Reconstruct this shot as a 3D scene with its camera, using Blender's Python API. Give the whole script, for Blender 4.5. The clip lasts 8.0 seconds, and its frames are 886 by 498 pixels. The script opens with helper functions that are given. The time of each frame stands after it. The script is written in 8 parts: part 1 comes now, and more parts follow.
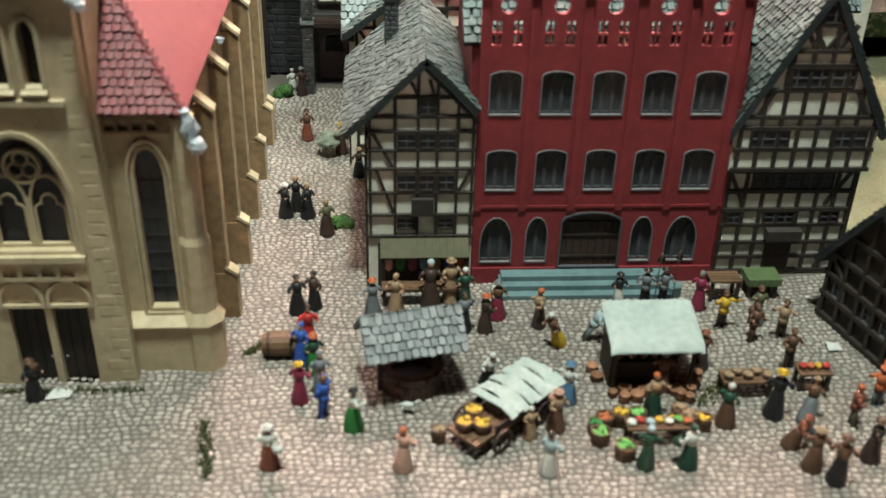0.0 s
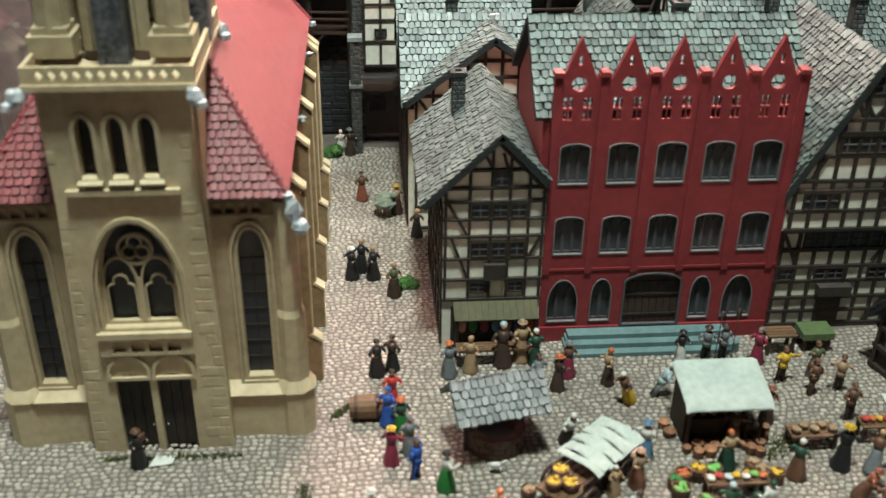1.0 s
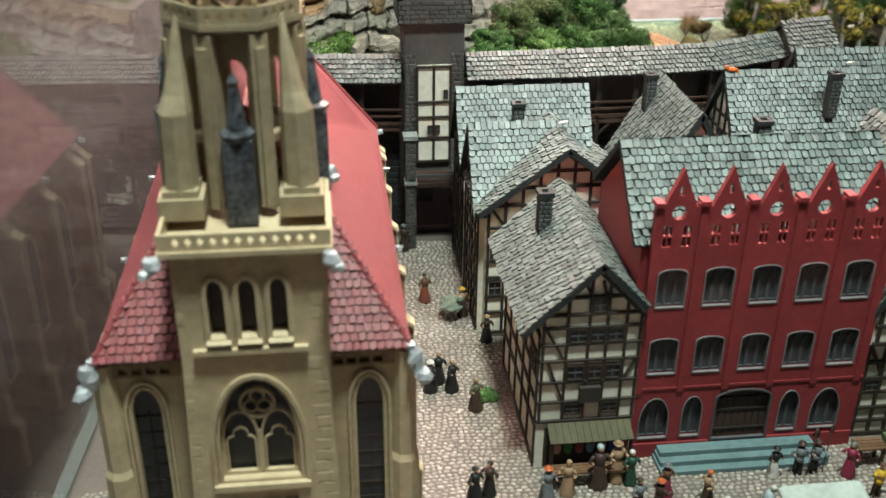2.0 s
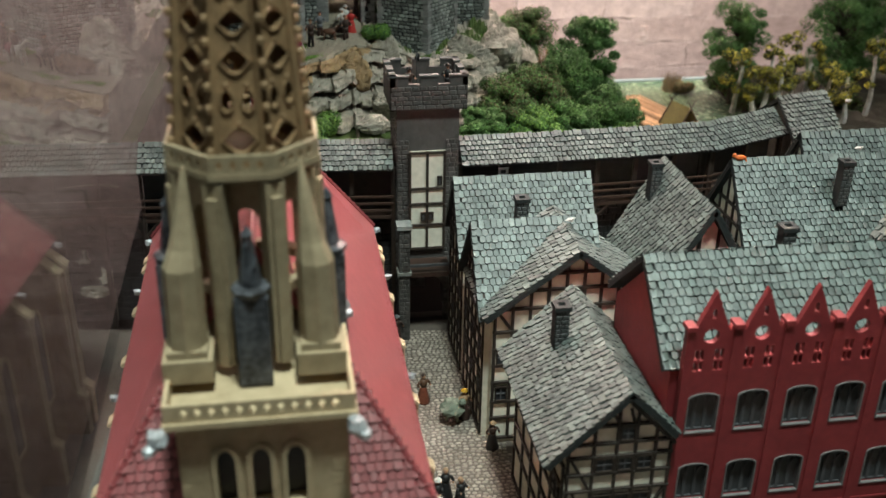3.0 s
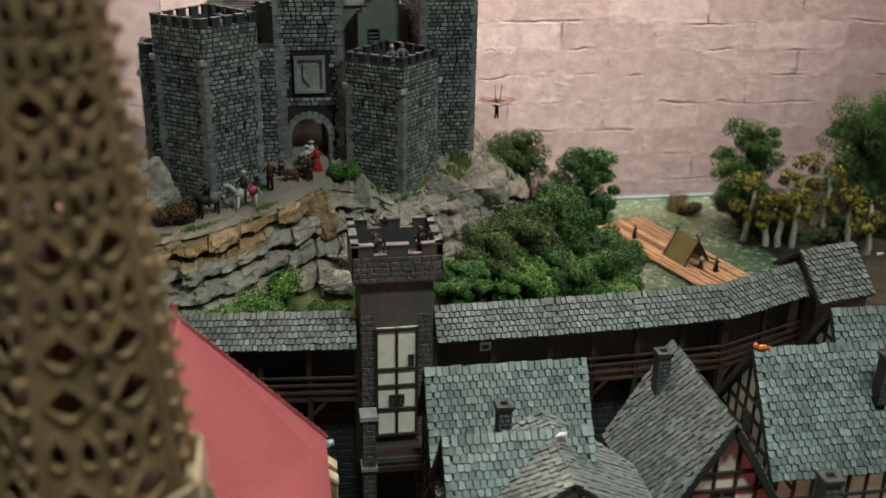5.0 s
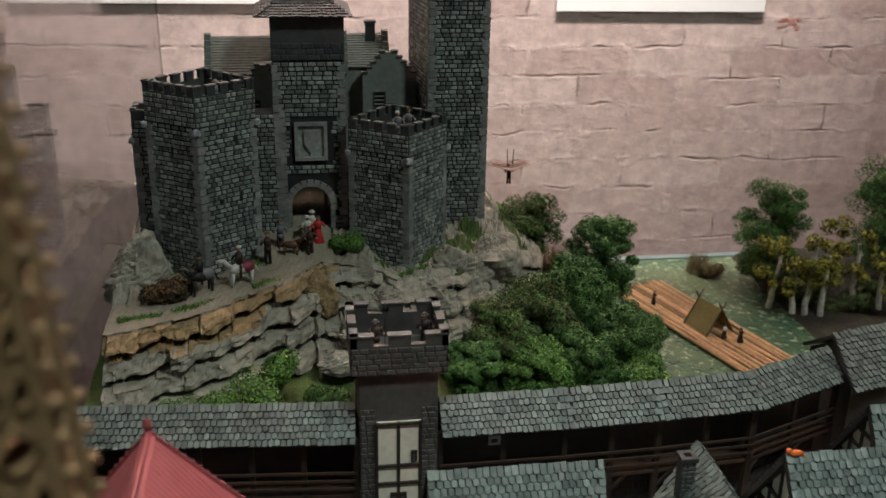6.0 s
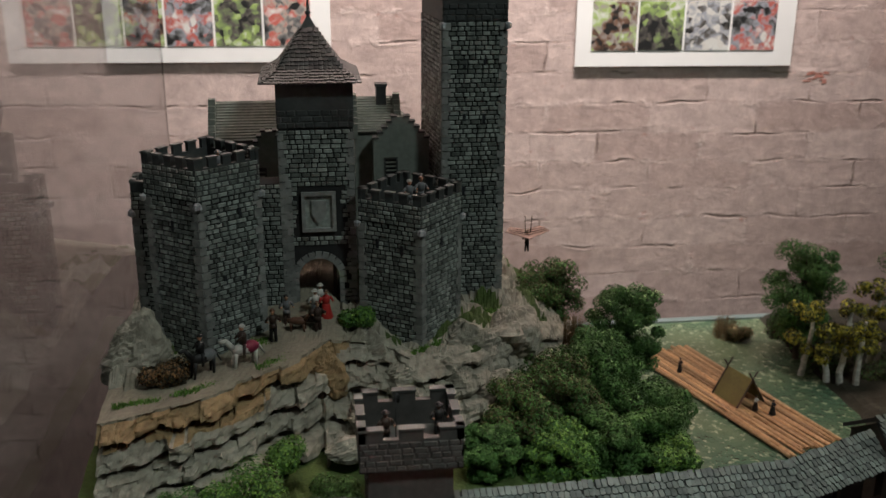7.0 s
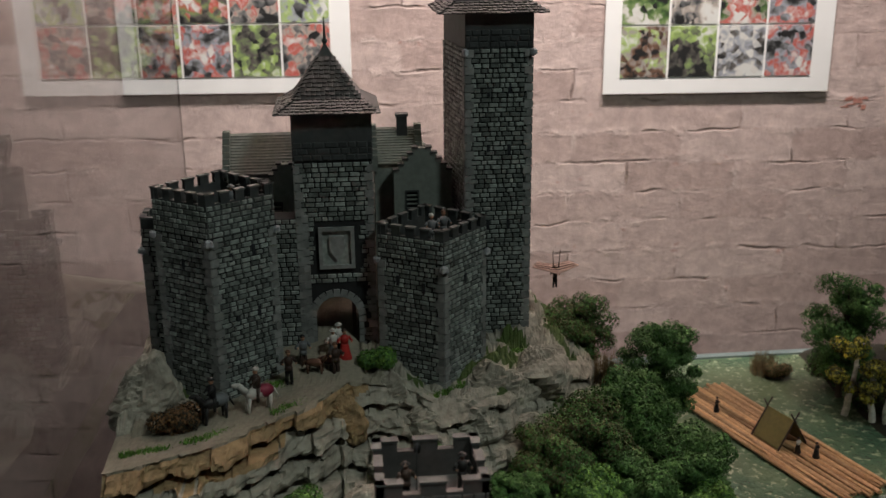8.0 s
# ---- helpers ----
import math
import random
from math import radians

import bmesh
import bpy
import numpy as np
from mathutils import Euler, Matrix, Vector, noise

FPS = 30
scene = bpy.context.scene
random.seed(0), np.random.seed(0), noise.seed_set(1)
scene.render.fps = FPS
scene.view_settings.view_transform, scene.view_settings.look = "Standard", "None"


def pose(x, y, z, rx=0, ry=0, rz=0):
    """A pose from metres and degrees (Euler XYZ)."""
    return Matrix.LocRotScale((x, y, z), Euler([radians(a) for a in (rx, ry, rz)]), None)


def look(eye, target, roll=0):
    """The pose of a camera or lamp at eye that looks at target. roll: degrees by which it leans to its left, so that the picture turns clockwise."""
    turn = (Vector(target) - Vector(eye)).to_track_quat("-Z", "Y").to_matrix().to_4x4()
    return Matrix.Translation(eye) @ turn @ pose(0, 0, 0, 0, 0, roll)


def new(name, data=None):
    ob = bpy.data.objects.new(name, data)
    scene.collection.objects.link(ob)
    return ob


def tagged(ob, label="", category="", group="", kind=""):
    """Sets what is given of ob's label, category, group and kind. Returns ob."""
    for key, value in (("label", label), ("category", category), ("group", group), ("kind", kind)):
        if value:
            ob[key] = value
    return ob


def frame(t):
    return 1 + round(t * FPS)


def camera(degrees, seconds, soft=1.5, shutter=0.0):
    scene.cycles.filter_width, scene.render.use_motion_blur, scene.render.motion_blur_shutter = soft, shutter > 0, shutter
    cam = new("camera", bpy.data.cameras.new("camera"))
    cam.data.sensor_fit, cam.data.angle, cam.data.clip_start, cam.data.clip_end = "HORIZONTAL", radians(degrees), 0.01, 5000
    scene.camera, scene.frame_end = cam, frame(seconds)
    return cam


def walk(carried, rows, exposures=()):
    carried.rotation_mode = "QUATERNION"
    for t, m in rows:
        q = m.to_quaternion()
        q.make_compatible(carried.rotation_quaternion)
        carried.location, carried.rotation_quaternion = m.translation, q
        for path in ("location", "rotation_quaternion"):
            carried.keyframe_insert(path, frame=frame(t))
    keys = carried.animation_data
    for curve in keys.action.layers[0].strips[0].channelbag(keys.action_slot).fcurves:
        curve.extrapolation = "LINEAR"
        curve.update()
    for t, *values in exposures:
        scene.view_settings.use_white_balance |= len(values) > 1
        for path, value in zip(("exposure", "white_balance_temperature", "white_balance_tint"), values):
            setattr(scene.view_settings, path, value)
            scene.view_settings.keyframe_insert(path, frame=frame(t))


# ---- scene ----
cam = camera(46.7, 8.0, soft=1.5)
cam.data.dof.use_dof, cam.data.dof.focus_distance, cam.data.dof.aperture_fstop = True, 0.56, 13.0
METRES, EYE, TILT, LEAN, TURN = 0.4, 0.25, 0.0, 0.0, -4.3
ROWS = [
    (0.0, 0.0, 0.0, 0.0, 0.82, -30.78, -1.38),
    (0.5, -0.0428, -0.0307, 0.0268, 0.44, -29.95, -1.06),
    (1.0, -0.0912, -0.0288, 0.0602, -0.18, -29.17, -0.73),
    (1.5, -0.1674, -0.0113, 0.111, -1.06, -28.33, -0.52),
    (3.0, -0.2841, 0.1417, 0.2097, -4.8, -26.17, -0.82),
    (3.5, -0.2822, 0.2025, 0.2313, -5.61, -25.36, -0.8),
    (4.0, -0.2535, 0.2636, 0.2378, -5.72, -24.83, -0.62),
    (4.5, -0.2372, 0.3358, 0.2562, -5.3, -24.01, -0.75),
    (6.0, -0.2059, 0.5159, 0.3086, -3.77, -21.72, -0.88),
    (6.5, -0.1998, 0.5531, 0.3108, -3.49, -20.46, -0.53),
    (7.0, -0.1975, 0.6062, 0.3278, -3.0, -19.59, -0.27),
    (7.5, -0.201, 0.6411, 0.3236, -2.52, -18.57, 0.11),
    (8.0, -0.1898, 0.6731, 0.3162, -1.68, -18.0, 0.5),
]
walk(cam, [(t, pose(0, 0, EYE, TILT, LEAN, TURN) @ pose(METRES * x, METRES * y, METRES * z, 90 + pitch, roll, yaw)) for t, x, y, z, yaw, pitch, roll in ROWS],
     exposures=((0.0, 0.05), (1.7, 0.15), (3.0, -0.4), (4.5, -0.8), (6.0, -1.36), (8.0, -1.86)))

# ---- world and light ----
world = bpy.data.worlds.new("room_dusk")
scene.world = world
world.use_nodes = True
world.node_tree.nodes["Background"].inputs[0].default_value = (0.05, 0.045, 0.045, 1)
world.node_tree.nodes["Background"].inputs[1].default_value = 0.3


def spot_lamp(name, eye, target, angle, blend, watts, tone, size):
    data = bpy.data.lights.new(name, "SPOT")
    data.spot_size, data.spot_blend, data.energy, data.color, data.shadow_soft_size = radians(angle), blend, watts, tone, size
    ob = new(name, data)
    ob.matrix_world = look(eye, target)
    return tagged(ob, "small ceiling spotlight over the display case", "lamp")


def wall_washer(name, eye, target, wide, watts, tone):
    """A strip lamp over the posters whose reflector throws its light at the wall."""
    data = bpy.data.lights.new(name, "AREA")
    data.shape, data.size, data.size_y, data.energy, data.color, data.spread = "RECTANGLE", wide, 0.04, watts, tone, radians(100)
    ob = new(name, data)
    ob.matrix_world = look(eye, target)
    return tagged(ob, "strip lamp washing the poster wall", "lamp")


spot_lamp("square_spotlight", (-0.02, 0.11, 1.30), (0.02, 0.345, 0.0), 38, 0.85, 96.0, (0.86, 1.0, 0.91), 0.07)
spot_lamp("castle_spotlight", (0.46, 0.16, 1.14), (0.04, 0.82, 0.13), 46, 0.75, 49.0, (0.88, 1.0, 0.94), 0.06)
wall_washer("wall_washer", (0.22, 0.88, 1.12), (0.22, 1.28, 0.82), 0.34, 190.0, (0.98, 0.90, 0.86))
wall_washer("wall_washer", (-0.18, 0.88, 1.12), (-0.18, 1.28, 0.82), 0.30, 62.0, (0.98, 0.90, 0.86))

# ---- materials ----
CM = 0.01


def node_mat(name, rough=0.7, metal=0.0):
    m = bpy.data.materials.new(name)
    m.use_nodes = True
    b = m.node_tree.nodes["Principled BSDF"]
    b.inputs["Roughness"].default_value, b.inputs["Metallic"].default_value = rough, metal
    b.inputs["Specular IOR Level"].default_value = 0.35
    return m, m.node_tree, b


def node(tree, kind, **values):
    n = tree.nodes.new(kind)
    for key, value in values.items():
        n.inputs[key.replace("_", " ")].default_value = value
    return n


def painted(name, base, dark, rough=0.7, grain=180.0, spread=35.0, bump=0.25, depth=0.0004, per_piece=0.0, amount=0.65, metal=0.0):
    """Paint over moulded plastic or plaster: two scales of mottling, grain relief and, for pieces, a shift from one to the next."""
    m, tree, b = node_mat(name, rough, metal)
    link = tree.links.new
    big = node(tree, "ShaderNodeTexNoise", Scale=spread, Detail=4.0, Roughness=0.65)
    fine = node(tree, "ShaderNodeTexNoise", Scale=grain, Detail=3.0)
    geo = node(tree, "ShaderNodeNewGeometry")
    for t in (big, fine):
        link(geo.outputs["Position"], t.inputs["Vector"])
    mix = tree.nodes.new("ShaderNodeMix")
    mix.data_type = "RGBA"
    mix.inputs[6].default_value, mix.inputs[7].default_value = (*dark, 1), (*base, 1)
    ramp = tree.nodes.new("ShaderNodeMapRange")
    ramp.inputs[1].default_value, ramp.inputs[2].default_value = 0.5 - 0.45 * amount, 0.62
    add = tree.nodes.new("ShaderNodeMath")
    add.operation = "MULTIPLY_ADD"
    add.inputs[1].default_value = 0.45
    link(fine.outputs["Fac"], add.inputs[0])
    half = tree.nodes.new("ShaderNodeMath")
    half.operation = "MULTIPLY"
    half.inputs[1].default_value = 0.55
    link(big.outputs["Fac"], half.inputs[0])
    link(half.outputs[0], add.inputs[2])
    link(add.outputs[0], ramp.inputs[0])
    link(ramp.outputs[0], mix.inputs[0])
    out = mix.outputs[2]
    if per_piece:
        info = tree.nodes.new("ShaderNodeObjectInfo")
        sum_ = tree.nodes.new("ShaderNodeMath")
        sum_.operation = "ADD"
        link(info.outputs["Random"], sum_.inputs[0])
        link(geo.outputs["Random Per Island"], sum_.inputs[1])
        frac = tree.nodes.new("ShaderNodeMath")
        frac.operation = "FRACT"
        link(sum_.outputs[0], frac.inputs[0])
        span = tree.nodes.new("ShaderNodeMapRange")
        span.inputs[3].default_value, span.inputs[4].default_value = 1 - per_piece, 1 + per_piece
        link(frac.outputs[0], span.inputs[0])
        hsv = tree.nodes.new("ShaderNodeHueSaturation")
        link(span.outputs[0], hsv.inputs["Value"])
        link(out, hsv.inputs["Color"])
        out = hsv.outputs[0]
    link(out, b.inputs["Base Color"])
    if bump:
        bm_ = node(tree, "ShaderNodeBump", Strength=bump, Distance=depth)
        link(add.outputs[0], bm_.inputs["Height"])
        link(bm_.outputs[0], b.inputs["Normal"])
    return m


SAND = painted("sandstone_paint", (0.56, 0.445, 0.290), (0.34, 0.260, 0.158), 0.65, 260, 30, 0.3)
# dimmer copy of SAND: the weaker light on the lantern, put into its colour
SAND_DIM = painted("dimmed_sandstone_paint", (0.39, 0.315, 0.205), (0.20, 0.155, 0.095), 0.65, 260, 45, 0.35)
# darker copy of SAND: shade painted onto church sides, frieze and spire
SAND_SHADE = painted("shaded_sandstone_paint", (0.30, 0.190, 0.098), (0.085, 0.055, 0.030), 0.65, 260, 60, 0.4)
ROOF_RED = painted("red_tile_paint", (0.235, 0.052, 0.056), (0.155, 0.032, 0.036), 0.5, 200, 25, 0.2, per_piece=0.12)
ROOF_PINK = painted("satin_red_roof_paint", (0.38, 0.105, 0.112), (0.28, 0.070, 0.076), 0.30, 220, 20, 0.15)
OXBLOOD = painted("oxblood_wall_paint", (0.235, 0.030, 0.034), (0.150, 0.018, 0.022), 0.6, 300, 40, 0.25)
SLATE = painted("grey_green_slate", (0.118, 0.150, 0.140), (0.024, 0.031, 0.029), 0.38, 300, 60, 0.5, per_piece=0.35)
SLATE_BED = painted("dark_roof_bed", (0.022, 0.026, 0.026), (0.010, 0.012, 0.012), 0.8)
SLATE_WOOD = painted("grey_wood_shingle", (0.26, 0.27, 0.27), (0.12, 0.12, 0.125), 0.7, 300, 60, 0.5, per_piece=0.25)
PLASTER = painted("cream_infill_plaster", (0.74, 0.71, 0.61), (0.50, 0.48, 0.40), 0.8, 250, 60, 0.4)
TIMBER = painted("dark_brown_timber", (0.035, 0.024, 0.018), (0.012, 0.009, 0.008), 0.6, 350, 60, 0.4)
BROWN_WALL = painted("dark_weathered_boards", (0.045, 0.036, 0.030), (0.016, 0.013, 0.012), 0.75, 300, 60, 0.4)
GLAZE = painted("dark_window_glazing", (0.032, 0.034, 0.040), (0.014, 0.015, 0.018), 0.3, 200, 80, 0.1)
LEADED_GREY = painted("grey_leaded_glazing", (0.052, 0.055, 0.060), (0.026, 0.028, 0.031), 0.5, 300, 90, 0.2)
GREY_PAINT = painted("grey_window_paint", (0.085, 0.085, 0.092), (0.040, 0.041, 0.045), 0.7, 300, 90, 0.3)
TRIM = painted("dull_grey_trim", (0.19, 0.178, 0.178), (0.085, 0.080, 0.080), 0.6, 300, 90, 0.2)
STEP = painted("blue_green_stone", (0.13, 0.20, 0.205), (0.065, 0.105, 0.11), 0.6, 300, 60, 0.3)
GARGOYLE = painted("silver_grey_casting", (0.55, 0.57, 0.60), (0.16, 0.17, 0.19), 0.45, 300, 150, 0.8, metal=0.3)
BLACK_MARBLE = painted("dark_flecked_cladding", (0.11, 0.118, 0.135), (0.012, 0.012, 0.015), 0.3, 500, 220, 0.9, amount=0.3)
COBBLE = painted("cobble_stone", (0.39, 0.345, 0.297), (0.18, 0.150, 0.128), 0.32, 400, 22, 0.4, per_piece=0.3)
MORTAR = painted("dark_pinkish_grout", (0.150, 0.122, 0.105), (0.078, 0.066, 0.057), 0.65, 300, 14, 0.5)
CASTLE = painted("castle_stone", (0.270, 0.302, 0.280), (0.044, 0.051, 0.048), 0.45, 420, 90, 0.9, per_piece=0.5)
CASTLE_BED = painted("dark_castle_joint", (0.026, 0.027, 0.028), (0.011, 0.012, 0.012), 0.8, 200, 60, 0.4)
CASTLE_SLATE = painted("dark_grey_castle_roof", (0.060, 0.066, 0.066), (0.028, 0.031, 0.031), 0.55, 300, 50, 0.4, per_piece=0.2)
CASTLE_PLASTER = painted("grey_green_plaster", (0.215, 0.238, 0.212), (0.11, 0.123, 0.110), 0.75, 300, 50, 0.3)
GATE_STONE = painted("dark_brown_gate_stone", (0.092, 0.086, 0.082), (0.040, 0.037, 0.036), 0.7, 300, 60, 0.5, per_piece=0.25)
CAP_STONE = painted("grey_coping_stone", (0.105, 0.112, 0.108), (0.045, 0.048, 0.047), 0.6, 300, 80, 0.5, per_piece=0.3)
QUOIN = painted("pale_castle_quoin", (0.27, 0.28, 0.27), (0.09, 0.095, 0.092), 0.6, 300, 80, 0.5, per_piece=0.2)
ROCK = painted("grey_rock", (0.40, 0.37, 0.305), (0.022, 0.019, 0.015), 0.75, 220, 70, 1.0, 0.0025, amount=0.9)
ROCK_TAN = painted("tan_rock_ledge", (0.36, 0.25, 0.13), (0.034, 0.024, 0.015), 0.75, 220, 70, 1.0, 0.0025, amount=0.9)
PATH = painted("sandy_castle_path", (0.27, 0.245, 0.19), (0.14, 0.125, 0.095), 0.85, 500, 30, 0.6)
GRASS = painted("moss_green_turf", (0.075, 0.115, 0.030), (0.030, 0.045, 0.015), 0.9, 700, 40, 1.0, 0.001)
MEADOW = painted("dry_olive_meadow", (0.20, 0.195, 0.115), (0.085, 0.090, 0.048), 0.9, 700, 40, 1.0, 0.001)
EARTH = painted("dark_earth", (0.035, 0.032, 0.020), (0.012, 0.012, 0.008), 0.9, 500, 30, 0.8, 0.001)
LEAF = painted("dark_green_foliage", (0.078, 0.180, 0.042), (0.016, 0.044, 0.011), 0.7, 300, 45, 0, per_piece=0.4)
LEAF_OLIVE = painted("olive_foliage", (0.085, 0.092, 0.028), (0.028, 0.032, 0.012), 0.7, 300, 45, 0, per_piece=0.4)
LEAF_YELLOW = painted("yellow_foliage", (0.40, 0.36, 0.040), (0.18, 0.18, 0.03), 0.7, 300, 60, 0, per_piece=0.35)
LEAF_BRIGHT = painted("bright_green_foliage", (0.14, 0.28, 0.045), (0.05, 0.12, 0.02), 0.7, 300, 60, 0, per_piece=0.35)
LEAF_RUST = painted("rusty_brown_foliage", (0.20, 0.11, 0.045), (0.07, 0.045, 0.02), 0.8, 300, 60, 0, per_piece=0.4)
STRAW = painted("dry_reed", (0.26, 0.17, 0.085), (0.13, 0.085, 0.04), 0.8, 300, 60, 0, per_piece=0.3)
BARK = painted("dark_bark", (0.060, 0.045, 0.030), (0.025, 0.019, 0.013), 0.85, 300, 100, 0.6)
BIRCH = painted("birch_bark", (0.74, 0.71, 0.66), (0.22, 0.20, 0.17), 0.7, 400, 220, 0.4, amount=0.45)
LOG = painted("orange_brown_log", (0.60, 0.37, 0.19), (0.22, 0.10, 0.045), 0.6, 500, 80, 0.5, per_piece=0.45)
OLIVE_CLOTH = painted("olive_tent_cloth", (0.16, 0.135, 0.045), (0.09, 0.075, 0.028), 0.85, 400, 60, 0.4)
CLOTH_GREY = painted("pale_grey_green_canvas", (0.47, 0.51, 0.47), (0.27, 0.30, 0.28), 0.8, 350, 45, 0.4)
WOOD = painted("brown_wood", (0.16, 0.085, 0.045), (0.07, 0.036, 0.02), 0.65, 400, 80, 0.5, per_piece=0.2)
DARK_WOOD = painted("dark_wood", (0.055, 0.030, 0.022), (0.022, 0.013, 0.010), 0.65, 400, 80, 0.5)
RUST_STONE = painted("brown_well_stone", (0.105, 0.052, 0.040), (0.045, 0.024, 0.020), 0.7, 350, 90, 0.6, per_piece=0.25)
CLAY = painted("terracotta_clay", (0.30, 0.14, 0.075), (0.15, 0.065, 0.035), 0.6, 400, 120, 0.3, per_piece=0.3)
AWNING = painted("olive_awning_boards", (0.085, 0.075, 0.036), (0.04, 0.036, 0.018), 0.7, 350, 60, 0.4)
WHITE = painted("white_board", (0.78, 0.76, 0.74), (0.70, 0.68, 0.66), 0.4, 50, 10, 0)
RAIL = painted("grey_green_case_rail", (0.16, 0.20, 0.19), (0.12, 0.15, 0.145), 0.5, 100, 10, 0.1)
ROOM_DARK = painted("dark_room_paint", (0.035, 0.028, 0.028), (0.024, 0.020, 0.020), 0.8, 20, 3, 0.1)
ORANGE = painted("orange_enamel", (0.62, 0.14, 0.03), (0.40, 0.085, 0.02), 0.5, 400, 150, 0.1)
ANTIQUE = painted("pink_wing_cloth", (0.55, 0.36, 0.30), (0.42, 0.26, 0.21), 0.7, 400, 60, 0.2)


def wall_print():
    """Wall of pinkish whitewashed bricks: courses, smeared joints, stains and a few bare red patches."""
    m, tree, b = node_mat("pinkish_brick_wall", 0.75)
    link = tree.links.new
    geo = node(tree, "ShaderNodeNewGeometry")
    flat = tree.nodes.new("ShaderNodeSeparateXYZ")
    link(geo.outputs["Position"], flat.inputs[0])
    uv = tree.nodes.new("ShaderNodeCombineXYZ")
    link(flat.outputs[0], uv.inputs[0])
    link(flat.outputs[2], uv.inputs[1])
    warp = node(tree, "ShaderNodeTexNoise", Scale=26.0, Detail=5.0)
    link(uv.outputs[0], warp.inputs["Vector"])
    push = tree.nodes.new("ShaderNodeVectorMath")
    push.operation = "MULTIPLY_ADD"
    push.inputs[1].default_value = (0.013, 0.013, 0)
    link(warp.outputs["Color"], push.inputs[0])
    link(uv.outputs[0], push.inputs[2])
    brick = node(tree, "ShaderNodeTexBrick", Scale=1.0, Mortar_Size=0.0016, Mortar_Smooth=0.9, Brick_Width=0.088, Row_Height=0.0245)
    brick.inputs["Color1"].default_value, brick.inputs["Color2"].default_value = (0, 0, 0, 1), (1, 1, 1, 1)
    brick.inputs["Mortar"].default_value = (0.5, 0.5, 0.5, 1)
    link(push.outputs[0], brick.inputs["Vector"])
    tone = tree.nodes.new("ShaderNodeMix")
    tone.data_type = "RGBA"
    tone.inputs[6].default_value, tone.inputs[7].default_value = (0.40, 0.29, 0.26, 1), (0.53, 0.41, 0.375, 1)
    link(brick.outputs["Color"], tone.inputs[0])
    stain = node(tree, "ShaderNodeTexNoise", Scale=75.0, Detail=8.0, Roughness=0.72)
    link(push.outputs[0], stain.inputs["Vector"])
    sr = tree.nodes.new("ShaderNodeMapRange")
    sr.inputs[1].default_value, sr.inputs[2].default_value, sr.inputs[3].default_value, sr.inputs[4].default_value = 0.30, 0.70, 0.70, 1.16
    link(stain.outputs["Fac"], sr.inputs[0])
    shade = tree.nodes.new("ShaderNodeHueSaturation")
    link(sr.outputs[0], shade.inputs["Value"])
    link(tone.outputs[2], shade.inputs["Color"])
    # pale mortar smeared over the edges of the bricks
    smear = node(tree, "ShaderNodeTexBrick", Scale=1.0, Mortar_Size=0.0052, Mortar_Smooth=1.0, Brick_Width=0.088, Row_Height=0.0245)
    link(push.outputs[0], smear.inputs["Vector"])
    patch = node(tree, "ShaderNodeTexNoise", Scale=60.0, Detail=5.0, Roughness=0.7)
    link(uv.outputs[0], patch.inputs["Vector"])
    pr = tree.nodes.new("ShaderNodeMapRange")
    pr.inputs[1].default_value, pr.inputs[2].default_value, pr.inputs[4].default_value = 0.48, 0.66, 0.45
    link(patch.outputs["Fac"], pr.inputs[0])
    thick = tree.nodes.new("ShaderNodeMath")
    thick.operation = "MULTIPLY"
    link(pr.outputs[0], thick.inputs[0])
    link(smear.outputs["Fac"], thick.inputs[1])
    pale = tree.nodes.new("ShaderNodeMix")
    pale.data_type = "RGBA"
    pale.inputs[7].default_value = (0.60, 0.49, 0.45, 1)
    link(thick.outputs[0], pale.inputs[0])
    link(shade.outputs[0], pale.inputs[6])
    # open joints show here and there
    gap = node(tree, "ShaderNodeTexNoise", Scale=30.0, Detail=3.0)
    link(uv.outputs[0], gap.inputs["Vector"])
    gr = tree.nodes.new("ShaderNodeMapRange")
    gr.inputs[1].default_value, gr.inputs[2].default_value, gr.inputs[3].default_value, gr.inputs[4].default_value = 0.52, 0.64, 0.04, 0.9
    link(gap.outputs["Fac"], gr.inputs[0])
    both = tree.nodes.new("ShaderNodeMath")
    both.operation = "MULTIPLY"
    link(gr.outputs[0], both.inputs[0])
    link(brick.outputs["Fac"], both.inputs[1])
    joint = tree.nodes.new("ShaderNodeMix")
    joint.data_type = "RGBA"
    joint.inputs[7].default_value = (0.15, 0.10, 0.085, 1)
    link(both.outputs[0], joint.inputs[0])
    link(pale.outputs[2], joint.inputs[6])
    red = node(tree, "ShaderNodeTexNoise", Scale=55.0, Detail=4.0, Roughness=0.7)
    link(uv.outputs[0], red.inputs["Vector"])
    rr = tree.nodes.new("ShaderNodeMapRange")
    rr.inputs[1].default_value, rr.inputs[2].default_value, rr.inputs[4].default_value = 0.66, 0.74, 0.6
    link(red.outputs["Fac"], rr.inputs[0])
    bare = tree.nodes.new("ShaderNodeMix")
    bare.data_type = "RGBA"
    bare.inputs[7].default_value = (0.30, 0.10, 0.075, 1)
    link(rr.outputs[0], bare.inputs[0])
    link(joint.outputs[2], bare.inputs[6])
    link(bare.outputs[2], b.inputs["Base Color"])
    rise = tree.nodes.new("ShaderNodeMath")
    rise.operation = "MULTIPLY_ADD"
    rise.inputs[1].default_value = -0.7
    link(both.outputs[0], rise.inputs[0])
    lump = tree.nodes.new("ShaderNodeMath")
    lump.operation = "ADD"
    link(stain.outputs["Fac"], lump.inputs[0])
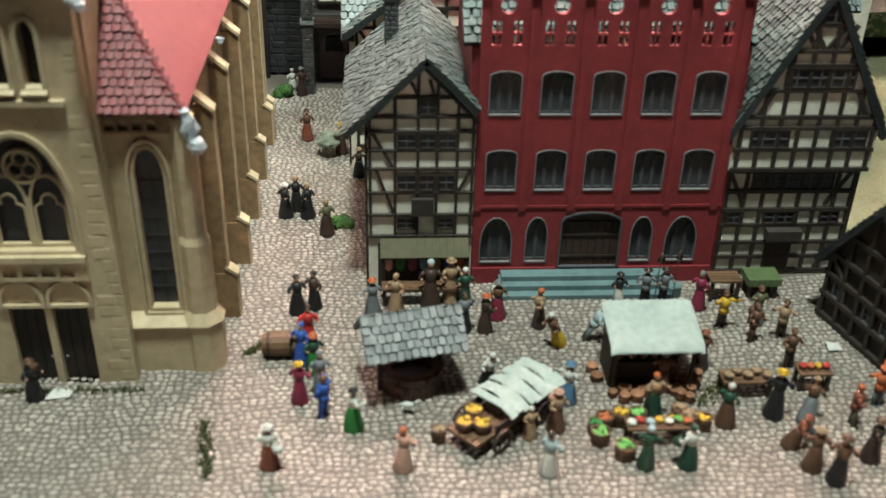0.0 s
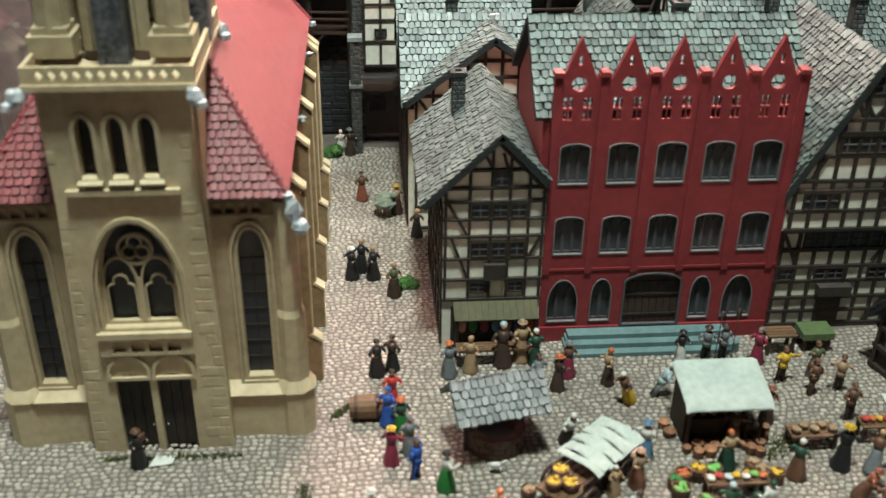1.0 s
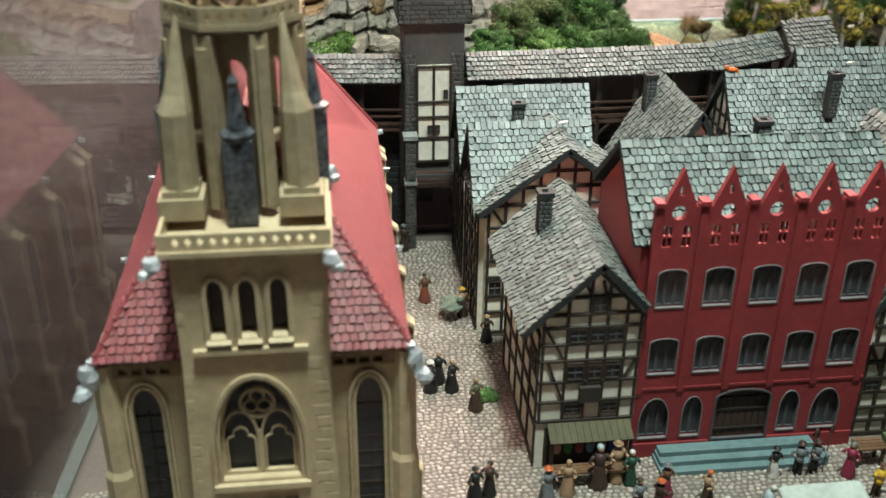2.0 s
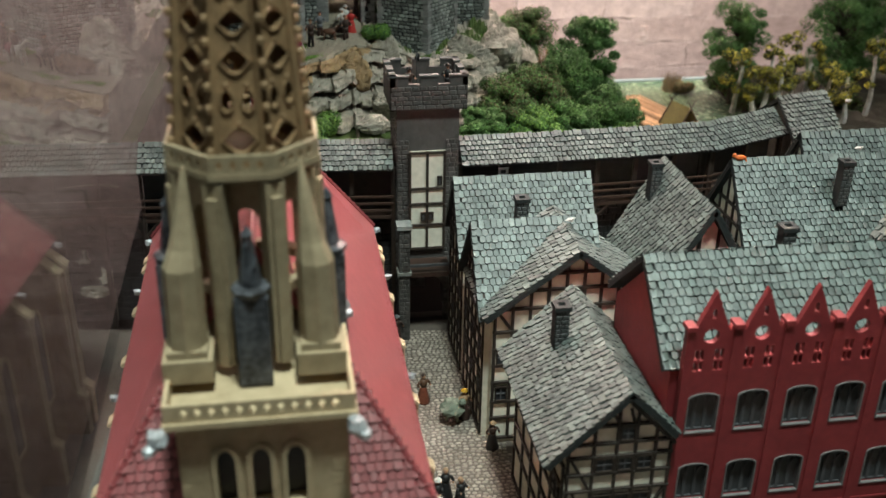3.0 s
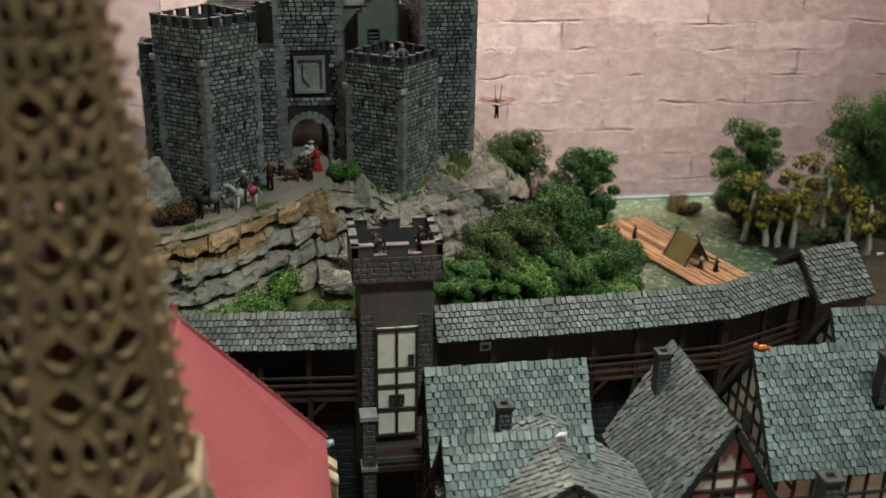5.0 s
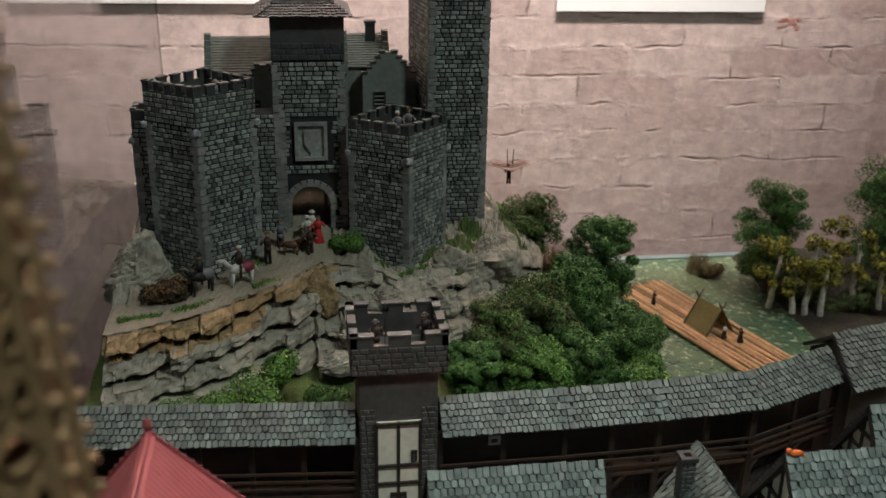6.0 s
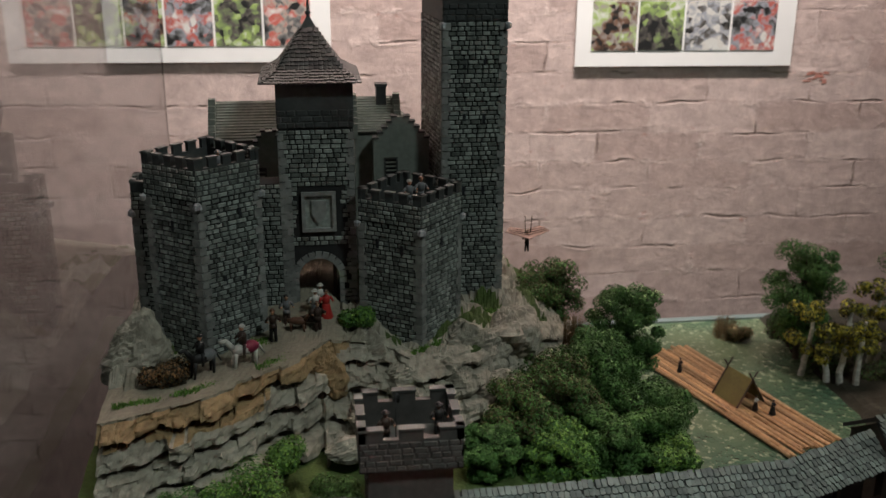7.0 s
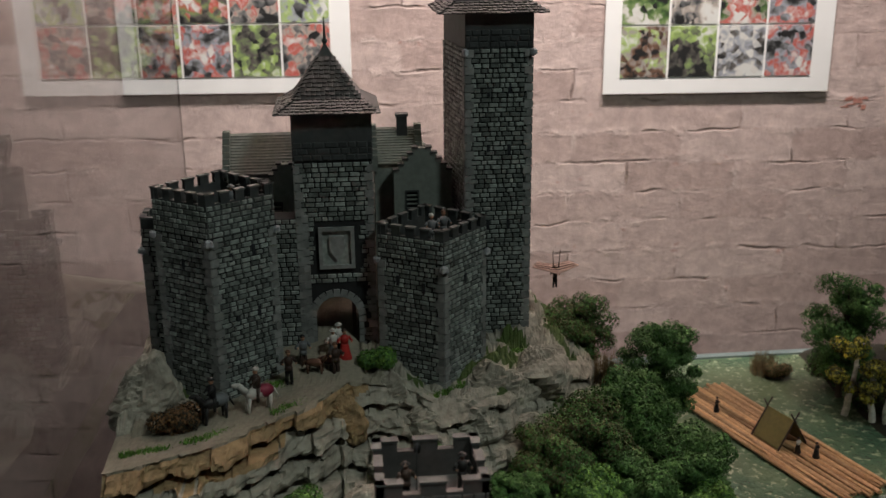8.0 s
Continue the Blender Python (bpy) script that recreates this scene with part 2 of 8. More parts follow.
    link(thick.outputs[0], lump.inputs[1])
    link(lump.outputs[0], rise.inputs[2])
    bump = node(tree, "ShaderNodeBump", Strength=0.55, Distance=0.0012)
    link(rise.outputs[0], bump.inputs["Height"])
    link(bump.outputs[0], b.inputs["Normal"])
    return m


def water_mat():
    m, tree, b = node_mat("green_resin_water", 0.18)
    link = tree.links.new
    geo = node(tree, "ShaderNodeNewGeometry")
    n1 = node(tree, "ShaderNodeTexNoise", Scale=240.0, Detail=3.0)
    n2 = node(tree, "ShaderNodeTexNoise", Scale=14.0, Detail=3.0)
    for n in (n1, n2):
        link(geo.outputs["Position"], n.inputs["Vector"])
    mix = tree.nodes.new("ShaderNodeMix")
    mix.data_type = "RGBA"
    mix.inputs[6].default_value, mix.inputs[7].default_value = (0.05, 0.11, 0.065, 1), (0.15, 0.19, 0.105, 1)
    r = tree.nodes.new("ShaderNodeMapRange")
    r.inputs[1].default_value, r.inputs[2].default_value = 0.35, 0.65
    link(n2.outputs["Fac"], r.inputs[0])
    link(r.outputs[0], mix.inputs[0])
    fleck = tree.nodes.new("ShaderNodeMix")
    fleck.data_type = "RGBA"
    fleck.inputs[7].default_value = (0.42, 0.46, 0.30, 1)
    r2 = tree.nodes.new("ShaderNodeMapRange")
    r2.inputs[1].default_value, r2.inputs[2].default_value, r2.inputs[4].default_value = 0.56, 0.68, 0.7
    link(n1.outputs["Fac"], r2.inputs[0])
    link(r2.outputs[0], fleck.inputs[0])
    link(mix.outputs[2], fleck.inputs[6])
    link(fleck.outputs[2], b.inputs["Base Color"])
    bump = node(tree, "ShaderNodeBump", Strength=0.9, Distance=0.002)
    link(n1.outputs["Fac"], bump.inputs["Height"])
    link(bump.outputs[0], b.inputs["Normal"])
    return m


def glass_mat():
    m, tree, b = node_mat("case_glass", 0.0)
    b.inputs["Transmission Weight"].default_value = 1.0
    b.inputs["IOR"].default_value = 1.5
    b.inputs["Base Color"].default_value = (0.63, 0.63, 0.63, 1)
    b.inputs["Specular IOR Level"].default_value = 0.5
    return m


def enamel(name, tone, rough=0.5):
    return painted(name, tone, tuple(0.55 * c for c in tone), rough, 500, 200, 0.15)


WALL_PRINT, WATER, GLASS = wall_print(), water_mat(), glass_mat()
SKIN = enamel("flesh_enamel", (0.50, 0.27, 0.17))
TONES = {n: enamel(n + "_enamel", c) for n, c in {
    "white": (0.62, 0.60, 0.56), "black": (0.018, 0.017, 0.018), "grey": (0.16, 0.17, 0.18), "brown": (0.12, 0.058, 0.035),
    "dark_brown": (0.055, 0.032, 0.025), "russet": (0.22, 0.065, 0.038), "tan": (0.34, 0.22, 0.13), "pale_pink": (0.52, 0.30, 0.23),
    "red": (0.48, 0.035, 0.03), "crimson": (0.22, 0.025, 0.055), "blue": (0.025, 0.085, 0.36), "light_blue": (0.10, 0.22, 0.36),
    "green": (0.020, 0.17, 0.035), "dark_green": (0.020, 0.060, 0.038), "yellow": (0.60, 0.36, 0.03), "orange": (0.52, 0.13, 0.045),
    "pale_blue": (0.38, 0.46, 0.48), "lime": (0.16, 0.42, 0.10), "olive": (0.10, 0.10, 0.055)}.items()}

# ---- building blocks ----
ORIGIN = {}


class Shape:
    """Vertices in centimetres and faces with a material slot."""

    def __init__(self):
        self.v, self.f, self.m, self.smooth = [], [], [], False

    def add(self, vs, fs, slot=0):
        k = len(self.v)
        self.v += [tuple(p) for p in vs]
        self.f += [tuple(i + k for i in q) for q in fs]
        self.m += [slot] * len(fs)
        return self

    def box(self, x0, x1, y0, y1, z0, z1, slot=0, m=None):
        vs = [Vector((x, y, z)) for z in (z0, z1) for x, y in ((x0, y0), (x1, y0), (x1, y1), (x0, y1))]
        if m is not None:
            vs = [m @ p for p in vs]
        return self.add(vs, [(3, 2, 1, 0), (4, 5, 6, 7), (0, 1, 5, 4), (1, 2, 6, 5), (2, 3, 7, 6), (3, 0, 4, 7)], slot)

    def ring(self, sections, n, slot=0, cap=True, m=None, phase=0.0):
        """Rings of n points (cx, cy, z, r) joined into one skin."""
        vs, fs = [], []
        for cx, cy, z, r in sections:
            for i in range(n):
                a = phase + 2 * math.pi * i / n
                p = Vector((cx + r * math.cos(a), cy + r * math.sin(a), z))
                vs.append(m @ p if m is not None else p)
        for j in range(len(sections) - 1):
            for i in range(n):
                a, b = j * n + i, j * n + (i + 1) % n
                fs.append((a, b, b + n, a + n))
        if cap:
            fs.append(tuple(range(n - 1, -1, -1)))
            fs.append(tuple((len(sections) - 1) * n + i for i in range(n)))
        return self.add(vs, fs, slot)

    def tube(self, p, q, r0, r1, n=6, slot=0):
        p, q = Vector(p), Vector(q)
        m = Matrix.Translation(p) @ (q - p).to_track_quat("Z", "Y").to_matrix().to_4x4()
        return self.ring([(0, 0, 0, r0), (0, 0, (q - p).length, r1)], n, slot, True, m)

    def blob(self, c, rx, ry, rz, slot=0, n=8, rough=0.0):
        vs, fs = [(c[0], c[1], c[2] - rz)], []
        k = max(3, n // 2)
        for j in range(1, k):
            a = math.pi * j / k
            for i in range(n):
                b = 2 * math.pi * i / n
                s = 1 + rough * random.uniform(-1, 1)
                vs.append((c[0] + s * rx * math.sin(a) * math.cos(b), c[1] + s * ry * math.sin(a) * math.sin(b), c[2] - s * rz * math.cos(a)))
        vs.append((c[0], c[1], c[2] + rz))
        for i in range(n):
            fs.append((0, 1 + (i + 1) % n, 1 + i))
            fs.append((len(vs) - 1, len(vs) - 1 - n + i, len(vs) - 1 - n + (i + 1) % n))
        for j in range(k - 2):
            for i in range(n):
                a, b = 1 + j * n + i, 1 + j * n + (i + 1) % n
                fs.append((a, b, b + n, a + n))
        return self.add(vs, fs, slot)

    def slab(self, corners, thick, slot=0):
        """A flat polygon, given with its outer side up, thickened inwards."""
        ps = [Vector(p) for p in corners]
        nrm = (ps[1] - ps[0]).cross(ps[2] - ps[0]).normalized() * thick
        n = len(ps)
        fs = [tuple(range(n)), tuple(range(2 * n - 1, n - 1, -1))] + [(i, n + i, n + (i + 1) % n, (i + 1) % n) for i in range(n)]
        return self.add(ps + [p - nrm for p in ps], fs, slot)

    def plate(self, outer, holes, place, thick, slot=0):
        """A plate with holes: loops in the plane (u, w); place(u, w, d) puts a point at depth d behind the face."""
        bm = bmesh.new()
        loops = [outer, *holes]
        for loop in loops:
            vs = [bm.verts.new((u, w, 0)) for u, w in loop]
            for i, p in enumerate(vs):
                bm.edges.new((p, vs[(i + 1) % len(vs)]))
        bmesh.ops.triangle_fill(bm, use_beauty=True, use_dissolve=False, edges=bm.edges[:], normal=(0, 0, 1))
        bm.verts.index_update()
        flat = [(p.co.x, p.co.y) for p in bm.verts]
        tris = [tuple(p.index for p in q.verts) for q in bm.faces]
        bm.free()
        n = len(flat)
        sides, k = [], 0
        for loop in loops:
            c = len(loop)
            sides += [(k + i, k + (i + 1) % c, n + k + (i + 1) % c, n + k + i) for i in range(c)]
            k += c
        self.add([place(u, w, 0) for u, w in flat] + [place(u, w, thick) for u, w in flat], tris + [tuple(n + i for i in q[::-1]) for q in tris] + sides, slot)
        return self

    def mesh(self, name, mats, base=(0, 0, 0)):
        me = bpy.data.meshes.new(name)
        arr = np.array(self.v, dtype=float) * CM - np.array(base, dtype=float)
        me.from_pydata(arr.tolist(), [], self.f)
        for mt in mats if isinstance(mats, (list, tuple)) else [mats]:
            me.materials.append(mt)
        me.polygons.foreach_set("material_index", self.m)
        if self.smooth:
            me.polygons.foreach_set("use_smooth", [True] * len(self.f))
        me.update()
        return me


def thing(name, base, label, category, group="", kind=""):
    ob = new(name)
    ob.empty_display_size = 0.01
    ob.location = Vector(base) * CM
    ORIGIN[ob] = Vector(base) * CM
    return tagged(ob, label, category, group, kind)


def solid(name, shape, mats, label, category, base=(0, 0, 0), group="", kind=""):
    """A thing that is one mesh."""
    ob = new(name, shape.mesh(name, mats, Vector(base) * CM))
    ob.location = Vector(base) * CM
    ORIGIN[ob] = Vector(base) * CM
    return tagged(ob, label, category, group, kind)


def part(name, shape, mats, parent, label="", kind=""):
    ob = new(name, shape.mesh(name, mats, ORIGIN[parent]))
    ob.parent = parent
    ORIGIN[ob] = ORIGIN[parent]
    return tagged(ob, label, kind=kind)


def piece(name, me, parent, m):
    """One of many alike pieces, on shared mesh data, at the pose m (centimetres)."""
    ob = bpy.data.objects.new(name, me)
    scene.collection.objects.link(ob)
    ob.parent = parent
    t = m.copy()
    t.translation = m.translation * CM - ORIGIN[parent]
    ob.matrix_local = t
    return ob


def front(y):
    return lambda u, w, d: (u, y + d, w)


def arch(cx, z0, w, h, kind="pointed", n=6):
    """Outline of an opening, from the lower left corner round."""
    x0, x1 = cx - w / 2, cx + w / 2
    if kind == "pointed":
        k = min(h * 0.6, w * 0.85)
        left = [(x0 + (cx - x0) * (i / n) ** 1.7, z0 + h - k + k * math.sin(math.pi / 2 * i / n)) for i in range(n + 1)]
    else:
        k = w / 2 if kind == "round" else w * 0.18
        left = [(cx - w / 2 * math.cos(math.pi / 2 * i / n), z0 + h - k + k * math.sin(math.pi / 2 * i / n)) for i in range(n + 1)]
    right = [(2 * cx - x, z) for x, z in reversed(left[:-1])]
    return [(x0, z0), (x1, z0)] + (left + right)[::-1]


def circle(cx, cz, r, n=14):
    return [(cx + r * math.cos(2 * math.pi * i / n), cz + r * math.sin(2 * math.pi * i / n)) for i in range(n)]


def outline(loop, inner, place, depth, proud, slot=0, shape=None):
    """A frame that follows an opening, between the loop and the loop shrunk about its middle."""
    s = shape or Shape()
    cu, cw = (min(p[0] for p in loop) + max(p[0] for p in loop)) / 2, (min(p[1] for p in loop) + max(p[1] for p in loop)) / 2
    hu, hw = (max(p[0] for p in loop) - min(p[0] for p in loop)) / 2, (max(p[1] for p in loop) - min(p[1] for p in loop)) / 2
    small = [(cu + (u - cu) * (hu - inner) / hu, cw + (w - cw) * (hw - inner) / hw) for u, w in loop]
    return s.plate(loop, [small], lambda u, w, d: place(u, w, d - proud), depth + proud, slot)


# shared unit meshes are laid out in their own units, so undo the centimetre scale of Shape.mesh
def unit_mesh(name, shape, mat):
    me = shape.mesh(name, mat)
    me.transform(Matrix.Scale(100, 4))
    return me


# shingles: a few shared worn shapes, one unit wide and long
def shingle_mesh(name, mat, k):
    """A worn slate whose tail and sides take the dark bed material."""
    rnd = random.Random(k)
    s = Shape()
    a, b, c = rnd.uniform(-0.08, 0.08), rnd.uniform(-0.08, 0.08), rnd.uniform(-0.06, 0.06)
    rim = [(-0.44, 0.05 + a, 0.34), (-0.05, -0.06 + c, 0.40), (0.44, 0.05 + b, 0.34), (0.46, 1.25, 0.02), (-0.46, 1.25, 0.02)]
    low = [(x * 1.10, y - (0.09 if y < 1 else 0), z - 0.30) for x, y, z in rim]
    s.add(rim + low, [(0, 1, 2, 3, 4)])
    s.f += [(0, 5, 6, 1), (1, 6, 7, 2), (2, 7, 8, 3), (4, 9, 5, 0)]
    s.m += [1] * 4
    me = s.mesh(name, [mat, SLATE_BED])
    me.transform(Matrix.Scale(100, 4))
    return me, s


SHINGLES = {}


def shingled(parent, corners, w, l, mat=None, single=300, name="shingle", lift=0.05, wild=1.0):
    """Shingles on a roof plane: corners eave left, eave right, ridge right, ridge left, seen from outside."""
    mat = mat or SLATE
    if mat.name not in SHINGLES:
        SHINGLES[mat.name] = [shingle_mesh(name, mat, k) for k in range(5)]
    kinds = SHINGLES[mat.name]
    a, b, c, d = (Vector(p) for p in corners)
    nrm = (b - a).cross(d - a).normalized()
    mid = ((c + d) / 2 - (a + b) / 2)
    along = (b - a).normalized()
    up = nrm.cross(along).normalized()
    rows = max(1, round(mid.dot(up) / l))
    rnd = random.Random(int(1000 * abs(a.x + b.y + c.z)))
    rest, count = Shape(), 0
    for j in range(rows):
        t = j / rows
        p, q = a.lerp(d, t), b.lerp(c, t)
        n = max(1, round((q - p).length / w))
        for i in range(n):
            u = (i + 0.5 + (0.25 if j % 2 else -0.25) * (1 if 0 < i < n - 1 else 0)) / n
            at = p.lerp(q, u) + nrm * lift
            sx, sy = (q - p).length / n * rnd.uniform(0.92, 1.04), mid.length / rows * rnd.uniform(0.95, 1.06)
            rot = Matrix((along, up, nrm)).transposed().to_4x4()
            turn = Matrix.Rotation(wild * rnd.uniform(-0.06, 0.06), 4, "Z") @ Matrix.Rotation(wild * rnd.uniform(-0.02, 0.05), 4, "X")
            m = Matrix.Translation(at + up * (wild * rnd.uniform(-0.03, 0.03))) @ rot @ turn @ Matrix.Diagonal((sx, sy, min(sx, sy) * rnd.uniform(0.7, 1.2), 1))
            me, proto = kinds[rnd.randrange(5)]
            if count < single:
                ob = bpy.data.objects.new(name, me)
                scene.collection.objects.link(ob)
                ob.parent = parent
                g = Matrix.Translation(m.translation * CM - ORIGIN[parent]) @ (m.to_3x3() * CM).to_4x4()
                ob.matrix_local = g
                count += 1
            else:
                rest.add([m @ Vector(v) for v in proto.v], proto.f)
                rest.m[-len(proto.m):] = proto.m
    if rest.v:
        part(name + "_layer", rest, [mat, SLATE_BED], parent, kind="stuff")


def unit_block(name, mat, k, bevel=0.08):
    """A block one unit in each direction with its front edges worn off."""
    rnd = random.Random(k)
    e = bevel
    j = lambda: rnd.uniform(-0.05, 0.05)
    back = [(-0.5, 0.5, -0.5), (0.5, 0.5, -0.5), (0.5, 0.5, 0.5), (-0.5, 0.5, 0.5)]
    mid = [(-0.5, 0, -0.5), (0.5, 0, -0.5), (0.5, 0, 0.5), (-0.5, 0, 0.5)]
    face = [(-0.5 + e + j(), -0.5, -0.5 + e + j()), (0.5 - e + j(), -0.5, -0.5 + e + j()), (0.5 - e + j(), -0.5, 0.5 - e + j()), (-0.5 + e + j(), -0.5, 0.5 - e + j())]
    s = Shape()
    s.add(back + mid + face, [(8, 9, 10, 11)] + [(a + i, a + (i + 1) % 4, a + 4 + (i + 1) % 4, a + 4 + i) for a in (0, 4) for i in range(4)])
    return unit_mesh(name, s, mat), s


def masonry(parent, name, mat, x0, x1, z0, z1, m, w, h, proud=0.08, single=300, skip=None, jitter=0.3, gap=0.05):
    """Courses of stones on a wall face: the face's own plane is x and z, outwards is -y, m lays it into the place."""
    kinds = [unit_block(name, mat, k, 0.10) for k in range(6)]
    rnd = random.Random(int(abs(x0 * 7 + z0 * 3 + x1) * 100))
    rows = max(1, round((z1 - z0) / h))
    rest, count = Shape(), 0
    for j in range(rows):
        za, zb = z0 + (z1 - z0) * j / rows, z0 + (z1 - z0) * (j + 1) / rows
        x = x0 - (w * rnd.uniform(0.1, 0.6))
        while x < x1 - 0.02:
            nx = x + w * rnd.uniform(1 - jitter, 1 + jitter)
            a, b = max(x, x0), min(nx, x1)
            x = nx
            if b - a < 0.25 * w or (skip and skip((a + b) / 2, (za + zb) / 2, (b - a) / 2, (zb - za) / 2)):
                continue
            g = m @ Matrix.Translation(((a + b) / 2, 0, (za + zb) / 2)) @ Matrix.Diagonal((b - a - gap, 2 * proud * rnd.uniform(0.6, 1.2), zb - za - gap, 1))
            me, proto = kinds[rnd.randrange(6)]
            if count < single:
                ob = bpy.data.objects.new(name, me)
                scene.collection.objects.link(ob)
                ob.parent = parent
                ob.matrix_local = Matrix.Translation(g.translation * CM - ORIGIN[parent]) @ (g.to_3x3() * CM).to_4x4()
                count += 1
            else:
                rest.add([g @ Vector(v) for v in proto.v], proto.f)
    if rest.v:
        part(name + "_layer", rest, mat, parent, kind="stuff")


def beam(parent, a, b, w, out, nrm, mat=None):
    """A timber from a to b on a wall, w wide, standing out along nrm."""
    a, b, nrm = Vector(a), Vector(b), Vector(nrm)
    u = (b - a).normalized()
    side = u.cross(nrm) * (w / 2)
    s = Shape()
    e = out * 0.8
    vs = [a - side, b - side, b + side, a + side]
    s.add([p - nrm * 0.05 for p in vs] + [p + nrm * e for p in vs] + [p + (side if i > 1 else -side) * -0.2 + nrm * out for i, p in enumerate(vs)],
          [(3, 2, 1, 0), (8, 9, 10, 11)] + [(k + i, k + (i + 1) % 4, k + 4 + (i + 1) % 4, k + 4 + i) for k in (0, 4) for i in range(4)])
    return part("beam", s, mat or TIMBER, parent)

# ---- the room and the display case ----
def slab_box(name, x0, x1, y0, y1, z0, z1, mat, label, category, m=None):
    return solid(name, Shape().box(x0, x1, y0, y1, z0, z1, 0, m), mat, label, category, kind="structure")


SKEW = Matrix.Rotation(radians(-3.7), 4, "Z")
AT_WALL = Matrix.Translation((0, 106, 0)) @ SKEW
slab_box("wall_north", -220, 220, 0, 8, -95, 160, WALL_PRINT, "pinkish whitewashed brick wall with smeared joints", "wall", AT_WALL)
slab_box("wall_south", -228, 228, -160, -152, -95, 160, ROOM_DARK, "plain dark wall of the exhibition room", "wall")
slab_box("wall_west", -228, -220, -152, 140, -95, 160, ROOM_DARK, "plain dark wall of the exhibition room", "wall")
slab_box("wall_east", 220, 228, -152, 140, -95, 160, ROOM_DARK, "plain dark wall of the exhibition room", "wall")
slab_box("ceiling", -228, 228, -160, 140, 160, 168, ROOM_DARK, "plain dark ceiling of the exhibition room", "ceiling")
slab_box("floor", -228, 228, -160, 140, -103, -95, ROOM_DARK, "dark floor of the exhibition room", "floor")

case_pane = Shape().box(-21.6, -21.2, 18, 103.6, -0.6, 55, 0, Matrix.Translation((-21.4, 38, 0)) @ SKEW @ Matrix.Translation((21.4, -38, 0)))
pane = solid("case_glass_pane", case_pane, GLASS, "clear glass side pane of the display case", "glass pane", kind="structure")
pane.visible_shadow = False
slab_box("case_rail", -22.3, -21.7, 0, 104, -4, 0.25, RAIL, "grey strip along the foot of the glass pane", "case edge", Matrix.Translation((-21.4, 38, 0)) @ SKEW @ Matrix.Translation((21.4, -38, 0)))
slab_box("case_rail", -16, 60, 99.6, 100.3, -4, 4.15, RAIL, "grey green rail along the back of the water", "case edge")
slab_box("case_plinth", -24, 60, -2, 100, -90, -4, ROOM_DARK, "dark plinth under the model landscape", "plinth")


def poster(name, u0, z0, columns, seed, label):
    """White picture board on the wall with small photographs in rows."""
    rnd = random.Random(seed)
    w, h, rows = 17.6, 18.0, 5
    base = AT_WALL @ Vector((u0, -0.5, z0))
    board = thing(name, base, label, "poster")
    s = Shape().box(u0, u0 + w, -0.2, -0.01, z0, z0 + h, 0, AT_WALL)
    part("board", s, WHITE, board)
    pw, ph = (w - 2.6) / columns, 3.85
    for r in range(rows - 1):
        for c in range(columns):
            x, z = u0 + 1.25 + c * pw, z0 + 1.25 + r * (ph + 0.16)
            p = Shape().box(x, x + pw - 0.18, -0.23, -0.19, z, z + ph, 0, AT_WALL)
            part("photograph", p, PHOTOS[rnd.randrange(len(PHOTOS))], board)


def photo_mat(k):
    """A small bright print: patches of garden green, masonry grey and warm figures without any shape that reads."""
    rnd = random.Random(k)
    m, tree, b = node_mat("printed_photograph", 0.35)
    link = tree.links.new
    geo = node(tree, "ShaderNodeNewGeometry")
    n = node(tree, "ShaderNodeTexNoise", Scale=42.0, Detail=3.0, Roughness=0.6)
    off = tree.nodes.new("ShaderNodeVectorMath")
    off.inputs[1].default_value = (k * 1.7, k * 0.9, 0)
    link(geo.outputs["Position"], off.inputs[0])
    link(off.outputs[0], n.inputs["Vector"])
    ramp = tree.nodes.new("ShaderNodeValToRGB")
    tones = [(0.02, 0.02, 0.02), rnd.choice([(0.07, 0.13, 0.04), (0.12, 0.12, 0.12), (0.16, 0.09, 0.06), (0.10, 0.09, 0.08)]), rnd.choice([(0.36, 0.31, 0.27), (0.30, 0.27, 0.25), (0.30, 0.31, 0.34), (0.18, 0.24, 0.10)]),
             rnd.choice([(0.42, 0.09, 0.07), (0.50, 0.32, 0.18), (0.55, 0.52, 0.48), (0.30, 0.40, 0.12)]), (0.58, 0.57, 0.54)]
    ramp.color_ramp.elements[0].position, ramp.color_ramp.elements[1].position = 0.36, 0.68
    ramp.color_ramp.elements[0].color, ramp.color_ramp.elements[1].color = (*tones[0], 1), (*tones[4], 1)
    for p, t in ((0.43, tones[1]), (0.50, tones[2]), (0.57, tones[3])):
        ramp.color_ramp.elements.new(p).color = (*t, 1)
    cells = node(tree, "ShaderNodeTexVoronoi", Scale=210.0)
    link(off.outputs[0], cells.inputs["Vector"])
    grey = tree.nodes.new("ShaderNodeSeparateColor")
    link(cells.outputs["Color"], grey.inputs[0])
    blend = tree.nodes.new("ShaderNodeMapRange")
    blend.inputs[3].default_value, blend.inputs[4].default_value = -0.10, 0.11
    link(grey.outputs[0], blend.inputs[0])
    total = tree.nodes.new("ShaderNodeMath")
    total.operation = "ADD"
    link(n.outputs["Fac"], total.inputs[0])
    link(blend.outputs[0], total.inputs[1])
    link(total.outputs[0], ramp.inputs[0])
    link(ramp.outputs[0], b.inputs["Base Color"])
    return m


PHOTOS = [photo_mat(k) for k in range(16)]
poster("poster", -22.0, 24.9, 4, 3, "white poster board with rows of small colour photographs")
poster("poster", 14.9, 24.4, 4, 8, "white poster board with rows of small bright photographs")

# ---- ground ----
ground = Shape().box(-22, 46, -1, 64.5, -4, 0)
ground_ob = solid("ground", ground, MORTAR, "dark pinkish grouted market square", "ground", kind="structure")


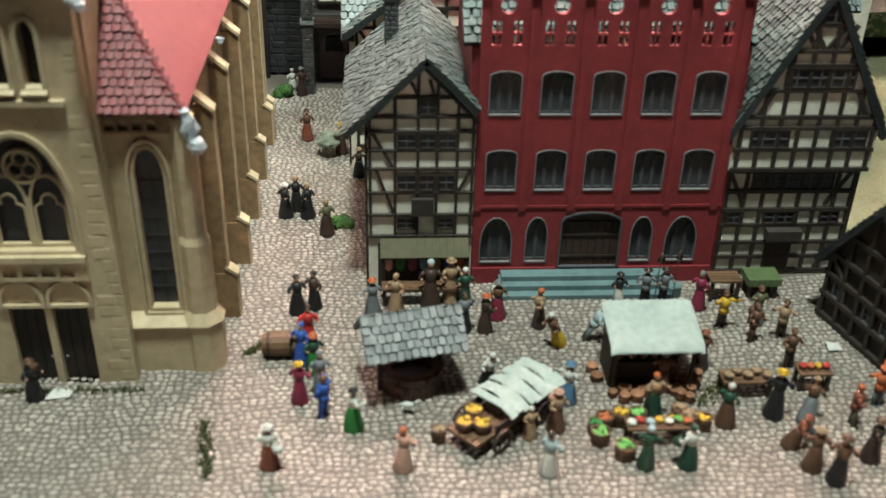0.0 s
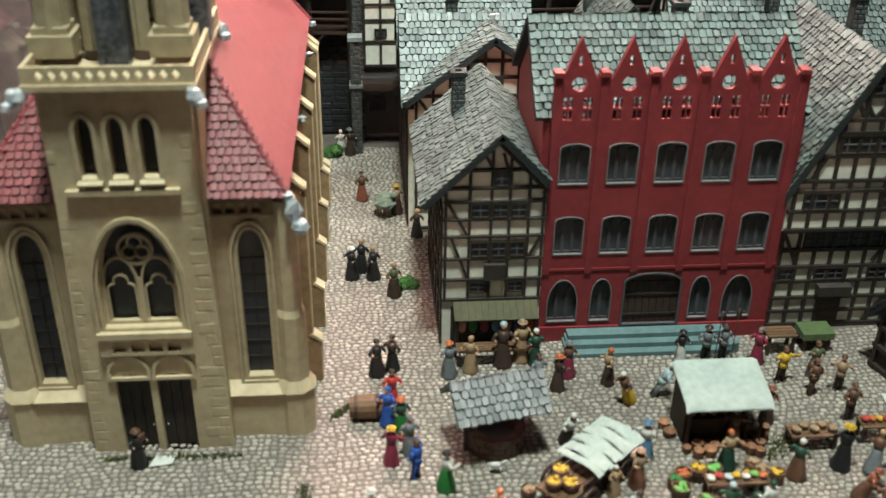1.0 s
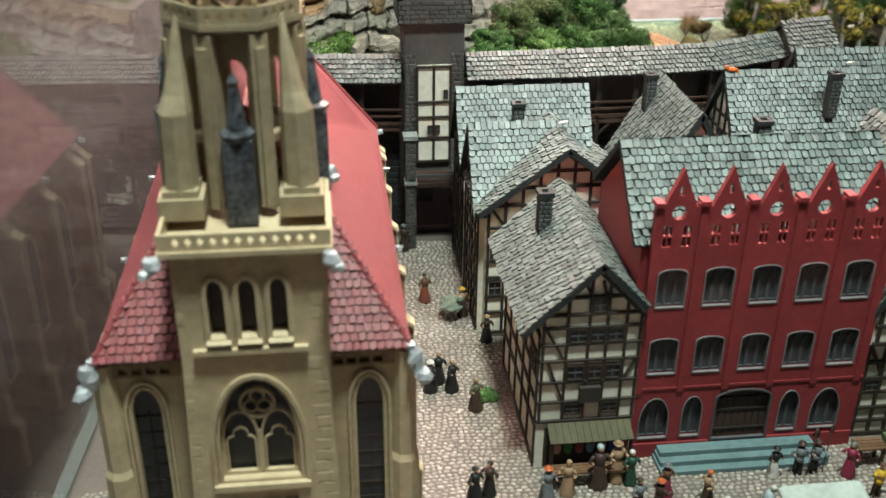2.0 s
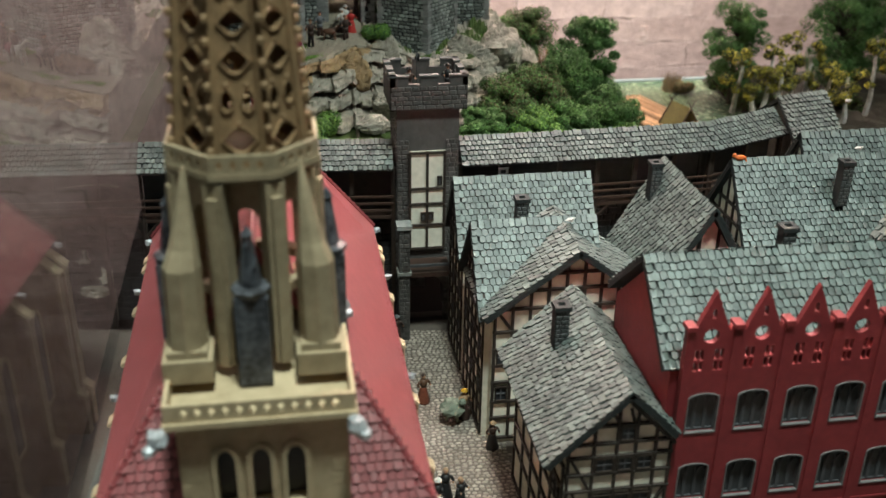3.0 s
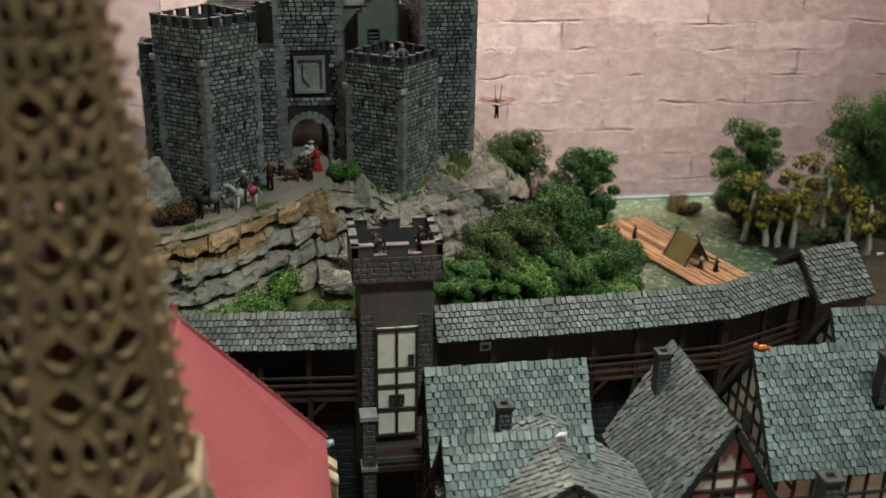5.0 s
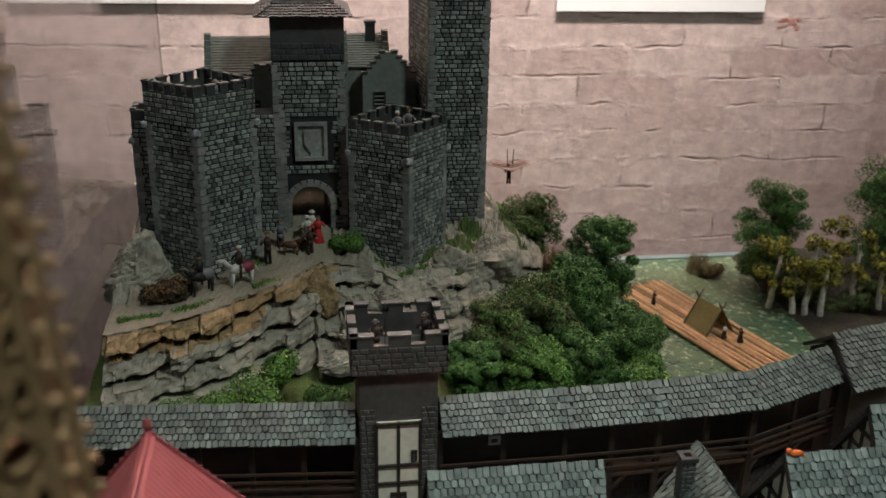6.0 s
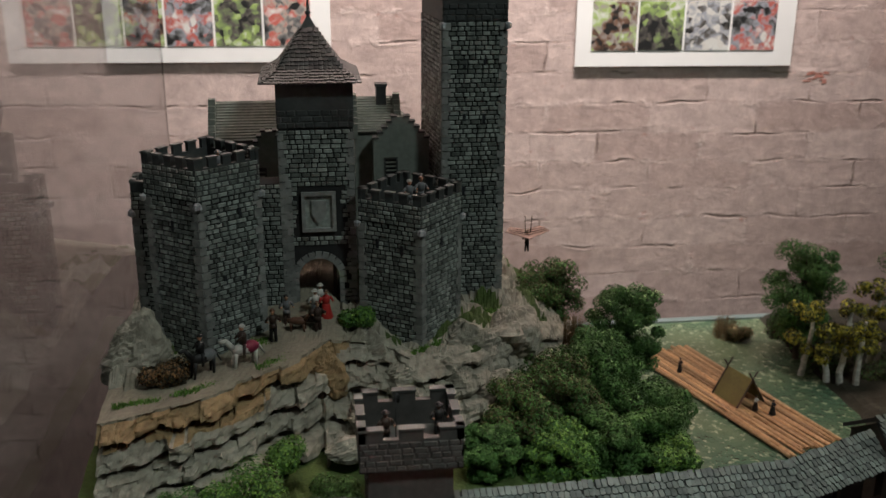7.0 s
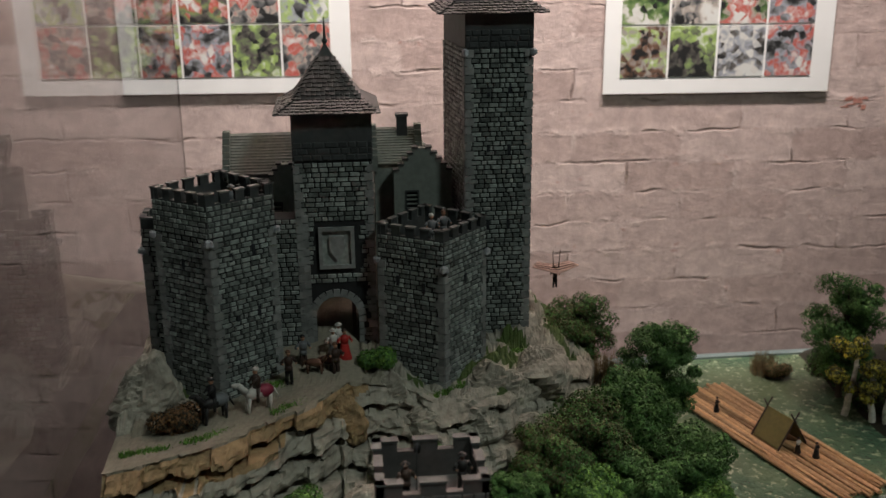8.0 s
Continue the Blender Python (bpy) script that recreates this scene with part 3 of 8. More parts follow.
def cobbles():
    """Small rounded cobbles over the square and the lane, in wavering rows."""
    rnd = random.Random(5)
    s = Shape()
    y = 14.0
    while y < 62:
        step = 0.255
        x = -21.0 + rnd.uniform(0, 0.3)
        x1 = 22.5 if y < 39 else (-0.2 if y < 62 else -1)
        if y > 39:
            x = max(x, -7.5)
        while x < x1:
            w = rnd.uniform(0.22, 0.40)
            in_church = -17 < x < -6.6 and y > 33.2
            in_house = (y > 39 and -0.2 < x < 21)
            if not in_church and not in_house:
                cx, cy = x + w / 2 + 0.06 * math.sin(y * 3.1), y + 0.10 * math.sin(x * 1.3) + rnd.uniform(-0.05, 0.05)
                n = 6
                a0 = rnd.uniform(0, 6.28)
                rx, ry, h = w * 0.45, step * rnd.uniform(0.36, 0.47), rnd.uniform(0.025, 0.05)
                low = [(cx + rx * math.cos(a0 + 1.047 * i) * rnd.uniform(0.88, 1.08), cy + ry * math.sin(a0 + 1.047 * i) * rnd.uniform(0.88, 1.08), 0.0) for i in range(n)]
                top = [(cx + (p[0] - cx) * 0.72, cy + (p[1] - cy) * 0.72, h) for p in low]
                s.add(low + top, [(6, 7, 8, 9, 10, 11)] + [(i, (i + 1) % n, n + (i + 1) % n, n + i) for i in range(n)])
            x += w
        y += step
    return s


solid("cobblestones", cobbles(), COBBLE, "pale worn cobblestones set in dark grout", "cobblestones", kind="stuff")

# faded red paint on the wall beside the posters
def smudge(u, z, seed):
    rnd = random.Random(seed)
    s = Shape()
    for k in range(9):
        a, b = u + rnd.uniform(-0.9, 0.9), z + rnd.uniform(-0.5, 0.5)
        w, h = rnd.uniform(0.12, 0.5), rnd.uniform(0.06, 0.2)
        c = [(a - w, -0.02, b - h * rnd.uniform(0.3, 1)), (a + w, -0.02, b - h * rnd.uniform(0.3, 1)), (a + w * rnd.uniform(0.5, 1), -0.02, b + h), (a - w * rnd.uniform(0.5, 1), -0.02, b + h * rnd.uniform(0.3, 1))]
        s.slab([AT_WALL @ Vector(p) for p in c], 0.01)
    solid("paint_smudge", s, painted("faded_red_wall_paint", (0.42, 0.16, 0.12), (0.36, 0.22, 0.18), 0.9, 400, 120, 0.3), "faded red paint smudge on the brick wall", "paint", AT_WALL @ Vector((u, 0, z)))


smudge(34.9, 23.3, 5)

# ---- church ----
CX, CY = -12.1, 36.4            # axis of the tower
church = thing("church", (CX, 33, 0), "sandstone gothic church with red tiled roof and openwork spire", "church")


def church_tower():
    x0, x1 = -14.5, -9.5
    big = arch(CX, 5.95, 2.85, 4.45)
    doors = [arch(CX - 0.78, 0.0, 1.3, 3.75, "segment"), arch(CX + 0.78, 0.0, 1.3, 3.75, "segment")]
    slits = [arch(CX + k * 1.05, 12.1, 0.56, 2.25) for k in (-1, 0, 1)]
    tower = part("tower", Shape().plate([(x0 - 0.25, 0), (x1 + 0.25, 0), (x1 + 0.2, 5), (x1, 11), (x1, 15.4), (x0, 15.4), (x0, 11), (x0 - 0.2, 5)],
                 [big, *doors, *slits], front(32.1), 0.55), SAND, church)
    # dark sheet: glazes the great window, paints in darkness behind the slits
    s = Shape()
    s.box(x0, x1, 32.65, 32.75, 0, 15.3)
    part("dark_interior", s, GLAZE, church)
    s = Shape()
    s.box(x0 - 0.1, x0 + 0.5, 32.66, 38.6, 0, 15.4).box(x1 - 0.5, x1 + 0.1, 32.66, 38.6, 0, 15.4).box(x0, x1, 38, 38.6, 0, 15.4).box(x0, x1, 32.7, 38.5, 15.1, 15.4)
    part("tower_side", s, SAND, church)
    # stepped reveals round the openings
    s = Shape()
    outline(arch(CX, 5.6, 3.5, 5.0), 0.16, front(32.1), 0.02, 0.14, 0, s)
    outline(arch(CX, 5.8, 3.1, 4.65), 0.13, front(32.1), 0.02, 0.07, 0, s)
    part("window_surround", s, SAND, church)
    for sl in slits:
        part("window_surround", outline([(CX + (u - CX) * 1.0, w) for u, w in sl], -0.16, front(32.1), 0.02, 0.10), SAND, church)
    s = Shape()
    for k in (-1, 0, 1):
        s.slab([(CX + k * 1.05 - 0.42, 31.85, 11.95), (CX + k * 1.05 + 0.42, 31.85, 11.95), (CX + k * 1.05 + 0.42, 32.2, 12.2), (CX + k * 1.05 - 0.42, 32.2, 12.2)], 0.15)
    s.box(CX - 1.95, CX + 1.95, 31.9, 32.1, 11.5, 11.7)
    part("sill", s, SAND, church)
    # frieze of small arches under the great window, over the doors
    s = Shape().box(CX - 1.75, CX + 1.75, 31.82, 32.1, 5.55, 5.8)
    part("sill", s, SAND, church)
    heads = [arch(CX - 1.5 + 0.5 + i * 0.67, 4.9, 0.5, 0.5, "round", 4) for i in range(4)]
    s = Shape().plate([(CX - 1.75, 4.75), (CX + 1.75, 4.75), (CX + 1.75, 5.55), (CX - 1.75, 5.55)], heads, front(31.92), 0.17)
    part("frieze", s, SAND, church)
    for k in (-1, 1):
        part("door_hood", outline(arch(CX + k * 0.85, 3.55, 1.65, 1.15, "round"), 0.14, front(32.1), 0.02, 0.12), SAND, church)
        door = part("door", Shape().box(CX + k * 0.78 - 0.65, CX + k * 0.78 + 0.65, 32.42, 32.5, 0, 3.6), TIMBER, church, "dark brown wooden church door")
        for i in range(3):
            part("door_board", Shape().box(CX + k * 0.78 - 0.6 + i * 0.41, CX + k * 0.78 - 0.23 + i * 0.41, 32.37, 32.43, 0.1, 3.5), TIMBER, door)
        part("door_knob", Shape().blob((CX + k * 0.28, 32.36, 1.1), 0.05, 0.04, 0.05), GARGOYLE, door, "tiny pale door knob")
    # tracery of the great window: two trefoil lancets under a foiled rose
    s = Shape()
    fr = front(32.34)
    outline(big, 0.15, fr, 0.16, 0.0, 0, s)
    s.box(CX - 0.06, CX + 0.06, 32.34, 32.5, 5.96, 7.9)
    outline(circle(CX, 9.12, 0.66, 20), 0.10, fr, 0.14, 0.02, 0, s)
    for k in range(3):
        a = math.pi / 2 + k * 2 * math.pi / 3
        outline(circle(CX + 0.27 * math.cos(a), 9.12 + 0.27 * math.sin(a), 0.29, 12), 0.07, fr, 0.10, -0.02, 0, s)
    for k in (-1, 1):
        c = CX + k * 0.69
        outline(arch(c, 5.98, 1.34, 2.85), 0.09, fr, 0.13, 0.01, 0, s)
        lobes = [(c - 0.55, 6.0), (c + 0.55, 6.0), (c + 0.55, 7.35)]
        lobes += [(c + 0.30 + 0.25 * math.cos(u), 7.45 + 0.25 * math.sin(u)) for u in (0.0, 0.6, 1.2, 1.7)]
        lobes += [(c + 0.29 * math.cos(u), 7.80 + 0.29 * math.sin(u)) for u in (0.1, 0.65, 1.2, 1.57, 1.94, 2.5, 3.04)]
        lobes += [(c - 0.30 - 0.25 * math.cos(u), 7.45 + 0.25 * math.sin(u)) for u in (1.7, 1.2, 0.6, 0.0)] + [(c - 0.55, 7.35)]
        outline(lobes, 0.07, fr, 0.10, -0.02, 0, s)
    part("tracery", s, SAND, church)
    # gallery with a pierced parapet
    s = Shape().box(x0 - 0.35, x1 + 0.35, 31.75, 38.9, 15.4, 15.6)
    part("gallery", s, SAND, church)
    holes = [[(x0 + 0.15 + i * 0.4, 15.9), (x0 + 0.3 + i * 0.4, 15.72), (x0 + 0.45 + i * 0.4, 15.9), (x0 + 0.3 + i * 0.4, 16.08)] for i in range(12)]
    s = Shape().plate([(x0 - 0.3, 15.6), (x1 + 0.3, 15.6), (x1 + 0.3, 16.2), (x0 - 0.3, 16.2)], holes, front(31.85), 0.14)
    for x in (x0 - 0.3, x1 + 0.16):
        s.plate([(31.99, 15.6), (38.8, 15.6), (38.8, 16.2), (31.99, 16.2)], [[(b + 0.15 + i * 0.45, c) for b, c in ((32.1, 15.9), (32.25, 15.72), (32.4, 15.9), (32.25, 16.08))] for i in range(14)],
                lambda u, w, d, x=x: (x + d, u, w), 0.14)
    part("parapet", s, SAND, church)
    for sx in (-1, 1):
        for y in (31.6, 38.8):
            s = Shape()
            random.seed(int(sx * 3 + y))
            s.blob((CX + sx * 2.9, y, 15.25), 0.34, 0.38, 0.33, 0, 8, 0.2).blob((CX + sx * 3.1, y - 0.2, 15.05), 0.24, 0.28, 0.2, 0, 7, 0.2)
            part("gargoyle", s, GARGOYLE, church, "silver grey cast gargoyle")
    # ashlar blocks stand proud of the tower front
    def skip(x, z, hx, hz):
        for cx, z0, w, h in ((CX, 5.5, 3.56, 5.2), (CX, 4.6, 3.6, 1.3), (CX, -0.1, 3.3, 5.0), (CX, 11.4, 4.0, 3.6)):
            if abs(x - cx) < w / 2 + hx and z0 - hz < z < z0 + h + hz:
                return True
        return False
    masonry(tower, "ashlar_block", SAND, x0 - 0.18, x1 + 0.18, 0.1, 5.0, Matrix.Translation((0, 32.1, 0)), 0.72, 0.5, 0.014, 300, skip, 0.25, 0.025)
    masonry(tower, "ashlar_block", SAND, x0 - 0.03, x1 + 0.03, 5.0, 15.2, Matrix.Translation((0, 32.1, 0)), 0.72, 0.5, 0.014, 300, skip, 0.25, 0.025)


def church_lantern():
    """Open octagon over the square tower, with corner pinnacles, gallery and pierced spire."""
    # piers, walls, pinnacles and galleries have their dimness painted in
    z0, z1 = 16.0, 22.0
    for i in range(8):
        a = math.pi / 8 + i * math.pi / 4
        x, y = CX + 2.05 * math.cos(a), CY + 2.05 * math.sin(a)
        m = Matrix.Translation((x, y, 0)) @ Matrix.Rotation(a, 4, "Z")
        s = Shape().box(-0.30, 0.30, -0.30, 0.30, z0, z1, 0, m).box(-0.15, 0.42, -0.16, 0.16, z0, z1 - 0.4, 0, m)
        part("pier", s, SAND_DIM, church)
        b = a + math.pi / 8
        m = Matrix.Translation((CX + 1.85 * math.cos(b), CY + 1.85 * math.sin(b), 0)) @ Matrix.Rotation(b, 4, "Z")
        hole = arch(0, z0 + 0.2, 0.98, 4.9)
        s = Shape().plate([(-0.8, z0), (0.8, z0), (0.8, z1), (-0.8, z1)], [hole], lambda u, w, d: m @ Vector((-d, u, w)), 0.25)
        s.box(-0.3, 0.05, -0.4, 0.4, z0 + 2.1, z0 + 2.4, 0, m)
        part("lantern_wall", s, SAND_DIM, church)
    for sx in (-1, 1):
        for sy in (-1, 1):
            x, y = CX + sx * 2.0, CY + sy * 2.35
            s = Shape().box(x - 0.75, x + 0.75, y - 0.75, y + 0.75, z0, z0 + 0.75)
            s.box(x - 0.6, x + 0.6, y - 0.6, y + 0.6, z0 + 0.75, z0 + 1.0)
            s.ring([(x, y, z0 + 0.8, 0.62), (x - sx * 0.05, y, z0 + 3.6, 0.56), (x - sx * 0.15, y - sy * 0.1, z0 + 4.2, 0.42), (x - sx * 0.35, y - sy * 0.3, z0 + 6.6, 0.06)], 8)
            part("pinnacle", s, SAND_DIM, church)
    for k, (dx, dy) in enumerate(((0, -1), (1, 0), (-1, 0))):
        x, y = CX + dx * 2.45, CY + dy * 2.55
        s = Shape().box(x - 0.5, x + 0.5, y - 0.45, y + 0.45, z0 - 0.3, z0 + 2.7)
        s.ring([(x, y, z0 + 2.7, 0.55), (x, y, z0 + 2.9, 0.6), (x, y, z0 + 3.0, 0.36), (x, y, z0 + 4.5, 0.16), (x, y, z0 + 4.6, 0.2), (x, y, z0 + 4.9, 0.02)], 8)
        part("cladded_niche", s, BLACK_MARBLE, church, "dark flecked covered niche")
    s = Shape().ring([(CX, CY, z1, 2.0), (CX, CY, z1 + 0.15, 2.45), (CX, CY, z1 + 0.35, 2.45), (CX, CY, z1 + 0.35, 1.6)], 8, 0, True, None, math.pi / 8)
    part("spire_gallery", s, SAND_DIM, church)
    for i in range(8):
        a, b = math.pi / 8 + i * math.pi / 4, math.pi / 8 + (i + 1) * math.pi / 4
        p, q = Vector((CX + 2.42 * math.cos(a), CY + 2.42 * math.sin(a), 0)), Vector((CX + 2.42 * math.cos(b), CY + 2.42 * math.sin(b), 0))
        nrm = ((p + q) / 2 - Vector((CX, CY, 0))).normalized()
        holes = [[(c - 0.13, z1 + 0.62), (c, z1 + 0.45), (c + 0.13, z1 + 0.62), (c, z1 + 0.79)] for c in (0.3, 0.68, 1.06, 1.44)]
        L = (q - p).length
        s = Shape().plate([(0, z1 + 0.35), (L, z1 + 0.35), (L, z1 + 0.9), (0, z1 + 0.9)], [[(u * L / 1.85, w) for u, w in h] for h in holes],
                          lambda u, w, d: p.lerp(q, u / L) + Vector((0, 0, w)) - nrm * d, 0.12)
        part("gallery_parapet", s, SAND_DIM, church)
    # openwork spire: eight ribs and pierced panels between them, shade painted into their sandstone
    zs, zt = z1 + 0.35, 46.0
    rad = lambda z: 2.0 - (z - zs) * (2.0 - 0.12) / (zt - zs)
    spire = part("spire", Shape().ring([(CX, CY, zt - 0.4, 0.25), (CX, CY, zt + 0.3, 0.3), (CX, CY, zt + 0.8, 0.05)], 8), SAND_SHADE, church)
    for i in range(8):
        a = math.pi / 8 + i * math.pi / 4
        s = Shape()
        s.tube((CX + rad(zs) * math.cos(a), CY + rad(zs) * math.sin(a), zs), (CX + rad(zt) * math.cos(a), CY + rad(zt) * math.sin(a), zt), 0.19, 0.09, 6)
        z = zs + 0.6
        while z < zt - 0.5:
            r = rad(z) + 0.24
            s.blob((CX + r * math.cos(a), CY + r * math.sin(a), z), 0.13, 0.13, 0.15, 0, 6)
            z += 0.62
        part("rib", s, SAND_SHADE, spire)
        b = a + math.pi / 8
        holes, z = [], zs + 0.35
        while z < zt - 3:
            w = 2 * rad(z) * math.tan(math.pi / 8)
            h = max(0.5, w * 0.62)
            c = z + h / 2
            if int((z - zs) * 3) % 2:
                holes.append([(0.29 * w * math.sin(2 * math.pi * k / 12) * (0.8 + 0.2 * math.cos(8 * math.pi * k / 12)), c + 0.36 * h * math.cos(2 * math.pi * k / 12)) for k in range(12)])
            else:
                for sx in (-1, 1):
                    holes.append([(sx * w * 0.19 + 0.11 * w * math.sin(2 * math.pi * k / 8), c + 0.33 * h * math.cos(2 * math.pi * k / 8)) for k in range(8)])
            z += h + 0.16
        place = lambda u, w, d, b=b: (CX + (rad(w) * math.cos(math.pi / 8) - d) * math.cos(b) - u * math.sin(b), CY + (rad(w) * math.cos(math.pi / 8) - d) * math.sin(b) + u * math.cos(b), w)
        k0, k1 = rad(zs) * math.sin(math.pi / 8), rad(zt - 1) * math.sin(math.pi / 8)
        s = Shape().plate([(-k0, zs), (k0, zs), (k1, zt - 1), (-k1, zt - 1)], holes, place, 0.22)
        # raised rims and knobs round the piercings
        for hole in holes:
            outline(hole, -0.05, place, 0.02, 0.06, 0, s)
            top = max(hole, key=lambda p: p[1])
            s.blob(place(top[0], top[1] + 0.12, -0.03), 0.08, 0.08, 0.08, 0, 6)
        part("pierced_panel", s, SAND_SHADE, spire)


def church_nave():
    EX, EZ, RZ = 5.35, 10.9, 18.4          # eave half width, eave height, ridge height
    yf, yr, ye = 33.0, 52.5, 58.5
    for sx in (-1, 1):
        X = lambda d: CX + sx * d
        # aisle front beside the tower: a canted wall with a tall lancet
        u0, u1 = X(2.6), X(5.0)
        cx = X(4.05)
        a, b = min(u0, u1), max(u0, u1)
        win = arch(cx, 2.75, 1.0, 6.6)
        s = Shape().plate([(a, 0), (b, 0), (b, EZ), (a, EZ)], [win], front(33.2), 0.5)
        part("aisle_front", s, SAND, church)
        part("window_pane", Shape().box(cx - 0.55, cx + 0.55, 33.5, 33.56, 2.7, 9.4), GLAZE, church, "dark leaded lancet window")
        s = Shape()
        outline(arch(cx, 2.6, 1.3, 6.95), 0.14, front(33.2), 0.02, 0.08, 0, s)
        outline(arch(cx, 2.45, 1.62, 7.35), 0.12, front(33.2), 0.02, 0.16, 0, s)
        lead = Shape().box(cx - 0.02, cx + 0.02, 33.44, 33.5, 2.7, 8.2)
        for i in range(7):
            lead.box(cx - 0.48, cx + 0.48, 33.45, 33.5, 3.5 + i * 0.75, 3.53 + i * 0.75)
        part("leading", lead, TIMBER, church)
        part("window_surround", s, SAND, church)
        # plinth with a weathered top
        s = Shape().box(a - 0.05, b + 0.05, 32.75, 33.2, 0, 2.15)
        s.slab([(a, 32.62, 2.15), (b, 32.62, 2.15), (b, 33.2, 2.55), (a, 33.2, 2.55)], 0.2)
        part("plinth", s, SAND, church)
        # octagonal corner buttress
        x, y = X(5.35), 33.35
        s = Shape().ring([(x, y, 0, 0.82), (x, y, 2.15, 0.82), (x, y, 2.2, 0.9), (x, y, 2.65, 0.62), (x, y, 5.6, 0.6), (x, y, 5.9, 0.5), (x, y, 10.6, 0.48)], 8, 0, True, None, math.pi / 8)
        part("corner_buttress", s, SAND, church)
        random.seed(7 + sx)
        s = Shape().blob((X(5.75), 32.75, 10.35), 0.36, 0.36, 0.55, 0, 8, 0.25).blob((X(6.0), 32.4, 9.85), 0.3, 0.36, 0.3, 0, 8, 0.25).blob((X(5.6), 32.9, 10.85), 0.24, 0.24, 0.24, 0, 7, 0.2)
        part("gargoyle", s, GARGOYLE, church, "silver grey cast gargoyle")
        # corbel frieze under the eave, its shade set by the darker sandstone
        heads = [arch(a + 0.35 + i * 0.48, EZ - 0.75, 0.34, 0.42, "round", 4) for i in range(int((b - a - 0.3) / 0.48) + 1) if a + 0.35 + i * 0.48 < b - 0.2]
        s = Shape().plate([(a, EZ - 0.85), (b, EZ - 0.85), (b, EZ), (a, EZ)], heads, front(33.02), 0.17)
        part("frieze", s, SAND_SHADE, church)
        # side wall with buttresses: shade painted in as darker sandstone, outer faces lighter SAND
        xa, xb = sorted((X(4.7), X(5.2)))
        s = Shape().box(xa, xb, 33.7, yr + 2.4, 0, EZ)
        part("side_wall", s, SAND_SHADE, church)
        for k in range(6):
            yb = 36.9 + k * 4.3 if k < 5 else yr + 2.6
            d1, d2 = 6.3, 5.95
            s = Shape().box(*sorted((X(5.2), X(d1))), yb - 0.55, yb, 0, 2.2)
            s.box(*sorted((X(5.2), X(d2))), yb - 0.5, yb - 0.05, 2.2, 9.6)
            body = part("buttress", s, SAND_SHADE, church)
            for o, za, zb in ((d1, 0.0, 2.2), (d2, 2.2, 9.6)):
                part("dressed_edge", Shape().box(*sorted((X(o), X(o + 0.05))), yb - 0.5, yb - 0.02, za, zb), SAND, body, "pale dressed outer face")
            for (o, n_, z, rise) in ((d1 + 0.08, d2 - 0.02, 2.2, 0.35), (d2 + 0.1, 5.2, 9.5, 0.75)):
                c = [(X(o), yb - 0.58, z), (X(n_), yb - 0.58, z + rise), (X(n_), yb + 0.02, z + rise), (X(o), yb + 0.02, z)]
                part("weathering", Shape().slab(c if sx < 0 else c[::-1], -0.13 if sx < 0 else 0.13), SAND, body, "pale sloping cap stone")
            if k < 5:
                yw = yb + 2.0
                w = arch(yw, 3.2, 1.3, 5.4)
                px = X(5.22)
                part("window_surround", outline(w, 0.15, lambda u, v, d: (px - sx * d, u, v), 0.02, 0.1), SAND, church)
                part("window_pane", Shape().box(*sorted((X(5.15), X(5.23))), yw - 0.55, yw + 0.55, 3.3, 8.2), GLAZE, church)
            random.seed(k)
            if k % 2 == 1:
                part("gargoyle", Shape().blob((X(5.75), yb - 0.2, 10.6), 0.22, 0.15, 0.17, 0, 7, 0.4), GARGOYLE, church, "silver grey cast gargoyle")
        # main roof plane, ribbed
        hip = (X(2.4), 36.3, EZ + (RZ - EZ) * (EX - 2.4 + 0.3) / EX)
        c = [(X(EX + 0.25), yf - 0.2, EZ - 0.1), (X(EX + 0.25), yr + 2.6, EZ - 0.1), (X(0), yr, RZ), (X(0), 38, RZ), hip]
        roof = part("nave_roof", Shape().slab(c if sx > 0 else c[::-1], 0.3), ROOF_PINK, church, "satin pinkish red nave roof")
        a3, b3 = Vector((X(EX + 0.25), 0, EZ - 0.1)), Vector((X(0), 0, RZ))
        ribs = Shape()
        for k in range(66):
            y = yf + 0.2 + k * 0.30
            t1 = 0.985 if y >= 38 else min(0.985, max(0.02, (y - yf + 0.2) / 5.8))
            ribs.tube(a3 + Vector((0, y, 0)), a3.lerp(b3, t1) + Vector((0, y, 0)), 0.02, 0.02, 4)
        part("roof_rib", ribs, ROOF_PINK, roof, kind="stuff")
        # hipped front of the aisle roof, in rows of tiles
        tiles = [(X(2.4), yf - 0.2, EZ - 0.05), (X(EX + 0.25), yf - 0.2, EZ - 0.05), (X(2.4) + sx * 0.02, 36.3, hip[2])]
        tri = tiles if sx > 0 else [tiles[1], tiles[0], tiles[2]]
        fr = part("hip_roof", Shape().slab(tri, 0.2), ROOF_RED, church, "deep red tiled hip of the aisle")
        if sx > 0:
            cs = [tiles[0], tiles[1], tiles[2], tiles[2]]
        else:
            cs = [tiles[1], tiles[0], tiles[2], tiles[2]]
        shingled(fr, cs, 0.30, 0.32, ROOF_RED, 120, "roof_tile", 0.0, 0.2)
        s = Shape().tube(tiles[1], hip, 0.12, 0.1, 6)
        for k in range(14):
            p = Vector(tiles[1]).lerp(Vector(hip), (k + 0.5) / 14)
            s.blob((p.x, p.y, p.z + 0.1), 0.1, 0.1, 0.12, 0, 6)
        part("hip_ridge", s, ROOF_RED, church)
        # apse hips
        e1, e2 = (X(EX + 0.25), yr + 2.6, EZ - 0.1), (X(2.4), ye, EZ - 0.1)
        c = [e1, e2, (X(0), yr, RZ)]
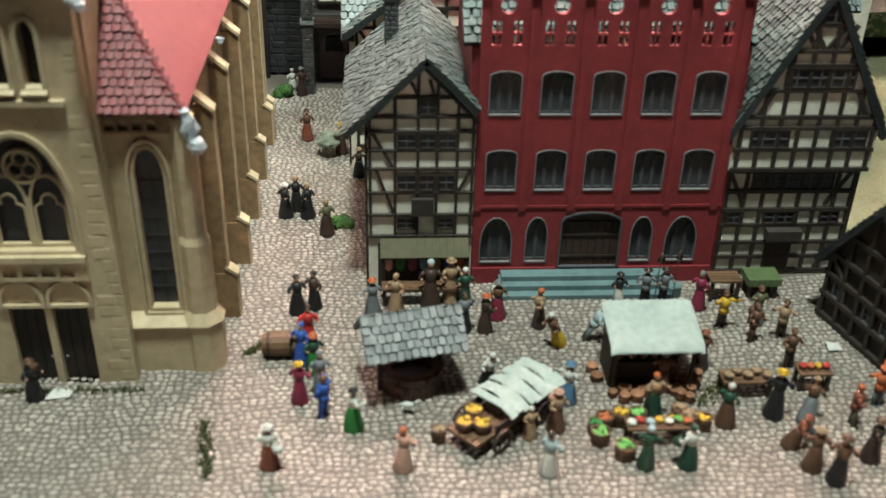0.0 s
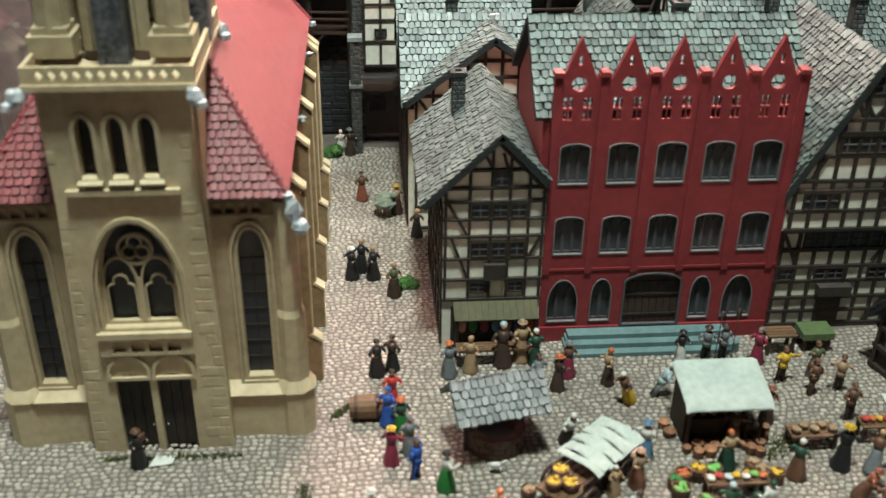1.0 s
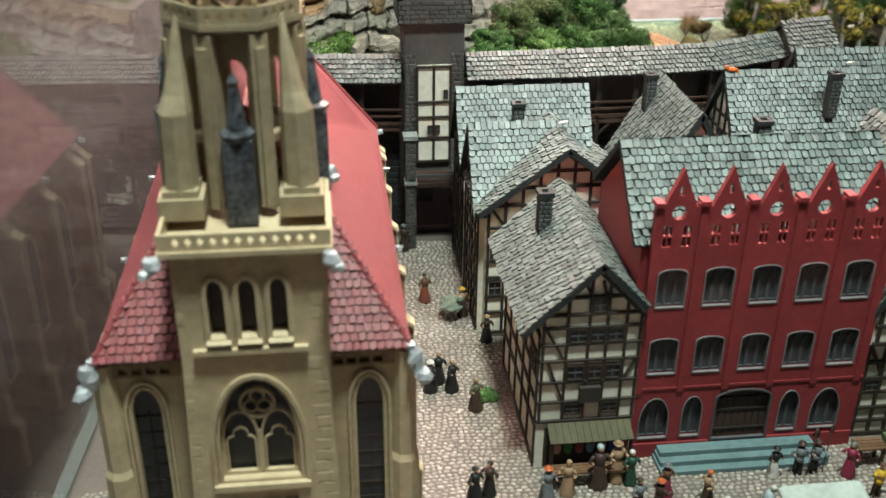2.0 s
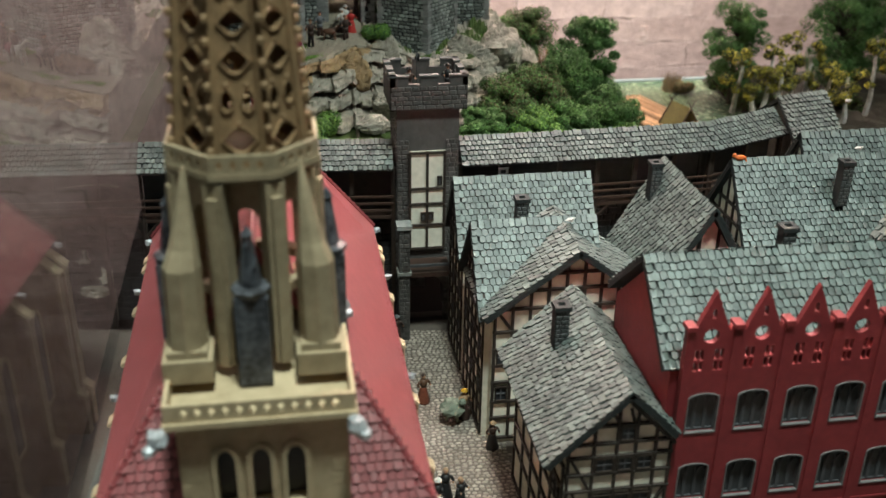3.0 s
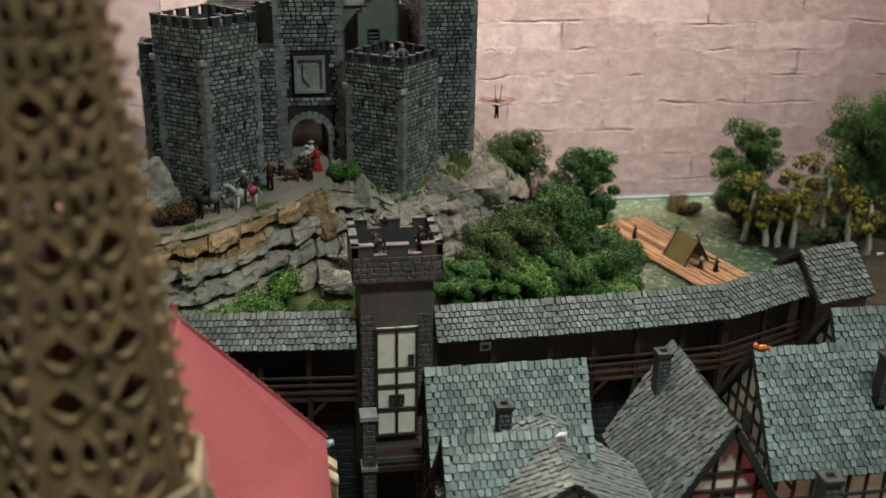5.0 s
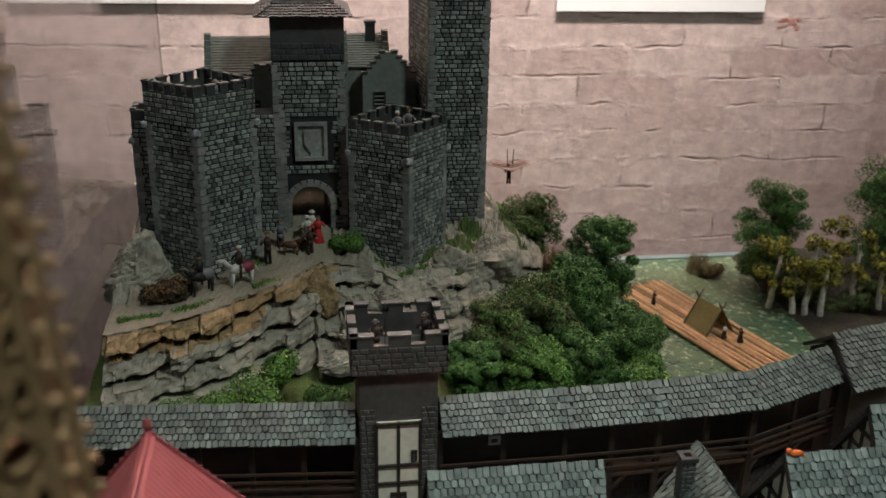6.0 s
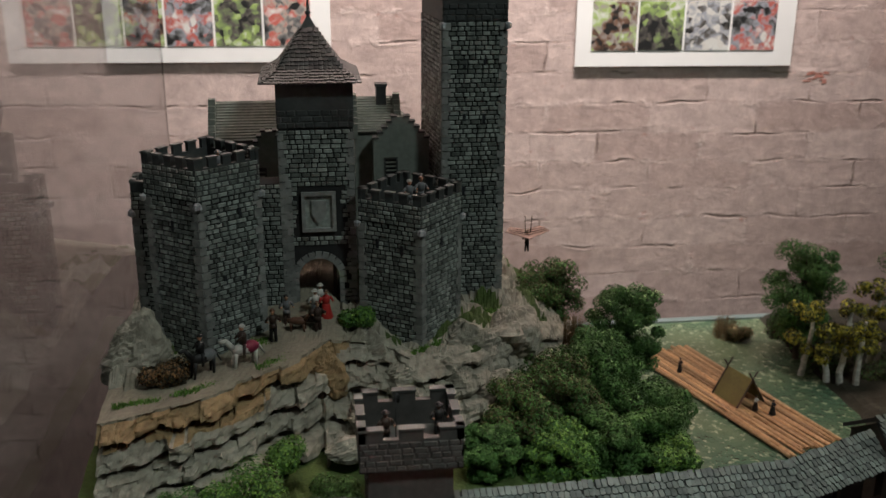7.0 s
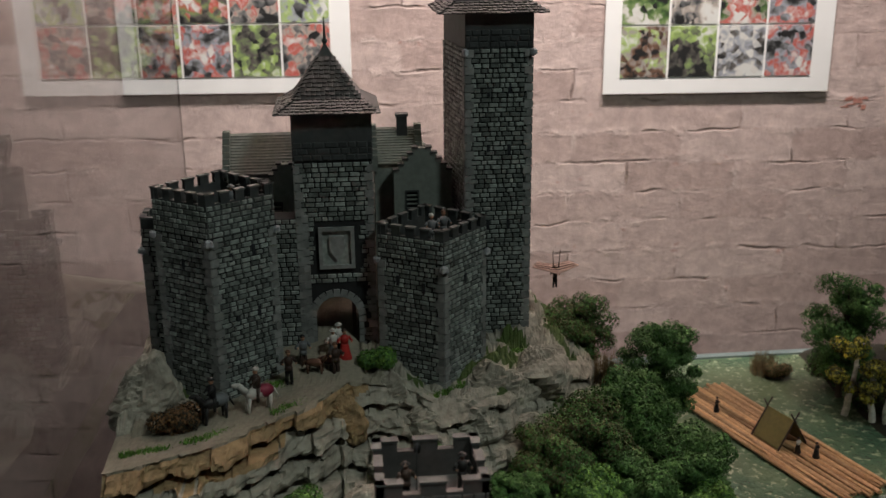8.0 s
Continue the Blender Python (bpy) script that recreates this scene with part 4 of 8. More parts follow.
        part("apse_roof", Shape().slab(c if sx > 0 else c[::-1], 0.3), ROOF_PINK, church)
        s = Shape().tube(e1, (X(0), yr, RZ), 0.13, 0.1, 6)
        for k in range(24):
            p = Vector(e1).lerp(Vector((X(0), yr, RZ)), (k + 0.5) / 24)
            s.blob((p.x, p.y, p.z + 0.08), 0.11, 0.11, 0.11, 0, 6)
        part("hip_ridge", s, ROOF_RED, church)
        # apse walls carry the same painted-in shade as the side walls
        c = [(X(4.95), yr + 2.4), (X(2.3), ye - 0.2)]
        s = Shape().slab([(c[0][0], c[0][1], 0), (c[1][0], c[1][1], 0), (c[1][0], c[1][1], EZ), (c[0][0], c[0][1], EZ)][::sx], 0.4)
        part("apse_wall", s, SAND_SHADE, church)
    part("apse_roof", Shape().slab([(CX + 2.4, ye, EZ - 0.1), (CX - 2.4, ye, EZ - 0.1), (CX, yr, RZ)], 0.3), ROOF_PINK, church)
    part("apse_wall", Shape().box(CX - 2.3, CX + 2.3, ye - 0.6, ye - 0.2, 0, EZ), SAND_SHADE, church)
    s = Shape().tube((CX, 37.5, RZ), (CX, yr, RZ), 0.12, 0.12, 6).blob((CX, yr, RZ + 0.3), 0.16, 0.16, 0.3, 0, 8)
    part("ridge_cap", s, ROOF_RED, church)


church_tower()
church_lantern()
church_nave()


# ---- houses ----
def gable_roof(house, x0, x1, y0, y1, ze, zr, along, w=0.32, l=0.36, single=150, over=0.45, mat=None, sides=(1, 1), front_over=None):
    """Two slated planes; along: which way the ridge runs. The eaves hang over by over."""
    if along == "y":
        xm = (x0 + x1) / 2
        drop = over * (zr - ze) / (xm - x0)
        ya, yb = y0 - (over if front_over is None else front_over), y1 + 0.2
        planes = [[(x0 - over, yb, ze - drop), (x0 - over, ya, ze - drop), (xm, ya, zr), (xm, yb, zr)],
                  [(x1 + over, ya, ze - drop), (x1 + over, yb, ze - drop), (xm, yb, zr), (xm, ya, zr)]]
    else:
        ym = (y0 + y1) / 2
        drop = over * (zr - ze) / (ym - y0)
        planes = [[(x0 - over, y0 - over, ze - drop), (x1 + over, y0 - over, ze - drop), (x1 + over, ym, zr), (x0 - over, ym, zr)],
                  [(x1 + over, y1 + over, ze - drop), (x0 - over, y1 + over, ze - drop), (x0 - over, ym, zr), (x1 + over, ym, zr)]]
    for k, c in enumerate(planes):
        roof = part("roof", Shape().slab(c, 0.22), SLATE_BED, house)
        shingled(roof, c, w, l, mat or SLATE, single if sides[k] else 0)
    return planes


def gable_walls(house, x0, x1, y0, y1, ze, zr, along, mat=None):
    s = Shape()
    if along == "y":
        xm = (x0 + x1) / 2
        sec = [(x0, 0), (x1, 0), (x1, ze), (xm, zr - 0.25), (x0, ze)]
        n = len(sec)
        s.add([(x, y0, z) for x, z in sec] + [(x, y1, z) for x, z in sec], [tuple(range(n)), tuple(range(2 * n - 1, n - 1, -1))] + [((i + 1) % n, i, n + i, n + (i + 1) % n) for i in range(n)])
    else:
        ym = (y0 + y1) / 2
        sec = [(y0, 0), (y1, 0), (y1, ze), (ym, zr - 0.25), (y0, ze)]
        n = len(sec)
        s.add([(x0, y, z) for y, z in sec] + [(x1, y, z) for y, z in sec], [tuple(range(n - 1, -1, -1)), tuple(range(n, 2 * n))] + [(i, (i + 1) % n, n + (i + 1) % n, n + i) for i in range(n)])
    return part("wall", s, mat or PLASTER, house)


def chimney(house, x, y, z0, z1, w=0.62):
    h = w / 2
    s = Shape().box(x - h, x + h, y - h, y + h, z0, z1)
    s.plate([(x - h - 0.07, y - h - 0.07), (x + h + 0.07, y - h - 0.07), (x + h + 0.07, y + h + 0.07), (x - h - 0.07, y + h + 0.07)],
            [[(x - h * 0.5, y - h * 0.5), (x + h * 0.5, y - h * 0.5), (x + h * 0.5, y + h * 0.5), (x - h * 0.5, y + h * 0.5)]], lambda u, v, d: (u, v, z1 + 0.2 - d), 0.2)
    c = part("chimney", s, SLATE_BED, house, "square grey chimney with an open top")
    masonry(c, "chimney_stone", CASTLE_SLATE, x - h, x + h, z0, z1, Matrix.Translation((0, y - h, 0)), 0.35, 0.22, 0.03, 40)


def casement(house, place, x0, x1, z0, z1, cols=2, rows=2, mat=None):
    win = part("window", Shape().plate([(x0, z0), (x1, z0), (x1, z1), (x0, z1)], [[(x0 + 0.07, z0 + 0.07), (x1 - 0.07, z0 + 0.07), (x1 - 0.07, z1 - 0.07), (x0 + 0.07, z1 - 0.07)]],
               lambda u, w, d: place(u, w, d - 0.12), 0.16), mat or TIMBER, house)
    p = Shape()
    c = [place(x0 + 0.05, z0 + 0.05, -0.03), place(x1 - 0.05, z0 + 0.05, -0.03), place(x1 - 0.05, z1 - 0.05, -0.03), place(x0 + 0.05, z1 - 0.05, -0.03)]
    part("pane", p.slab(c, 0.04), GLAZE, win)
    s = Shape()
    for i in range(1, cols):
        x = x0 + (x1 - x0) * i / cols
        s.slab([place(x - 0.035, z0, -0.08), place(x + 0.035, z0, -0.08), place(x + 0.035, z1, -0.08), place(x - 0.035, z1, -0.08)], 0.06)
    for i in range(1, rows):
        z = z0 + (z1 - z0) * i / rows
        s.slab([place(x0, z - 0.03, -0.075), place(x1, z - 0.03, -0.075), place(x1, z + 0.03, -0.075), place(x0, z + 0.03, -0.075)], 0.05)
    if s.v:
        part("glazing_bar", s, GREY_PAINT, win)


def timbers(house, place, nrm, x0, x1, floors, posts, gable=None, braces=(), w=0.18, out=0.11):
    """Half-timbering: rails at the heights in floors, posts at the given places from floor to floor, braces, and rafters up the gable."""
    P = lambda u, z: place(u, z, 0)
    def width(z):
        if gable and z > gable[0]:
            k = (gable[1] - z) / (gable[1] - gable[0])
            c = (x0 + x1) / 2
            return c - (c - x0) * k, c + (x1 - c) * k
        return x0, x1
    for z in floors:
        a, b = width(z)
        if b - a > 0.4:
            beam(house, P(a, z), P(b, z), w, out, nrm)
    for u in posts:
        top = max(z for z in floors)
        if gable:
            c = (x0 + x1) / 2
            half = (x1 - x0) / 2
            top = min(gable[1] - 0.3, gable[0] + (gable[1] - gable[0]) * (1 - abs(u - c) / half) - 0.05) if abs(u - c) < half - 0.15 else gable[0]
        beam(house, P(u, floors[0]), P(u, top), w * 0.9, out * 0.92, nrm)
    for a, za, b, zb in braces:
        beam(house, P(a, za), P(b, zb), w * 0.9, out * 0.85, nrm)
    if gable:
        c = (x0 + x1) / 2
        beam(house, P(x0 - 0.05, gable[0] - 0.05), P(c, gable[1] - 0.1), w * 1.1, out, nrm)
        beam(house, P(x1 + 0.05, gable[0] - 0.05), P(c, gable[1] - 0.1), w * 1.1, out, nrm)


def side(x, outward):
    """Places a wall's own coordinates (along y, up) on a wall that faces along x."""
    return lambda u, w, d: (x - outward * d, u, w)


def red_house():
    x0, x1, yf = 4.2, 15.1, 38.9
    h = thing("town_hall", (9.6, 38.9, 0), "oxblood red town hall with five stepped gables and slate roof", "building")
    bays = [5.25 + i * 2.12 for i in range(5)]
    edge = [(x0, 0), (x1, 0), (x1, 13.15)]
    for cx in reversed(bays):
        edge += [(cx + 1.06 - 0.02, 13.15), (cx + 0.80, 13.15), (cx + 0.74, 12.95), (cx, 14.75), (cx - 0.74, 12.95), (cx - 0.80, 13.15), (cx - 1.04, 13.15)] if cx != bays[-1] else \
                [(cx + 0.80, 13.15), (cx + 0.74, 12.95), (cx, 14.75), (cx - 0.74, 12.95), (cx - 0.80, 13.15), (cx - 1.04, 13.15)]
    edge.append((x0, 13.15))
    clean = [edge[0]]
    for p in edge[1:]:
        if (Vector(p) - Vector(clean[-1])).length > 0.03:
            clean.append(p)
    holes, wins = [], []
    for cx in bays:
        holes.append(circle(cx, 12.75, 0.33, 12))
        holes.append(arch(cx, 13.55, 0.16, 0.42, "round", 3))
        for k in (-1, 1):
            for r in range(2):
                for c2 in (-1, 1):
                    holes.append(arch(cx + k * 0.42 + c2 * 0.11, 11.15 + r * 0.52, 0.17, 0.45 + (0.05 if r else 0), "round" if r else "segment", 3))
        for z in (8.15, 4.65):
            wins.append(arch(cx + 0.05, z, 1.36, 1.95, "segment"))
    ground_bays = [(5.25, 1.45, 2.3), (7.05, 1.0, 2.3), (11.75, 1.0, 2.3), (13.55, 1.45, 2.3)]
    for cx, w, hh in ground_bays:
        wins.append(arch(cx, 1.05, w, hh))
    door = arch(9.45, 0.75, 2.75, 2.85, "segment")
    facade = part("facade", Shape().plate(clean, holes + wins + [door], front(yf), 0.26), OXBLOOD, h)
    for x in (3.9, 15.1):
        sec = [(yf + 0.41, 0), (46.2, 0), (46.2, 10.9), (42.7, 14.0), (yf + 0.41, 10.9)]
        part("side_wall", Shape().plate(sec, [], lambda u, w, d, x=x: (x + d, u, w), 0.3), OXBLOOD, h)
    part("back_wall", Shape().box(4.2, 15.1, 45.9, 46.2, 0, 10.9), OXBLOOD, h)
    part("inner_wall", Shape().box(4.2, 15.1, yf + 0.42, yf + 0.6, 0, 10.6), OXBLOOD, h)
    for lp in wins:
        cu, w0 = (lp[0][0] + lp[1][0]) / 2, lp[1][0] - lp[0][0]
        hh = max(p[1] for p in lp) - lp[0][1]
        win = part("window", Shape().plate([(cu + (u - cu) * 1.0, z) for u, z in lp], [], front(yf + 0.24), 0.06), LEADED_GREY, h, "dark grey leaded gothic window")
        s = Shape()
        n = 3 if w0 > 1.2 else 2
        for i in range(n):
            c2 = cu - w0 / 2 + w0 * (i + 0.5) / n
            outline(arch(c2, lp[0][1] + 0.05, w0 / n * 0.98, hh * (0.80 if n == 3 and i != 1 else 0.88)), 0.07, front(yf + 0.20), 0.04, 0.02, 0, s)
        part("tracery", s, GREY_PAINT, win)
        part("window_frame", outline(lp, 0.05, front(yf), 0.1, 0.05), TRIM, win, "thin pale grey frame")
    dr = part("door", Shape().plate(door, [], front(yf + 0.25), 0.08), DARK_WOOD, h, "wide dark brown double door")
    for i in range(8):
        part("door_board", Shape().box(8.12 + i * 0.335, 8.42 + i * 0.335, yf + 0.19, yf + 0.25, 0.75, 3.0), DARK_WOOD, dr)
    s = Shape().box(8.1, 10.8, yf + 0.14, yf + 0.19, 2.3, 2.4).box(8.1, 10.8, yf + 0.14, yf + 0.19, 1.2, 1.3)
    part("hinge_band", s, TIMBER, dr)
    part("door_frame", outline(door, 0.08, front(yf), 0.1, 0.06), GREY_PAINT, dr)
    # pilaster strips between the bays run up to the gables
    for i in range(6):
        x = min(max(bays[0] - 1.06 + i * 2.12, x0 + 0.16), x1 - 0.16)
        s = Shape().box(x - 0.16, x + 0.16, yf - 0.08, yf - 0.001, 3.7, 13.1).box(x - 0.20, x + 0.20, yf - 0.18, yf + 0.42, 13.1, 13.3)
        s.slab([(x - 0.16, yf - 0.08, 3.7), (x - 0.16, yf, 3.4), (x + 0.16, yf, 3.4), (x + 0.16, yf - 0.08, 3.7)], 0.02)
        part("pilaster", s, OXBLOOD, h)
    part("string_course", Shape().box(x0, x1, yf - 0.05, yf - 0.001, 3.82, 3.94), OXBLOOD, h)
    for a, b in ((x0, 8.0), (10.9, x1)):
        part("plinth", Shape().box(a, b, yf - 0.1, yf - 0.001, 0, 0.8), OXBLOOD, h)
    c = [(3.55, yf + 0.35, 11.1), (15.55, yf + 0.35, 11.1), (15.55, 42.7, 14.5), (3.55, 42.7, 14.5)]
    roof = part("roof", Shape().slab(c, 0.2), SLATE_BED, h)
    shingled(roof, c, 0.32, 0.38, SLATE, 300)
    c = [(15.55, 46.6, 11.1), (3.55, 46.6, 11.1), (3.55, 42.7, 14.5), (15.55, 42.7, 14.5)]
    roof = part("roof", Shape().slab(c, 0.2), SLATE_BED, h)
    shingled(roof, c, 0.5, 0.5, SLATE, 0)
    chimney(h, 10.9, 44.6, 11.5, 14.4)
    # flight of three steps
    steps = thing("front_steps", (9.3, 37.8, 0), "three blue green stone steps before the town hall", "steps")
    for i in range(3):
        part("step", Shape().box(5.35 + i * 0.08, 13.15 - i * 0.08, 37.35 + i * 0.42, yf - 0.11, i * 0.24 + 0.001, (i + 1) * 0.24), STEP, steps)
    part("step", Shape().ring([(13.15, 37.75, 0, 0.42), (13.15, 37.75, 0.5, 0.4)], 12), STEP, steps)


def house_left():
    """Narrow gabled half-timbered house with a market awning."""
    h = thing("timber_house", (2.1, 42, 0), "cream half-timbered house with steep slate gable roof", "house", "timber houses")
    x0, x1, y0, y1, ze, zr = -0.35, 4.15, 38.7, 47.0, 8.0, 10.75
    xr = 2.05
    sec = [(x0, 0), (x1, 0), (x1, 8.5), (xr, zr - 0.3), (x0, ze)]
    part("wall", Shape().plate(sec, [], front(y0), y1 - y0), PLASTER, h)
    f = front(y0)
    part("lower_front", Shape().box(0.05, 4.1, y0 - 0.02, y0 + 0.2, 0, 2.2), BROWN_WALL, h)
    timbers(h, f, (0, -1, 0), x0, x1, [2.6, 3.65, 4.72, 5.85, 6.7, 7.55, 8.2, 9.05], [x0 + 0.1, 0.8, 1.75, 2.55, 3.4, x1 - 0.1], (8.0, zr - 0.25),
            [(-0.2, 7.6, 0.7, 5.95), (0, 5.8, 0.75, 3.75), (4.0, 5.8, 3.5, 4.8), (1.45, 9.7, 1.75, 9.1), (2.4, 9.1, 2.2, 9.8)], 0.145)
    for a, b, z0, z1 in ((0.88, 1.68, 6.76, 7.5), (1.82, 2.48, 6.76, 7.5), (2.62, 3.32, 6.76, 7.5), (0.88, 1.68, 4.8, 5.6), (1.82, 2.48, 4.8, 5.6), (2.62, 3.32, 4.8, 5.6), (1.82, 2.48, 8.27, 8.98), (0.88, 1.68, 2.95, 3.55), (2.62, 3.32, 2.95, 3.55)):
        casement(h, f, a, b, z0, z1, 2, 2)
    part("oriel", Shape().box(1.5, 2.45, y0 - 0.3, y0, 3.7, 4.5), BROWN_WALL, h)
    s = Shape().slab([(0.15, y0 - 1.0, 2.05), (4.0, y0 - 1.0, 2.05), (4.0, y0, 2.5), (0.15, y0, 2.5)], 0.12)
    aw = part("awning", s, AWNING, h, "sloping olive board awning")
    for i in range(12):
        x = 0.16 + i * 0.32
        part("awning_board", Shape().slab([(x, y0 - 1.05, 2.09), (x + 0.30, y0 - 1.05, 2.09), (x + 0.30, y0, 2.57), (x, y0, 2.57)], 0.06), AWNING, aw)
    for x in (0.25, 3.9):
        part("awning_post", Shape().tube((x, y0 - 0.9, 0), (x, y0 - 0.9, 2.05), 0.1, 0.1, 6), TIMBER, h)
    # lane side
    sd = side(x0, -1)
    timbers(h, sd, (-1, 0, 0), y0, y1, [0.3, 2.3, 3.6, 4.9, 6.0, 7.1], [y0 + 0.1, y0 + 1.7, y0 + 3.3, y0 + 5, y0 + 6.6, y1 - 0.1])
    for k in range(3):
        casement(h, sd, y0 + 0.4 + k * 2.4, y0 + 1.5 + k * 2.4, 5.0, 5.95)
    ya, yb = y0 - 0.45, y1 + 0.3
    for c in ([(-1.3, yb, 7.5), (-1.3, ya, 7.5), (xr, ya, zr), (xr, yb, zr)], [(4.19, ya, 8.55), (4.19, yb, 8.55), (xr, yb, zr), (xr, ya, zr)]):
        roof = part("roof", Shape().slab(c, 0.2), SLATE_BED, h)
        shingled(roof, c, 0.31, 0.34, SLATE, 180)
    chimney(h, 0.75, 44.4, 8.4, 11.3)


def house_right():
    """Broad dark-timbered house beside the town hall."""
    h = thing("timber_house", (18.2, 43, 0), "broad dark half-timbered house with a tall slate gable", "house", "timber houses")
    x0, x1, y0, y1, ze, zr = 15.35, 21.4, 39.4, 48.0, 8.0, 13.6
    gable_walls(h, x0 + 0.1, x1 - 0.3, y0, y1, ze, zr - 0.2, "y")
    part("upper_storey", Shape().box(x0 - 0.15, x1 + 0.05, y0 - 0.35, y0, 5.5, 8.0), PLASTER, h)
    s = Shape()
    c = (x0 + x1) / 2
    s.slab([(x0 - 0.1, y0 - 0.35, 8.0), (x1 + 0.05, y0 - 0.35, 8.0), (c, y0 - 0.35, zr - 0.3)], 0.35)
    part("gable", s, PLASTER, h)
    f, f2 = front(y0), front(y0 - 0.35)
    posts = [x0 + 0.12 + i * 0.82 for i in range(8)]
    timbers(h, f, (0, -1, 0), x0, x1 - 0.2, [0.2, 0.95, 1.7, 2.6, 3.4, 4.3, 5.3], posts, None, [(15.5, 5.2, 16.3, 3.6), (20.9, 5.2, 20.0, 3.6), (21.0, 1.6, 20.2, 0.3)], 0.20)
    timbers(h, f2, (0, -1, 0), x0 - 0.1, x1, [5.55, 6.5, 7.5, 8.0, 9.2, 10.3, 10.9, 12.0], posts, (8.0, zr - 0.3),
            [(16.1, 8.1, 16.6, 9.2), (20.7, 8.1, 20.1, 9.2), (17.3, 12.0, 17.9, 11.0), (19.5, 12.0, 18.9, 11.0), (18.3, 11.0, 17.7, 11.9), (18.4, 11.0, 19.0, 11.9)], 0.20)
    for a, b, z0, z1, ff in ((15.9, 17.6, 6.55, 7.45, f2), (19.4, 21.0, 6.55, 7.45, f2), (16.9, 19.9, 9.3, 10.2, f2), (16.5, 20.2, 4.35, 5.25, f), (15.6, 16.4, 2.65, 3.35, f), (17.3, 18.9, 2.65, 3.35, f), (18.0, 18.9, 12.05, 12.8, f2), (19.9, 20.8, 2.65, 3.35, f)):
        casement(h, ff, a, b, z0, z1, max(2, round((b - a) / 0.5)), 2)
    door = part("door", Shape().box(17.7, 18.9, y0 - 0.1, y0 + 0.1, 0.1, 2.5), DARK_WOOD, h, "dark wooden house door")
    part("door_sign", Shape().box(17.5, 19.1, y0 - 0.55, y0 - 0.1, 2.0, 2.5), BROWN_WALL, h)
    sd = side(x1 - 0.3, 1)
    timbers(h, sd, (1, 0, 0), y0, y1, [0.3, 2.3, 4.3, 6.0, 7.6], [y0 + i * 1.6 for i in range(6)])
    gable_roof(h, x0, x1 - 0.1, y0 - 0.3, y1, ze, zr, "y", single=170, over=0.5, front_over=0.25)
    chimney(h, 19.8, 45.4, 11.0, 14.4)


def house_dark():
    """Dark low house at the edge of the square."""
    h = thing("timber_house", (22, 35, 0), "dark brown timbered cottage with slate roof", "house", "timber houses")
    m = Matrix.Translation((22.4, 34.3, 0)) @ Matrix.Rotation(radians(15), 4, "Z")
    def put(p):
        return m @ Vector(p)
    s = Shape()
    x0, x1, y0, y1, ze, zr = -2.6, 3.4, -2.6, 2.6, 3.2, 6.6
    sec = [(y0, 0), (y1, 0), (y1, ze), (0, zr), (y0, ze)]
    s.add([put((x0, y, z)) for y, z in sec] + [put((x1, y, z)) for y, z in sec], [(4, 3, 2, 1, 0), (5, 6, 7, 8, 9)] + [(i, (i + 1) % 5, 5 + (i + 1) % 5, 5 + i) for i in range(5)])
    part("wall", s, BROWN_WALL, h)
    pl = lambda u, w, d: put((x0 + d, -u, w))
    nrm = (m.to_3x3() @ Vector((-1, 0, 0)))
    timbers(h, pl, nrm, y0, y1, [0.2, 1.2, 2.2, 3.2, 4.4], [-2.4, -1.4, -0.4, 0.6, 1.6, 2.4], (ze, zr - 0.2), [(-2.3, 3.1, -1.5, 2.2)], 0.24, 0.16)
    for a in (-1.9, 0.0, 1.1):
        casement(h, pl, a, a + 0.7, 1.3, 2.1, 2, 2, GREY_PAINT)
    for c in ([(x0 - 0.4, y0 - 0.5, ze - 0.65), (x1, y0 - 0.5, ze - 0.65), (x1, 0, zr), (x0 - 0.4, 0, zr)], [(x1, y1 + 0.5, ze - 0.65), (x0 - 0.4, y1 + 0.5, ze - 0.65), (x0 - 0.4, 0, zr), (x1, 0, zr)]):
        c = [put(p) for p in c]
        roof = part("roof", Shape().slab(c, 0.2), SLATE_BED, h)
        shingled(roof, c, 0.32, 0.36, SLATE, 60)


